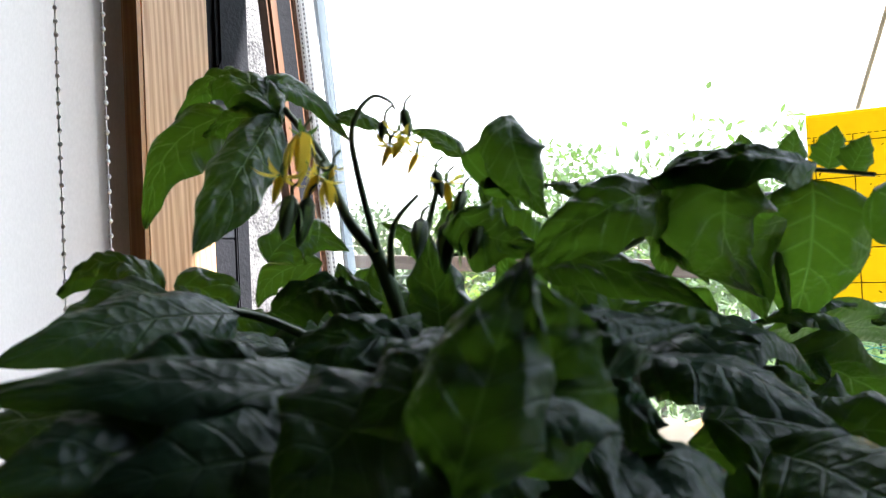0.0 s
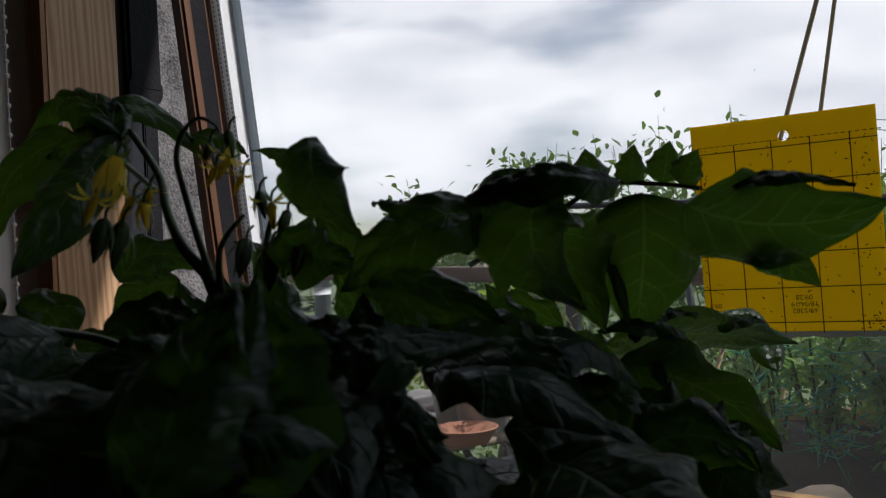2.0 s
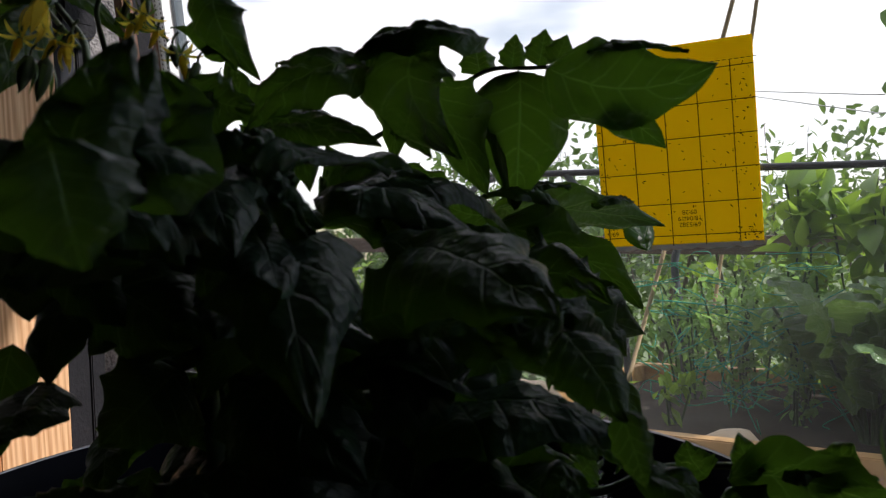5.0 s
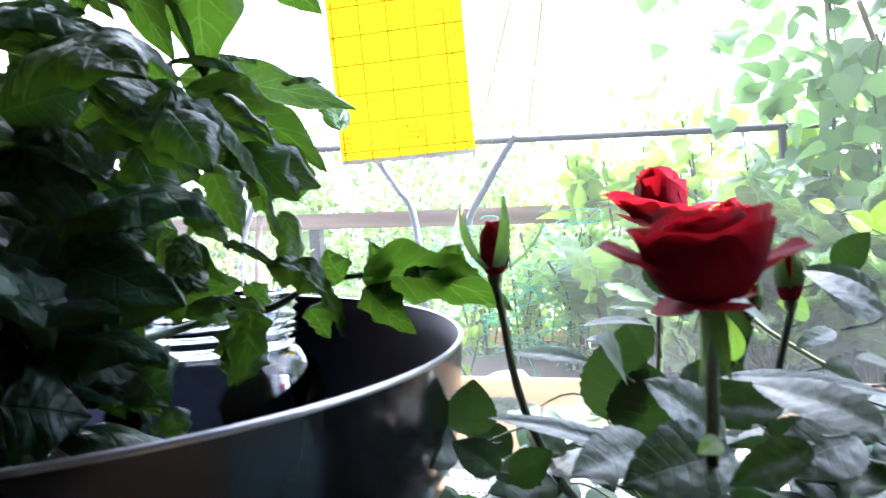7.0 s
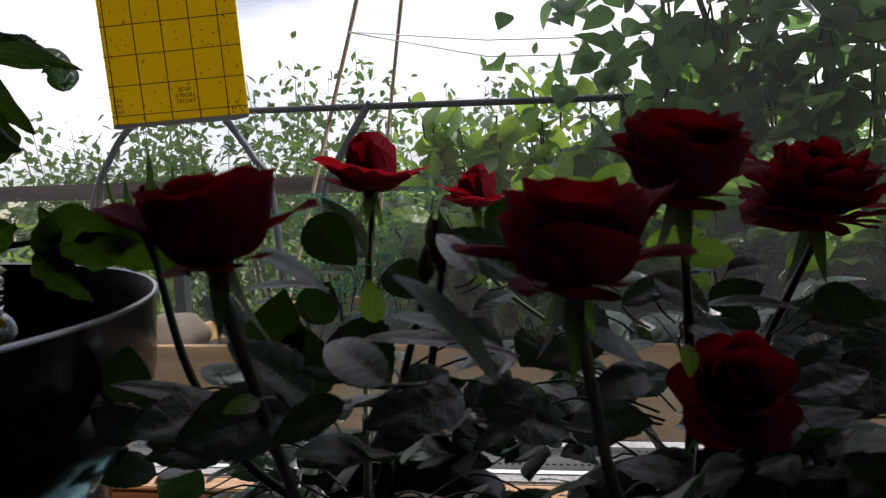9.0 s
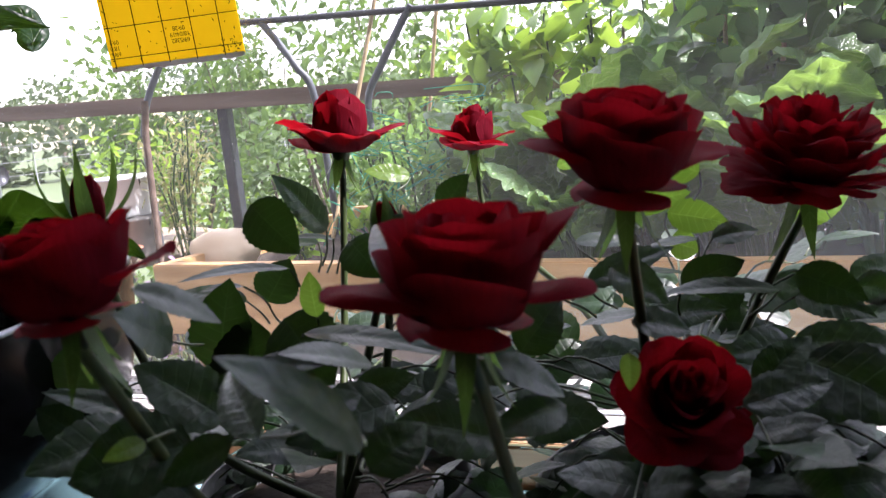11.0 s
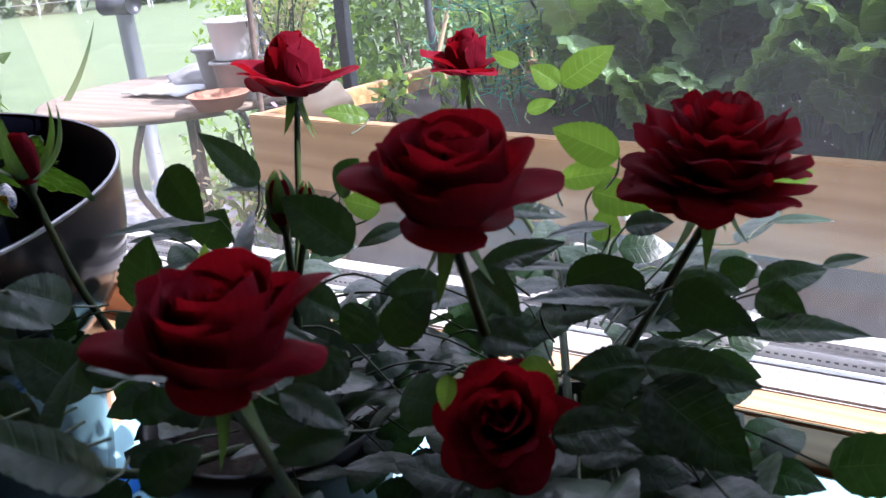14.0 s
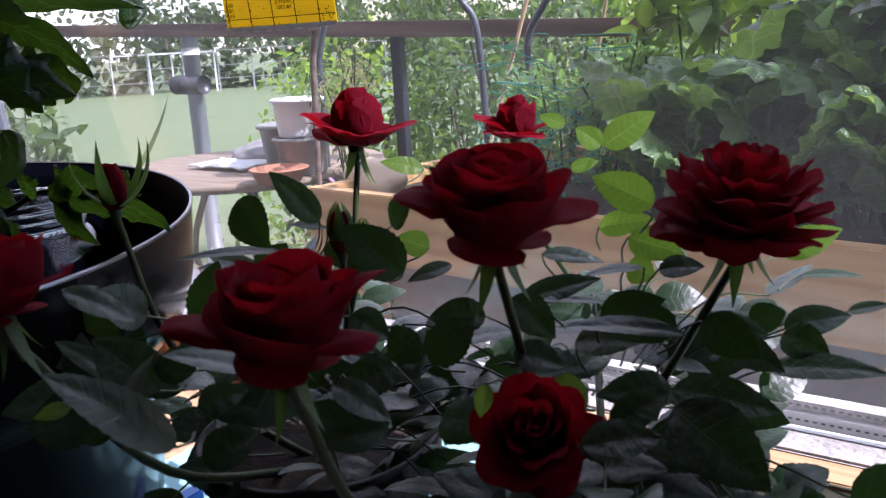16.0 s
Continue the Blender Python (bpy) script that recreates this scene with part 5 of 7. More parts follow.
L((0.0854, 0.5547, 0.3695), (0.1048, 0.5998, 0.3682), (0.1289, 0.6454, 0.3601), (0.19, -0.90, -0.38), 0.0272, curl=0.25, lobe=0.9)
L((0.0863, 0.5490, 0.3728), (0.1032, 0.5644, 0.3749), (0.1122, 0.5819, 0.3570), (0.36, -0.12, 0.92), 0.0116, curl=0.6, crumple=0.16)
L((0.0944, 0.5650, 0.3766), (0.1020, 0.5724, 0.3788), (0.1108, 0.5817, 0.3766), (0.21, -0.22, 0.95), 0.0077, curl=0.5, crumple=0.16)
L((0.1109, 0.6026, 0.3691), (0.1177, 0.6108, 0.3729), (0.1242, 0.6192, 0.3704), (0.21, -0.22, 0.95), 0.0082, curl=0.5, crumple=0.16)
L((0.0906, 0.5526, 0.3627), (0.1121, 0.5823, 0.3488), (0.1321, 0.6042, 0.3234), (0.19, -0.90, -0.38), 0.0308, curl=0.3, lobe=1.5)
L((0.1125, 0.5827, 0.3360), (0.1220, 0.5934, 0.3222), (0.1185, 0.5933, 0.3099), (0.19, -0.90, -0.38), 0.0195, curl=0.3, crumple=0.05)
L((0.0888, 0.5512, 0.3665), (0.0794, 0.5390, 0.3693), (0.0683, 0.5300, 0.3790), (0.19, -0.90, -0.38), 0.0162, curl=0.3, lobe=1.4)
L((0.0998, 0.5638, 0.3622), (0.1040, 0.5608, 0.3568), (0.1072, 0.5570, 0.3528), (0.54, -0.84, -0.01), 0.0064)
L((0.1600, 0.4610, 0.3397), (0.1539, 0.4494, 0.3291), (0.1380, 0.4475, 0.3447), (0.49, -0.71, 0.50), 0.0153, curl=0.5, crumple=0.1)
L((0.1585, 0.4624, 0.3347), (0.1633, 0.4849, 0.3268), (0.1513, 0.5289, 0.2921), (0.71, -0.06, 0.70), 0.0135, curl=0.5, crumple=0.18)
L((0.1409, 0.4614, 0.3324), (0.1487, 0.4681, 0.3247), (0.1533, 0.4842, 0.3087), (0.51, -0.74, 0.44), 0.0172, curl=0.4, crumple=0.08)
L((0.1400, 0.5063, 0.3173), (0.1447, 0.5079, 0.3080), (0.1439, 0.5170, 0.2950), (0.62, -0.79, -0.02), 0.0182, curl=0.5)
L((0.1437, 0.5423, 0.3021), (0.1500, 0.5408, 0.2870), (0.1472, 0.5279, 0.2724), (0.76, -0.65, -0.03), 0.0137, curl=0.6)
L((-0.0487, 0.4707, 0.3475), (-0.0607, 0.4527, 0.3474), (-0.0639, 0.4467, 0.3145), (0.53, -0.80, 0.28), 0.0168, curl=0.5, crumple=0.1)
L((-0.0233, 0.4799, 0.3335), (-0.0271, 0.4665, 0.3272), (-0.0248, 0.4594, 0.3060), (0.69, -0.72, 0.07), 0.0206, curl=0.3, lobe=2.2)
L((-0.0015, 0.4810, 0.3064), (-0.0048, 0.4757, 0.2975), (-0.0094, 0.4677, 0.2857), (0.54, -0.84, 0.09), 0.0188, curl=0.3, lobe=1.8)
L((-0.0442, 0.4587, 0.3597), (-0.0494, 0.4513, 0.3552), (-0.0552, 0.4421, 0.3533), (0.54, -0.82, 0.18), 0.0119)
L((0.0215, 0.5046, 0.3723), (0.0224, 0.5064, 0.3649), (0.0175, 0.5023, 0.3578), (0.54, -0.84, -0.01), 0.0125, curl=0.3, lobe=1.6)
L((0.0343, 0.5160, 0.3765), (0.0373, 0.5194, 0.3701), (0.0394, 0.5220, 0.3633), (0.54, -0.84, -0.01), 0.0141, curl=0.3, lobe=1.6)
L((0.0408, 0.4405, 0.4142), (0.0455, 0.4487, 0.4065), (0.0546, 0.4591, 0.4045), (0.54, -0.84, -0.01), 0.0239, curl=0.3, lobe=1.6)
L((0.0536, 0.4375, 0.4192), (0.0573, 0.4385, 0.4264), (0.0586, 0.4453, 0.4137), (0.54, -0.84, -0.01), 0.0189, curl=0.4)
L((0.0808, 0.4647, 0.3649), (0.0933, 0.4739, 0.3741), (0.0967, 0.4912, 0.3560), (0.54, -0.82, 0.18), 0.0310, curl=0.4, crumple=0.08, lobe=1.2)
L((0.1069, 0.4182, 0.3768), (0.1040, 0.4062, 0.3840), (0.0924, 0.4019, 0.3804), (0.32, -0.42, 0.85), 0.0153, curl=0.6, crumple=0.16)
L((0.0970, 0.4079, 0.3771), (0.1039, 0.4162, 0.3721), (0.1073, 0.4283, 0.3608), (0.34, -0.45, 0.82), 0.0154, curl=0.6, crumple=0.16)
L((0.0849, 0.5059, 0.3017), (0.0832, 0.5040, 0.2975), (0.0878, 0.5064, 0.2910), (0.54, -0.84, -0.01), 0.0112, curl=0.3, lobe=1.6)
L((0.1009, 0.5418, 0.3163), (0.1017, 0.5413, 0.3045), (0.0977, 0.5375, 0.2932), (0.76, -0.65, -0.03), 0.0085, curl=0.5)
L((0.1094, 0.5574, 0.3076), (0.1094, 0.5566, 0.3005), (0.1089, 0.5557, 0.2945), (0.76, -0.65, -0.03), 0.0049, curl=0.5)
L((0.1823, 0.5394, 0.2723), (0.2087, 0.5521, 0.2696), (0.2374, 0.5620, 0.2556), (0.03, -0.93, -0.37), 0.0307, curl=0.25, lobe=1.5)
L((0.1842, 0.5402, 0.2692), (0.1899, 0.5426, 0.2598), (0.2006, 0.5490, 0.2485), (0.03, -0.93, -0.37), 0.0216, curl=0.25, lobe=1.2)
L((0.1768, 0.5363, 0.2728), (0.1728, 0.5342, 0.2781), (0.1713, 0.5333, 0.2850), (0.03, -0.93, -0.37), 0.0177, curl=0.25)
L((0.1913, 0.5440, 0.2716), (0.1882, 0.5426, 0.2780), (0.1861, 0.5416, 0.2870), (0.03, -0.93, -0.37), 0.0150, curl=0.25)
L((0.2149, 0.5546, 0.2680), (0.2142, 0.5546, 0.2749), (0.2189, 0.5566, 0.2832), (0.03, -0.93, -0.37), 0.0250, curl=0.25)
L((0.1648, 0.4995, 0.2802), (0.1799, 0.5092, 0.2747), (0.1853, 0.5166, 0.2518), (0.60, -0.35, 0.72), 0.0157, curl=0.5, crumple=0.16, lobe=0.8)
L((0.1441, 0.5029, 0.2892), (0.1560, 0.5055, 0.2857), (0.1676, 0.5073, 0.2738), (0.49, -0.30, 0.82), 0.0074, curl=0.5, crumple=0.16)
L((0.1996, 0.5425, 0.2718), (0.2048, 0.5450, 0.2747), (0.2119, 0.5481, 0.2731), (0.20, -0.31, 0.93), 0.0076, curl=0.6, crumple=0.14)
L((0.1663, 0.5237, 0.2624), (0.1699, 0.5254, 0.2565), (0.1735, 0.5269, 0.2501), (0.03, -0.93, -0.37), 0.0148, curl=0.3, lobe=1.2)
L((0.1660, 0.4875, 0.2652), (0.1661, 0.4827, 0.2536), (0.1631, 0.4758, 0.2400), (0.17, -0.95, -0.26), 0.0192, curl=0.25, lobe=1.8)
L((0.1552, 0.4663, 0.2644), (0.1631, 0.4730, 0.2701), (0.1726, 0.4799, 0.2657), (0.30, -0.58, 0.75), 0.0098, curl=0.5, crumple=0.12)
L((0.1528, 0.4649, 0.2769), (0.1569, 0.4683, 0.2764), (0.1617, 0.4721, 0.2722), (0.30, -0.58, 0.75), 0.0087, curl=0.5, crumple=0.12)
L((0.1585, 0.4991, 0.2692), (0.1592, 0.4921, 0.2606), (0.1577, 0.4833, 0.2518), (0.66, -0.75, -0.03), 0.0144, curl=0.3, lobe=1.8)
L((0.1628, 0.4687, 0.2799), (0.1592, 0.4618, 0.2880), (0.1555, 0.4576, 0.2762), (0.47, -0.73, 0.50), 0.0127, curl=0.6, crumple=0.14)
L((0.0114, 0.4490, 0.3746), (0.0024, 0.4484, 0.3873), (-0.0059, 0.4546, 0.4031), (0.63, -0.77, 0.09), 0.0207, curl=0.4, lobe=1.2)
L((0.0352, 0.4573, 0.3744), (0.0250, 0.4561, 0.3832), (0.0157, 0.4619, 0.3979), (0.63, -0.77, 0.09), 0.0200, curl=0.4, lobe=1.2)
L((0.0539, 0.4717, 0.3752), (0.0445, 0.4718, 0.3821), (0.0401, 0.4756, 0.3936), (0.63, -0.77, 0.09), 0.0216, curl=0.4, crumple=0.08)
L((0.0539, 0.5071, 0.3715), (0.0430, 0.5069, 0.3772), (0.0353, 0.5085, 0.3850), (0.63, -0.77, 0.09), 0.0160, curl=0.4)
L((-0.0027, 0.4790, 0.3993), (-0.0103, 0.4786, 0.4077), (-0.0222, 0.4734, 0.4146), (0.63, -0.76, 0.19), 0.0124, curl=0.4, lobe=1.2)
L((0.0051, 0.4860, 0.4049), (-0.0009, 0.4871, 0.4134), (0.0005, 0.4941, 0.4238), (0.63, -0.77, 0.09), 0.0124, curl=0.4, lobe=1.2)
L((-0.0344, 0.4387, 0.4476), (-0.0456, 0.4306, 0.4523), (-0.0575, 0.4235, 0.4463), (0.58, -0.68, 0.44), 0.0228, curl=0.5, crumple=0.08, lobe=0.8)
L((0.0262, 0.4486, 0.3699), (0.0231, 0.4505, 0.3872), (0.0154, 0.4547, 0.4078), (0.63, -0.77, 0.09), 0.0270, curl=0.4)
L((0.0418, 0.4743, 0.3674), (0.0374, 0.4755, 0.3854), (0.0254, 0.4769, 0.4043), (0.34, -0.87, -0.35), 0.0280, curl=0.3, lobe=1.3)
L((0.0541, 0.5062, 0.3639), (0.0480, 0.5102, 0.3790), (0.0372, 0.5102, 0.3970), (0.63, -0.77, 0.09), 0.0280, curl=0.4, crumple=0.08)
L((0.0677, 0.5255, 0.3661), (0.0619, 0.5294, 0.3775), (0.0510, 0.5302, 0.3939), (0.34, -0.87, -0.35), 0.0228, curl=0.3, lobe=1.4)
L((0.0480, 0.4640, 0.4020), (0.0790, 0.4590, 0.3965), (0.1080, 0.4560, 0.3850), (0.51, -0.74, 0.44), 0.0170, curl=0.5, crumple=0.1)
L((0.0560, 0.4640, 0.3960), (0.0690, 0.4610, 0.3880), (0.0740, 0.4600, 0.3740), (0.54, -0.82, 0.18), 0.0150, curl=0.4, crumple=0.08)
L((0.0014, 0.4389, 0.3772), (-0.0027, 0.4384, 0.3880), (-0.0110, 0.4415, 0.4008), (0.63, -0.76, 0.19), 0.0187, curl=0.4)
for p, q, w in (((0.083, 0.558, 0.4262), (-0.004, 0.003, 0.016), 0.017), ((0.096, 0.562, 0.4270), (0.001, 0.003, 0.015), 0.013), ((0.1085, 0.562, 0.4262), (0.003, 0.002, 0.015), 0.015), ((0.116, 0.560, 0.4245), (0.006, 0.002, 0.012), 0.012)):
    T(p, Vector(p) + Vector(q), (0.6, -0.78, 0.1), w, 0.1)
# crowded lower foliage round the stem
tr3 = random.Random(23)
for c in ((-0.014, 0.476, 0.276), (0.037, 0.493, 0.307), (0.063, 0.495, 0.271), (-0.019, 0.464, 0.257), (0.033, 0.478, 0.258), (0.015, 0.418, 0.348), (0.036, 0.431, 0.345), (0.037, 0.466, 0.345), (0.068, 0.495, 0.341), (0.089, 0.506, 0.284)):
    for i in range(8):
        p = Vector(c) + Vector((tr3.gauss(0, 0.020), tr3.gauss(0, 0.016), tr3.gauss(0.006, 0.014)))
        d = Vector((tr3.uniform(-0.7, 0.9), tr3.uniform(-1, 0.3), tr3.uniform(-1.2, 0.1))).normalized() * tr3.uniform(0.028, 0.05)
        T(p, p + d, (tr3.uniform(0.2, 0.9), -0.7, tr3.uniform(-0.1, 0.5)), d.length * tr3.uniform(0.55, 0.8), tr3.uniform(0.1, 0.4))
# dense inner leaves
tr2 = random.Random(11)
for i in range(210):
    a, el, rad = tr2.uniform(0, 2 * math.pi), tr2.uniform(0.0, 1.0), tr2.uniform(0.02, 0.10)
    c = Vector((0.035 + rad * math.cos(a) * 0.95, 0.438 + rad * math.sin(a) * 0.75, 0.195 + 0.185 * el))
    d = Vector((math.cos(a) + tr2.uniform(-.5, .5), math.sin(a) + tr2.uniform(-.5, .5), tr2.uniform(-0.9, 0.2))).normalized()
    ln = tr2.uniform(0.04, 0.07)
    if min(c.z, (c + d * ln).z) < 0.348 and max((c + d * ln * f).x * -0.595 + (c + d * ln * f).y * -0.804 for f in (0, 1)) > -0.373:      # an open gap beside the jamb
        continue
    T(c, c + d * ln, (tr2.uniform(-.5, .5), tr2.uniform(-.7, .3), 1), ln * tr2.uniform(0.6, 0.85), tr2.uniform(0.1, 0.4), 0.04)

# flower trusses: five pointed yellow petals bent back round a cone, hanging buds
def tomato_flower(place, axis, size, stage=0):
    """stage 0: open star, 1: closed yellow bloom, 2: hanging green bud"""
    size *= 1.4
    o = tom.matrix_world.translation
    cone = [(0.0002, 0), (0.0016 * size, 0.002 * size), (0.0013 * size, 0.006 * size), (0.0004 * size, 0.0095 * size)]
    if stage == 2:
        cone = [(0.0002, -0.001 * size), (0.0018 * size, 0.0005 * size), (0.0021 * size, 0.004 * size), (0.0012 * size, 0.008 * size), (0.0002, 0.0105 * size)]
    b = link("flower_bud" if stage == 2 else "flower", *lathe(cone, 8), STEM_T if stage == 2 else YELLOWPETAL, tom, "green hanging tomato bud" if stage == 2 else "small yellow tomato flower with pointed petals")
    q = Vector((0, 0, 1)).rotation_difference(Vector(axis).normalized()).to_matrix().to_4x4()
    b.matrix_local = Matrix.Translation(Vector(place) - o) @ q
    for k in range(5):
        a = radians(72 * k)
        d = Vector((math.cos(a), math.sin(a), 0))
        d2 = Vector((math.cos(a + 0.63), math.sin(a + 0.63), 0))
        if stage < 2:
            f = d * 0.0012 * size
            tip = d * (0.0022 if stage else 0.010) * size + Vector((0, 0, (0.0125 if stage else -0.001) * size))
            vs, fs, uv = leaf_data(f, tip, d if stage else (0, 0, 1), 0.0056 * size, "sepal", droop=0.25, fold=0.1, curl=0.0, nu=5, nv=7)
            link("petal", vs, fs, YELLOWPETAL, b, "", True, uv)
        vs, fs, uv = leaf_data(d2 * 0.0008 * size, d2 * (0.004 if stage else 0.008) * size + Vector((0, 0, (0.009 if stage == 2 else -0.002) * size)), (0, 0, 1) if stage < 2 else d2, 0.003 * size, "sepal", droop=0.2, nu=3, nv=6)
        link("sepal", vs, fs, SEPAL, b, "", True, uv)
    S([Vector(place) + Vector((0.0025, 0.001, 0.0045)), Vector(place) + Vector((0.0006, 0.0003, 0.0028)), place], 0.0004, 0.0005, "flower_stalk")
    return b


tomato_flower((0.0245, 0.4366, 0.4378), (-0.21, -0.54, -1), 0.62, 0)
tomato_flower((0.0211, 0.4340, 0.4350), (-0.08, -0.51, -1), 0.55, 0)
tomato_flower((0.0267, 0.4396, 0.4324), (-0.35, -0.36, -1), 0.50, 0)
tomato_flower((0.0255, 0.4359, 0.4450), (0.33, -0.12, -1), 0.60, 2)
tomato_flower((0.0183, 0.4032, 0.4357), (0.21, -0.47, -1), 0.85, 1)
tomato_flower((0.0130, 0.3990, 0.4250), (0.03, -0.43, -1), 0.62, 0)
tomato_flower((0.0179, 0.4079, 0.4252), (-0.26, -0.54, -1), 0.62, 0)
tomato_flower((0.0186, 0.4128, 0.4276), (-0.23, -0.04, -1), 0.50, 0)
tomato_flower((0.0186, 0.4104, 0.4234), (0.26, -0.12, -1), 0.50, 1)
tomato_flower((0.0141, 0.4013, 0.4188), (0.24, -0.48, -1), 0.90, 2)
tomato_flower((0.0171, 0.4049, 0.4180), (-0.15, -0.22, -1), 0.90, 2)
tomato_flower((0.0350, 0.4427, 0.4233), (0.19, -0.09, -1), 0.65, 0)
tomato_flower((0.0285, 0.4381, 0.4120), (0.30, -0.55, -1), 0.90, 2)
tomato_flower((0.0341, 0.4430, 0.4104), (0.08, -0.20, -1), 1.00, 2)
tomato_flower((0.0420, 0.4492, 0.4119), (0.00, -0.49, -1), 0.90, 2)
tomato_flower((0.0386, 0.4460, 0.4201), (-0.02, -0.55, -1), 0.60, 2)
tomato_flower((0.0328, 0.4404, 0.4262), (0.35, -0.08, -1), 0.60, 2)
tomato_flower((0.0195, 0.4337, 0.4424), (0.04, -0.42, -1), 0.50, 2)

# ---- potted roses ----
def rose_pot(place):
    p = root("rose_pot", "small black plastic pot holding a rose", "flower pot", (*place, TABLE_Z + 0.003), group="rose pots")
    vs, fs = lathe([(0.001, 0), (0.040, 0), (0.043, 0.002), (0.054, 0.078), (0.057, 0.080), (0.057, 0.090), (0.0545, 0.091), (0.0530, 0.078), (0.0515, 0.074), (0.001, 0.073)], 40)
    link("pot_body", vs, fs, plain("nursery_pot", (0.012, 0.012, 0.013), (0.022, 0.022, 0.024), 0.45, scale=80, bump=0.1), p)
    sp = link("potting_soil", [(x, y, z) for x, y, z in lathe([(0.0005, 0.003), (0.03, 0.004), (0.0512, 0.0)], 28)[0]], lathe([(0.0005, 0.003), (0.03, 0.004), (0.0512, 0.0)], 28)[1], SOIL, p)
    sp.location = (0, 0, 0.0755)
    return p


rose_pot((0.295, 0.585))
rose_pot((0.432, 0.600))
roseA = root("rose_bush", "potted rose bush with dark red blooms and a bud", "rose", (0.295, 0.585, 0.142), group="rose bushes")
roseB = root("rose_bush", "potted rose bush with large dark red blooms", "rose", (0.432, 0.600, 0.142), group="rose bushes")


def head(bush, place, size, style, lean, seed, via=(), r=0.0018, label="deep red rose in full bloom", wings=()):
    b = bloom(bush, place, size, style, lean, seed, label, wings)
    o = bush.matrix_world.translation
    down = (b.matrix_local.to_3x3() @ Vector((0, 0, -1)))
    neck = Vector(place) + down * 0.22 * size
    pts = [o + Vector((rnd.uniform(-0.015, 0.015), rnd.uniform(-0.015, 0.015), 0.0)), *via, neck]
    stalk(bush, pts, r * 1.15, r * 0.85, STEM_R)
    return b


head(roseA, (0.3243, 0.4378, 0.2685), 0.037, "round", (6, -4, 0), 1, [(0.314, 0.49, 0.19)], label="deep red cupped rose on a long stem", wings=((200, .72, 60, 40), (25, .66, 70, 60)))
head(roseA, (0.2862, 0.6385, 0.2865), 0.042, "high", (-4, 3, 0), 2, [(0.283, 0.625, 0.20)], label="dark red rose with a high centre and spread outer petals", wings=((205, .72, 72, 44), (30, .70, 80, 50), (245, .62, 78, 52), (325, .58, 80, 60), (120, .66, 66, 40)))
head(roseB, (0.3083, 0.7554, 0.2755), 0.037, "high", (0, 4, 0), 3, [(0.38, 0.70, 0.19), (0.318, 0.75, 0.23)], label="half-open dark red rose", wings=((210, .72, 72, 44), (38, .66, 80, 54), (260, .64, 82, 66), (335, .60, 84, 74), (120, .70, 66, 40)))
head(roseB, (0.3992, 0.4711, 0.2575), 0.0435, "cup", (4, 5, 0), 4, [(0.405, 0.50, 0.19)], label="deep red cupped rose with a spread collar of petals", wings=((215, .70, 56, 78), (38, .76, 44, 46), (10, .60, 66, 74)))
head(roseB, (0.4248, 0.5368, 0.2765), 0.0465, "cup", (8, 6, 0), 5, [(0.424, 0.565, 0.20)], label="deep red open rose with folded centre", wings=((212, .70, 46, 66), (36, .66, 60, 82)))
head(roseB, (0.4738, 0.6231, 0.2640), 0.0505, "full", (6, 4, 0), 6, [(0.452, 0.62, 0.21)], label="very full dark red rose with many small petals", wings=((214, .60, 84, 88), (34, .62, 80, 88)))
head(roseB, (0.4345, 0.5400, 0.2085), 0.037, "open", (46, 10, 14), 7, [(0.436, 0.565, 0.175)], label="small low red rose turned to the room", wings=((20, .62, 88, 70),))
for bush, place, size, lean, sd, via in ((roseA, (0.241, 0.533, 0.272), 0.0205, (2, 3, 0), 21, [(0.262, 0.555, 0.18), (0.246, 0.542, 0.22)]), (roseA, (0.340, 0.562, 0.256), 0.017, (0, 0, 0), 22, [(0.325, 0.575, 0.20)]),
                                         (roseA, (0.325, 0.590, 0.248), 0.013, (0, 12, 0), 23, [(0.31, 0.59, 0.20)])):
    bud(bush, place, size, lean, sd, 0.0 if sd > 21 else 0.9)
    stalk(bush, [bush.matrix_world.translation, *via, Vector(place) + Vector((0, 0, -0.004))], 0.0022, 0.0014, STEM_R)


def R(base, tip, normal, width, bush=0, mat=0, droop=0.10, crumple=0.02):
    b = roseB if bush else roseA
    leaf(b, base, tip, normal, width, YOUNGLEAF if mat else ROSELEAF, "rose", "leaf", "fresh yellow-green rose leaf" if mat else "", droop=droop, crumple=crumple, fold=0.22, curl=0.1, nu=9, nv=22)
    bc, o = Vector(base), b.matrix_world.translation
    along = (bc - Vector(tip)).normalized() * 0.010
    axis = Vector((o.x, o.y, bc.z - 0.03)) - bc
    end = bc + axis * min(1.0, 0.014 / axis.length)
    stalk(b, [end, bc.lerp(end, 0.5) + along * 0.15, bc], 0.0005, 0.0004, STEM_R, "leaf_stalk", 4, 5)


R((0.2989, 0.5944, 0.2576), (0.2883, 0.5770, 0.2826), (0.89, -0.46, 0.06), 0.0130, 0, 0)
R((0.2984, 0.5997, 0.2533), (0.2882, 0.5837, 0.2570), (0.40, -0.04, 0.91), 0.0050, 0, 0)
R((0.3682, 0.5632, 0.2494), (0.3453, 0.5566, 0.2675), (0.56, -0.69, 0.46), 0.0187, 0, 0)
R((0.3074, 0.6637, 0.2703), (0.2897, 0.6511, 0.2753), (0.60, -0.64, 0.48), 0.0092, 0, 1)
R((0.3783, 0.7227, 0.2760), (0.4013, 0.7340, 0.2923), (0.32, -0.93, 0.19), 0.0153, 1, 1)
R((0.3795, 0.7179, 0.2767), (0.3671, 0.7134, 0.2861), (0.46, -0.87, 0.19), 0.0113, 1, 1)
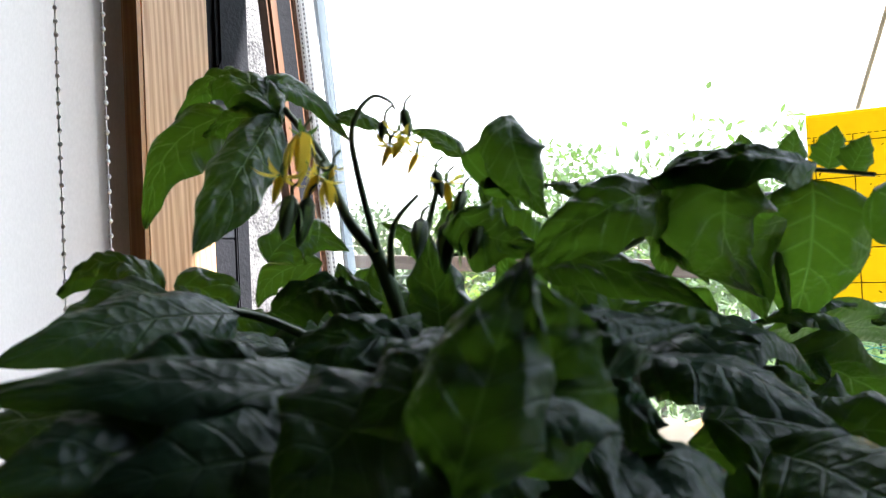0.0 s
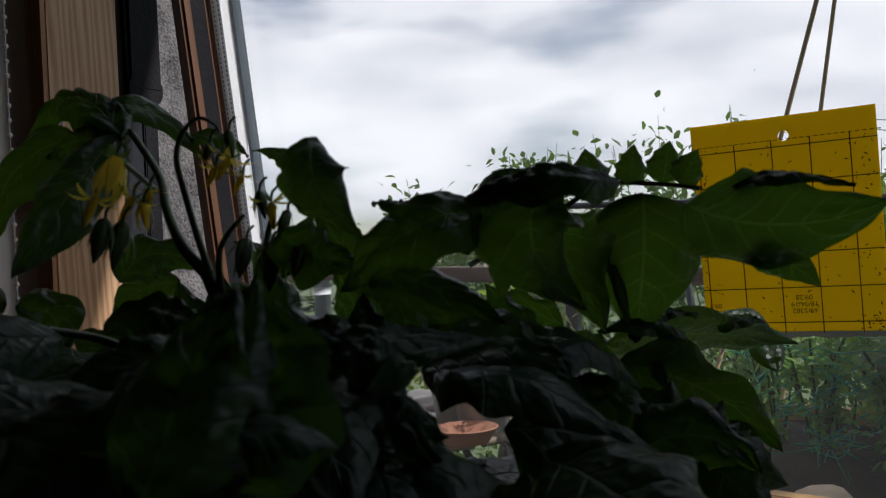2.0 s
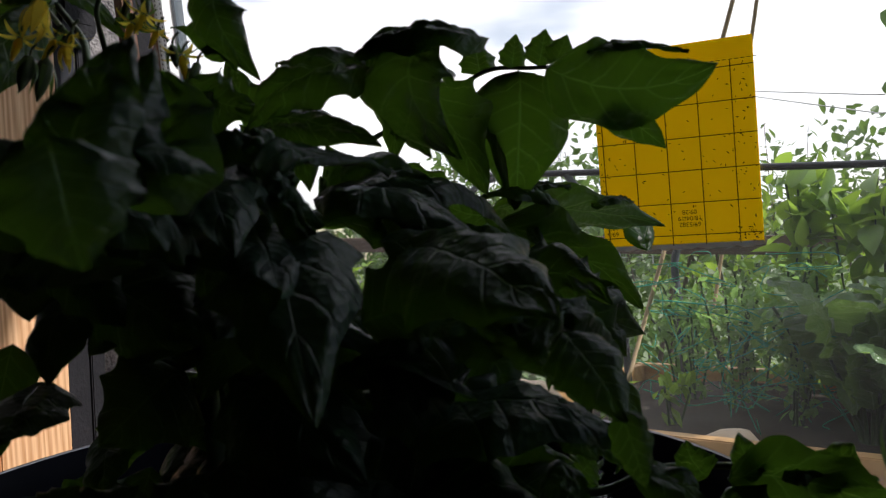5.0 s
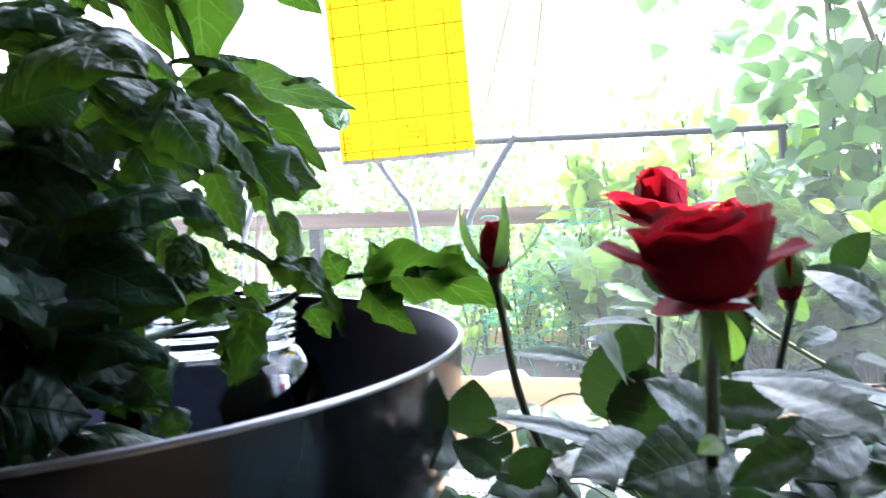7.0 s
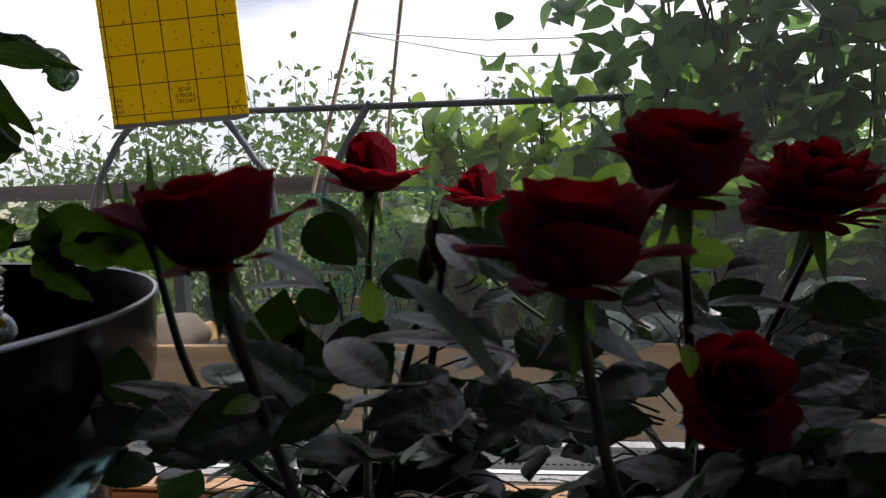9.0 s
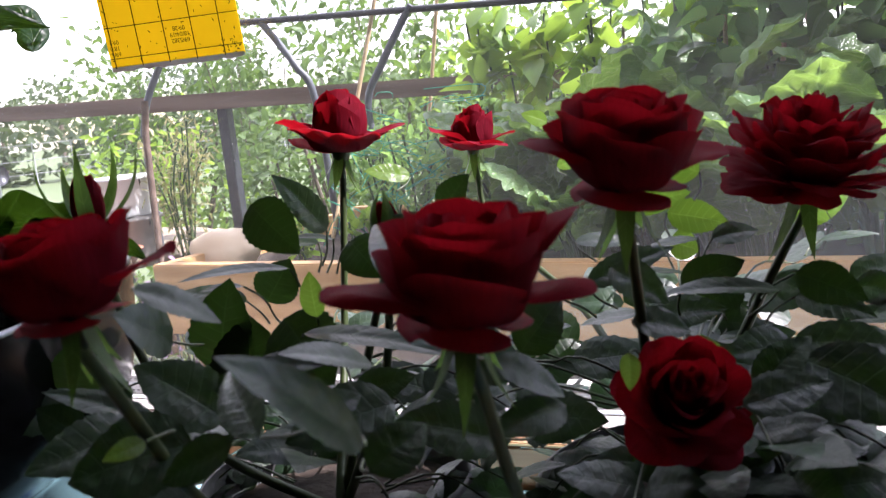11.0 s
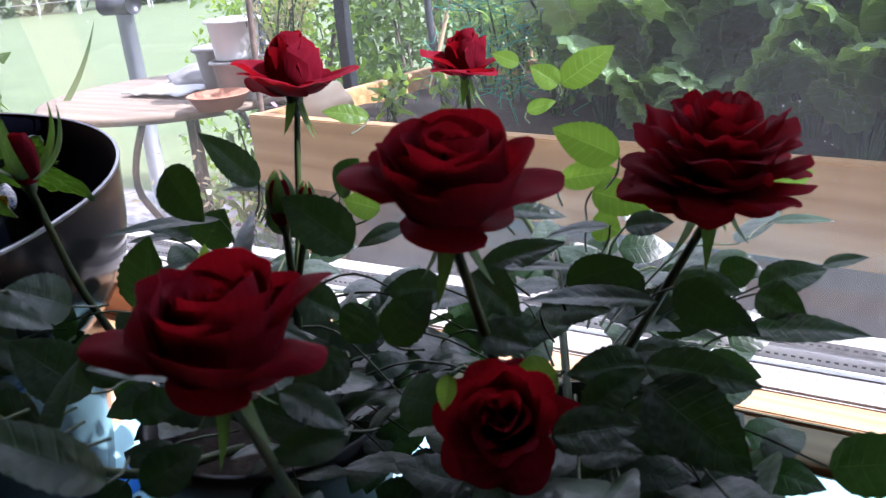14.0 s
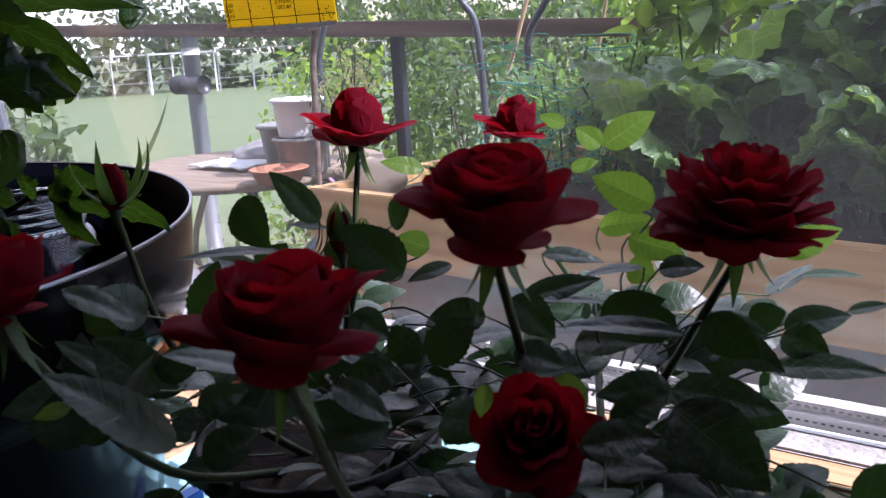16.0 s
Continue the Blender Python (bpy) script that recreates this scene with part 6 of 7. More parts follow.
R((0.3625, 0.7114, 0.2875), (0.3510, 0.7061, 0.2931), (0.48, -0.85, 0.19), 0.0076, 1, 1)
R((0.3660, 0.7098, 0.2654), (0.3786, 0.7163, 0.2692), (0.28, -0.83, 0.49), 0.0076, 1, 1)
R((0.4375, 0.6356, 0.2663), (0.4127, 0.6330, 0.2767), (0.24, -0.91, 0.34), 0.0153, 1, 1)
R((0.4086, 0.6482, 0.2522), (0.4333, 0.6484, 0.2575), (-0.07, -0.92, 0.38), 0.0109, 1, 1)
R((0.4239, 0.6430, 0.2503), (0.4470, 0.6444, 0.2446), (0.17, -0.85, 0.49), 0.0140, 1, 1)
R((0.4246, 0.6401, 0.2391), (0.4355, 0.6430, 0.2348), (0.39, -0.80, 0.45), 0.0128, 1, 1)
R((0.4713, 0.6967, 0.2352), (0.4947, 0.7037, 0.2464), (0.08, -0.91, 0.41), 0.0137, 1, 1)
R((0.4361, 0.6289, 0.2423), (0.4165, 0.6142, 0.2403), (0.06, -0.22, 0.97), 0.0073, 1, 0)
R((0.4412, 0.6305, 0.2416), (0.4575, 0.6365, 0.2432), (0.14, -0.59, 0.79), 0.0108, 1, 0)
R((0.4636, 0.5955, 0.2303), (0.4277, 0.5710, 0.2352), (0.27, -0.21, 0.94), 0.0103, 1, 0)
R((0.4128, 0.5880, 0.2379), (0.4351, 0.6033, 0.2346), (0.22, -0.11, 0.97), 0.0064, 1, 0)
R((0.4323, 0.5954, 0.2318), (0.4530, 0.6060, 0.2384), (0.21, -0.78, 0.60), 0.0136, 1, 0)
R((0.4143, 0.5620, 0.2466), (0.4318, 0.5611, 0.2351), (0.37, -0.68, 0.63), 0.0136, 1, 0)
R((0.4223, 0.5490, 0.2333), (0.4383, 0.5552, 0.2280), (0.45, -0.54, 0.71), 0.0117, 1, 0)
R((0.4880, 0.6326, 0.2239), (0.5086, 0.6432, 0.2288), (0.10, -0.57, 0.81), 0.0134, 1, 0)
R((0.4885, 0.6272, 0.2236), (0.5054, 0.6235, 0.2201), (-0.02, -0.73, 0.68), 0.0137, 1, 0)
R((0.4862, 0.6173, 0.2138), (0.5252, 0.6196, 0.2176), (-0.06, -0.45, 0.89), 0.0121, 1, 0)
R((0.5064, 0.6480, 0.2283), (0.5205, 0.6509, 0.2320), (-0.12, -0.51, 0.85), 0.0060, 1, 0)
R((0.4815, 0.6913, 0.2276), (0.5051, 0.6954, 0.2287), (0.01, -0.35, 0.94), 0.0062, 1, 0)
R((0.4664, 0.5744, 0.2186), (0.5007, 0.5772, 0.2166), (0.10, -0.63, 0.77), 0.0145, 1, 0)
R((0.4693, 0.5681, 0.2155), (0.5024, 0.5575, 0.2003), (0.09, -0.72, 0.69), 0.0237, 1, 0)
R((0.4667, 0.5745, 0.2186), (0.4463, 0.5603, 0.2181), (0.40, -0.60, 0.69), 0.0134, 1, 0)
R((0.4636, 0.5626, 0.2087), (0.4836, 0.5596, 0.2019), (0.15, -0.66, 0.74), 0.0193, 1, 0)
R((0.4716, 0.6486, 0.2185), (0.4842, 0.6533, 0.2235), (0.12, -0.86, 0.49), 0.0123, 1, 0)
R((0.4688, 0.6163, 0.2224), (0.4939, 0.6092, 0.2166), (0.00, -0.62, 0.79), 0.0138, 1, 0)
R((0.4507, 0.6232, 0.2262), (0.4351, 0.6141, 0.2176), (0.15, -0.80, 0.57), 0.0145, 1, 0)
R((0.4613, 0.6268, 0.2267), (0.4824, 0.6180, 0.2176), (0.03, -0.69, 0.73), 0.0143, 1, 0)
R((0.4557, 0.5497, 0.2130), (0.4712, 0.5615, 0.2247), (0.07, -0.74, 0.67), 0.0119, 1, 0)
R((0.3954, 0.5761, 0.2329), (0.3779, 0.5646, 0.2340), (0.46, -0.64, 0.62), 0.0136, 1, 0)
R((0.3553, 0.6143, 0.2383), (0.3402, 0.6012, 0.2324), (0.13, -0.53, 0.84), 0.0095, 0, 0)
R((0.3465, 0.6105, 0.2459), (0.3343, 0.6030, 0.2515), (0.61, -0.67, 0.42), 0.0116, 0, 1)
R((0.3882, 0.6352, 0.2415), (0.4122, 0.6456, 0.2376), (0.31, -0.39, 0.87), 0.0095, 1, 0)
R((0.3848, 0.4447, 0.2379), (0.3708, 0.4212, 0.2639), (0.89, -0.02, 0.46), 0.0125, 0, 0)
R((0.3213, 0.4858, 0.2239), (0.3015, 0.4767, 0.2423), (0.71, -0.46, 0.53), 0.0186, 0, 0)
R((0.3674, 0.4861, 0.2405), (0.3540, 0.4655, 0.2496), (0.57, -0.01, 0.82), 0.0094, 0, 0)
R((0.3230, 0.4536, 0.2319), (0.3184, 0.4441, 0.2309), (0.66, -0.38, 0.65), 0.0053, 0, 1)
R((0.2883, 0.5802, 0.2460), (0.2702, 0.5367, 0.2510), (0.48, -0.10, 0.87), 0.0059, 0, 0)
R((0.2773, 0.5787, 0.2331), (0.2858, 0.5859, 0.2486), (0.56, -0.82, 0.07), 0.0174, 0, 0)
R((0.2793, 0.5617, 0.2436), (0.2687, 0.5492, 0.2444), (0.30, -0.19, 0.93), 0.0049, 0, 0)
R((0.3987, 0.4880, 0.2409), (0.4136, 0.4947, 0.2299), (0.65, -0.31, 0.69), 0.0102, 0, 0)
R((0.3941, 0.5225, 0.2324), (0.3822, 0.5094, 0.2273), (0.43, -0.64, 0.64), 0.0138, 0, 0)
R((0.4138, 0.4936, 0.2280), (0.3992, 0.4789, 0.2259), (0.39, -0.50, 0.77), 0.0105, 0, 0)
R((0.3793, 0.4562, 0.2265), (0.3873, 0.4704, 0.2321), (0.43, -0.53, 0.73), 0.0123, 0, 0)
R((0.3524, 0.4769, 0.2286), (0.3614, 0.4897, 0.2309), (0.56, -0.51, 0.65), 0.0099, 0, 0)
R((0.2905, 0.5064, 0.2394), (0.2865, 0.4881, 0.2530), (0.95, 0.02, 0.31), 0.0167, 0, 0)
R((0.3237, 0.4569, 0.2677), (0.3363, 0.4710, 0.2554), (0.75, -0.11, 0.65), 0.0089, 0, 0)
R((0.3860, 0.5519, 0.2221), (0.3970, 0.5659, 0.2363), (0.42, -0.79, 0.46), 0.0154, 1, 0)
R((0.3754, 0.5603, 0.2283), (0.3688, 0.5508, 0.2194), (0.46, -0.76, 0.46), 0.0159, 0, 0)
R((0.3485, 0.5539, 0.2330), (0.3615, 0.5607, 0.2237), (0.66, -0.53, 0.53), 0.0141, 0, 0)
R((0.4474, 0.5515, 0.2238), (0.4357, 0.5432, 0.2190), (0.31, -0.76, 0.57), 0.0138, 1, 1)
R((0.4238, 0.5292, 0.2298), (0.4242, 0.5244, 0.2206), (0.45, -0.78, 0.43), 0.0057, 1, 1)
R((0.2760, 0.5454, 0.2155), (0.2846, 0.5477, 0.2500), (0.16, -0.99, 0.03), 0.0240, 0, 0)
R((0.2295, 0.5253, 0.2135), (0.2327, 0.5255, 0.2344), (0.33, -0.94, -0.04), 0.0185, 0, 0)
R((0.2468, 0.5078, 0.2061), (0.2314, 0.5047, 0.2165), (0.47, -0.74, 0.47), 0.0132, 0, 0)
R((0.2505, 0.5083, 0.2033), (0.2648, 0.5102, 0.2131), (-0.06, -0.96, 0.27), 0.0131, 0, 0)
R((0.2929, 0.4919, 0.2184), (0.2492, 0.4924, 0.2276), (0.19, -0.34, 0.92), 0.0097, 0, 0)
R((0.3373, 0.4896, 0.2328), (0.3166, 0.4884, 0.2328), (0.04, -0.75, 0.66), 0.0128, 0, 0)
R((0.2913, 0.5417, 0.2096), (0.2903, 0.5470, 0.2367), (0.16, -0.97, 0.19), 0.0272, 0, 0)
R((0.2593, 0.5912, 0.2301), (0.2241, 0.5922, 0.2340), (0.08, -0.50, 0.86), 0.0107, 0, 0)
R((0.2860, 0.6091, 0.2502), (0.2658, 0.6106, 0.2508), (-0.02, -0.52, 0.86), 0.0065, 0, 0)
R((0.3557, 0.5740, 0.2645), (0.3673, 0.5737, 0.2779), (-0.26, -0.94, 0.21), 0.0121, 0, 0)
R((0.3214, 0.5406, 0.2375), (0.3195, 0.5424, 0.2526), (0.10, -0.99, 0.13), 0.0088, 0, 1)
R((0.3651, 0.5122, 0.2544), (0.3443, 0.5443, 0.2667), (-0.20, -0.46, 0.87), 0.0083, 0, 0)
R((0.3434, 0.4583, 0.2300), (0.3241, 0.4550, 0.2206), (-0.17, -0.77, 0.62), 0.0113, 0, 0)
R((0.3581, 0.4489, 0.2365), (0.3294, 0.4807, 0.2406), (-0.38, -0.45, 0.81), 0.0115, 1, 0)
R((0.3250, 0.4669, 0.2258), (0.2989, 0.4513, 0.2205), (0.23, -0.64, 0.73), 0.0230, 0, 0)
R((0.3164, 0.5391, 0.2323), (0.3740, 0.5339, 0.2257), (0.08, -0.35, 0.93), 0.0092, 0, 0)
R((0.2927, 0.5542, 0.2743), (0.3119, 0.5510, 0.2569), (0.18, -0.91, 0.36), 0.0179, 0, 0)
R((0.3064, 0.5226, 0.2261), (0.3270, 0.5309, 0.2241), (0.26, -0.44, 0.86), 0.0098, 0, 0)
R((0.3094, 0.5927, 0.2534), (0.3249, 0.5861, 0.2398), (0.10, -0.85, 0.52), 0.0172, 0, 0)
R((0.3053, 0.5459, 0.2355), (0.3253, 0.5391, 0.2146), (0.20, -0.86, 0.47), 0.0259, 0, 0)
R((0.3570, 0.5178, 0.2176), (0.3314, 0.4968, 0.2127), (0.36, -0.60, 0.71), 0.0205, 0, 0)
R((0.3042, 0.4750, 0.2249), (0.2864, 0.4499, 0.2226), (0.45, -0.39, 0.80), 0.0172, 0, 0)
R((0.4525, 0.5344, 0.2131), (0.4755, 0.5424, 0.2179), (0.03, -0.58, 0.81), 0.0141, 1, 0)
R((0.3871, 0.5212, 0.2062), (0.3612, 0.5080, 0.2165), (0.54, -0.59, 0.61), 0.0168, 1, 0)
R((0.4010, 0.5899, 0.2344), (0.4302, 0.6018, 0.2447), (0.01, -0.67, 0.74), 0.0119, 1, 0)
R((0.4207, 0.5985, 0.2196), (0.4471, 0.5983, 0.2233), (-0.11, -0.65, 0.75), 0.0145, 1, 0)
R((0.4687, 0.5978, 0.2351), (0.4896, 0.5931, 0.2269), (0.04, -0.82, 0.57), 0.0145, 1, 0)
# compound leaves along the hidden lower stems
rr2 = random.Random(5)
for bush, n in ((roseA, 32), (roseB, 38)):
    o = bush.matrix_world.translation
    for i in range(n):
        a = rr2.uniform(0, 2 * math.pi)
        start = o + Vector((0.02 * math.cos(a), 0.02 * math.sin(a), rr2.uniform(0.01, 0.07)))
        d = Vector((math.cos(a), math.sin(a), rr2.uniform(-0.15, 0.45))).normalized()
        ln = rr2.uniform(0.035, 0.08)
        end = start + d * ln + Vector((0, 0, -0.012))
        if end.y > 0.765:
            continue
        stalk(bush, [start, start + d * ln * 0.5 + Vector((0, 0, 0.006)), end], 0.0006, 0.0004, STEM_R, "leaf_stalk", 4, 5)
        side = d.cross(Vector((0, 0, 1))).normalized()
        for f, sgn in ((1.0, 0), (0.72, 1), (0.72, -1), (0.42, 1), (0.42, -1)):
            p = start.lerp(end, f)
            if sgn == 0:
                q = p + d * rr2.uniform(0.024, 0.034)
            else:
                q = p + (side * sgn + d * 0.4).normalized() * rr2.uniform(0.018, 0.028) + Vector((0, 0, rr2.uniform(-0.008, 0.006)))
            if q.y > 0.775 or q.z < 0.078:
                continue
            leaf(bush, p, q, (rr2.uniform(-.9, .9), rr2.uniform(-1.3, .1), 1), (q - p).length * rr2.uniform(0.5, 0.66), ROSELEAF, "rose", "leaf", "", droop=rr2.uniform(0.05, 0.25), crumple=0.02, nu=7, nv=16)
part("metal_clip", slab(0.100, 0.113, 0.735, 0.7365, TABLE_Z - 0.001, 0.130, 0.0005), ALU, label="narrow grey metal clip standing beside the pot", category="clip")
part("tape_tab", slab(0.162, 0.172, 0.580, 0.608, TABLE_Z + 0.0032, TABLE_Z + 0.016, 0.001), BLUE, label="bright blue plastic clip on the table", category="clip")
part("tape_tab", slab(0.345, 0.351, 0.405, 0.43, TABLE_Z + 0.0005, TABLE_Z + 0.012, 0.001), BLUE, label="bright blue plastic clip on the table", category="clip")

# ---- garden outside ----
GZ = -0.75
GRASS = plain("mown_lawn", (0.075, 0.11, 0.042), (0.125, 0.165, 0.07), 0.9, scale=18, bump=0.6)
PAVING = plain("concrete_patio", (0.15, 0.15, 0.15), (0.24, 0.235, 0.23), 0.9, scale=30, bump=0.4)
gv, gf = [], []
NG = 24
for j in range(NG + 1):
    for i in range(NG + 1):
        x, y = -150 + 300 * i / NG, -60 + 300 * j / NG
        gv.append((x, y, GZ - 0.02 + (0.0 if abs(x) + abs(y) < 40 else 0.25 * noise.noise((x * 0.02, y * 0.02, 0)))))
for j in range(NG):
    for i in range(NG):
        a = j * (NG + 1) + i
        gf.append((a, a + 1, a + NG + 2, a + NG + 1))
link("ground", gv, gf, GRASS, None, "mown green lawn reaching far away", category="lawn", kind="structure")
pav = tagged(new("pavement"), "grey concrete patio slabs below the window", "patio", kind="structure")
for i in range(9):
    for j in range(5):
        part("paving_slab", slab(-3.6 + i * 0.62, -3.6 + i * 0.62 + 0.61, 0.905 + j * 0.44, 0.905 + j * 0.44 + 0.43, GZ - 0.03, GZ + 0.002 * ((i * 3 + j) % 3), 0.004), PAVING, pav)


class Bunch:
    """Many small folded leaves gathered into one mesh."""

    def __init__(self, seed):
        self.v, self.f, self.r = [], [], random.Random(seed)

    fine = False

    def leaf(self, p, d, n, ln, w):
        d = d.normalized()
        s = d.cross(n)
        if s.length < 0.05:
            s = d.cross(Vector((1, 0.2, 0.1)))
        s.normalize()
        n = s.cross(d)
        k = len(self.v)
        if self.fine:
            for f, h in ((0, 0), (0.1, 0.3), (0.3, 0.5), (0.55, 0.46), (0.8, 0.24), (1, 0)):
                c = p + d * ln * f - n * ln * 0.22 * f * f
                self.v += [c + s * w * h + n * w * h * 0.3, c, c - s * w * h + n * w * h * 0.3]
            for i in range(5):
                a = k + 3 * i
                self.f += [(a, a + 1, a + 4, a + 3), (a + 1, a + 2, a + 5, a + 4)]
            return
        self.v += [p, p + d * ln * 0.38 + s * w * 0.5 + n * w * 0.12, p + d * ln * 0.45, p + d * ln * 0.38 - s * w * 0.5 + n * w * 0.12,
                   p + d * ln * 0.78 + s * w * 0.32 - n * ln * 0.04, p + d * ln * 0.78 - s * w * 0.32 - n * ln * 0.04, p + d * ln - n * ln * 0.1]
        self.f += [(k, k + 1, k + 2), (k, k + 2, k + 3), (k + 2, k + 1, k + 4, k + 6), (k + 2, k + 6, k + 5, k + 3)]

    def any(self, p, ln, w, up=0.5):
        r = self.r
        d = Vector((r.gauss(0, 1), r.gauss(0, 1), r.gauss(0, 1) + up * 0.4))
        self.leaf(Vector(p), d, Vector((r.gauss(0, .6), r.gauss(0, .6), 1)), ln * r.uniform(0.65, 1.25), w * r.uniform(0.7, 1.2))

    def done(self, name, mat, parent=None, label="", **tags):
        return link(name, self.v, self.f, mat, parent, label, self.fine, **tags)


F_HEDGE = foliage_mat("hedge_foliage", (0.035, 0.075, 0.02), (0.10, 0.17, 0.045), (0.20, 0.34, 0.06), 0.35)
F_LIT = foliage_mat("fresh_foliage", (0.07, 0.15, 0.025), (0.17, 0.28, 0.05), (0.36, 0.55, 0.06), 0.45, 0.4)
F_PEA = foliage_mat("pea_foliage", (0.07, 0.15, 0.05), (0.16, 0.28, 0.09), (0.32, 0.55, 0.13), 0.5)
F_BEAN = foliage_mat("bean_foliage", (0.04, 0.09, 0.05), (0.10, 0.17, 0.085), (0.25, 0.44, 0.12), 0.45, 0.35)
F_FAR = foliage_mat("far_trees", (0.035, 0.06, 0.03), (0.08, 0.11, 0.05), (0.12, 0.18, 0.05), 0.25, 0.7)
F_DRY = foliage_mat("dry_grass", (0.16, 0.16, 0.07), (0.32, 0.30, 0.14), (0.4, 0.4, 0.15), 0.35, 0.7)
F_FLOWER = foliage_mat("lilac_flowers", (0.30, 0.18, 0.36), (0.50, 0.34, 0.52), (0.5, 0.35, 0.5), 0.3, 0.6)
F_CREAM = foliage_mat("cream_flowers", (0.5, 0.45, 0.28), (0.7, 0.64, 0.42), (0.6, 0.55, 0.35), 0.3, 0.7)
POLE = plain("grey_plastic_pole", (0.05, 0.06, 0.075), (0.09, 0.10, 0.12), 0.45, 0.0, 60, 0.1)
BLACKPIPE = plain("black_pipe", (0.012, 0.014, 0.02), (0.03, 0.034, 0.042), 0.4, 0.0, 60, 0.1)
CANE = plain("bamboo_cane", (0.30, 0.21, 0.11), (0.45, 0.34, 0.20), 0.6, scale=60, bump=0.3)
BARK = plain("bark", (0.07, 0.055, 0.04), (0.16, 0.13, 0.10), 0.9, scale=40, bump=0.8)
NETM = plain("green_net", (0.01, 0.22, 0.13), (0.02, 0.32, 0.2), 0.5, scale=60, bump=0)
CLAY = plain("terracotta", (0.36, 0.15, 0.09), (0.5, 0.24, 0.15), 0.8, scale=50, bump=0.2)
WHITEPL = plain("white_plastic", (0.66, 0.67, 0.68), (0.78, 0.79, 0.8), 0.5, scale=30, bump=0.05)
F_STRAP = leafy("strap_leaf", (0.05, 0.10, 0.04), (0.09, 0.15, 0.06), (0.12, 0.18, 0.08), (0.2, 0.36, 0.08), 0.4, 10.0, 1.0, 0.03, 0.3, 0.2)
GREYPL = plain("grey_plastic", (0.17, 0.165, 0.16), (0.30, 0.29, 0.28), 0.5, scale=30, bump=0.05)
STONE = plain("pale_sandstone", (0.50, 0.38, 0.26), (0.68, 0.56, 0.42), 0.85, scale=26, bump=0.6)

# raised planter box
BX, BY, BYAW, BTOP = -0.475, 1.384, -6.3, 0.092
bed = root("planter_box", "raised garden bed of new pine boards", "planter box", (BX, BY, GZ), (0, 0, BYAW))
BL, BD = 2.3, 0.62
zt = BTOP - GZ
for y0, y1 in ((0, 0.026), (BD - 0.026, BD)):
    part("board", slab(0, BL, y0, y1, zt - 0.116, zt, 0.002), BOX_WOOD, bed)
for x0, x1 in ((0.0005, 0.026), (BL - 0.026, BL - 0.0005)):
    part("board", slab(x0, x1, 0.0265, BD - 0.0265, zt - 0.125, zt - 0.001, 0.002), BOX_WOOD, bed)
part("base", slab(0.03, BL - 0.03, 0.03, BD - 0.03, zt - 0.12, zt - 0.10), RAIL_WOOD, bed)
for x0 in (0.03, BL * 0.5, BL - 0.09):
    for y0 in (0.04, BD - 0.10):
        part("leg", slab(x0, x0 + 0.06, y0, y0 + 0.06, 0, zt - 0.121, 0.002), BOX_WOOD, bed)
part("screen", slab(0.10, BL - 0.1, 0.10, 0.112, 0.02, zt - 0.122), GREYPL, bed, "grey panel under the bed")
bvs, bfs = [], []
for j in range(13):
    for i in range(41):
        x, y = 0.027 + (BL - 0.054) * i / 40, 0.027 + (BD - 0.054) * j / 12
        bvs.append((x, y, BTOP - GZ - 0.035 + 0.02 * noise.noise((x * 9, y * 9, 2)) + 0.01 * noise.noise((x * 30, y * 30, 5))))
for j in range(12):
    for i in range(40):
        a = j * 41 + i
        bfs.append((a, a + 1, a + 42, a + 41))
bs = link("bed_soil", bvs, bfs, SOIL, None, "dark soil filling the raised bed", category="soil")
bs.matrix_world = pose(BX, BY, GZ, 0, 0, BYAW)


def inbed(u, v, h=0.0):
    """A place in the bed: u along its front, v back from it, h above its soil."""
    return pose(BX, BY, BTOP - 0.035, 0, 0, BYAW) @ Vector((u, v, h))


bm = bmesh.new()
bmesh.ops.create_icosphere(bm, subdivisions=3, radius=1)
for v in bm.verts:
    v.co = Vector((v.co.x * 0.062, v.co.y * 0.045, v.co.z * 0.042)) * (1 + 0.35 * noise.noise(v.co * 1.3 + Vector((4, 1, 7))))
rock = part("stone", bm, STONE, None, "pale sandstone lump lying on the bed soil", True, category="stone")
rock.location = inbed(0.035, 0.135, 0.028)
bm = bmesh.new()
bmesh.ops.create_icosphere(bm, subdivisions=2, radius=1)
for v in bm.verts:
    v.co = Vector((v.co.x * 0.04, v.co.y * 0.03, v.co.z * 0.025)) * (1 + 0.3 * noise.noise(v.co * 1.5 + Vector((1, 9, 2))))
rock2 = part("stone", bm, STONE, None, "smaller pale stone on the bed soil", True, category="stone")
rock2.location = inbed(0.42, 0.06, 0.015)


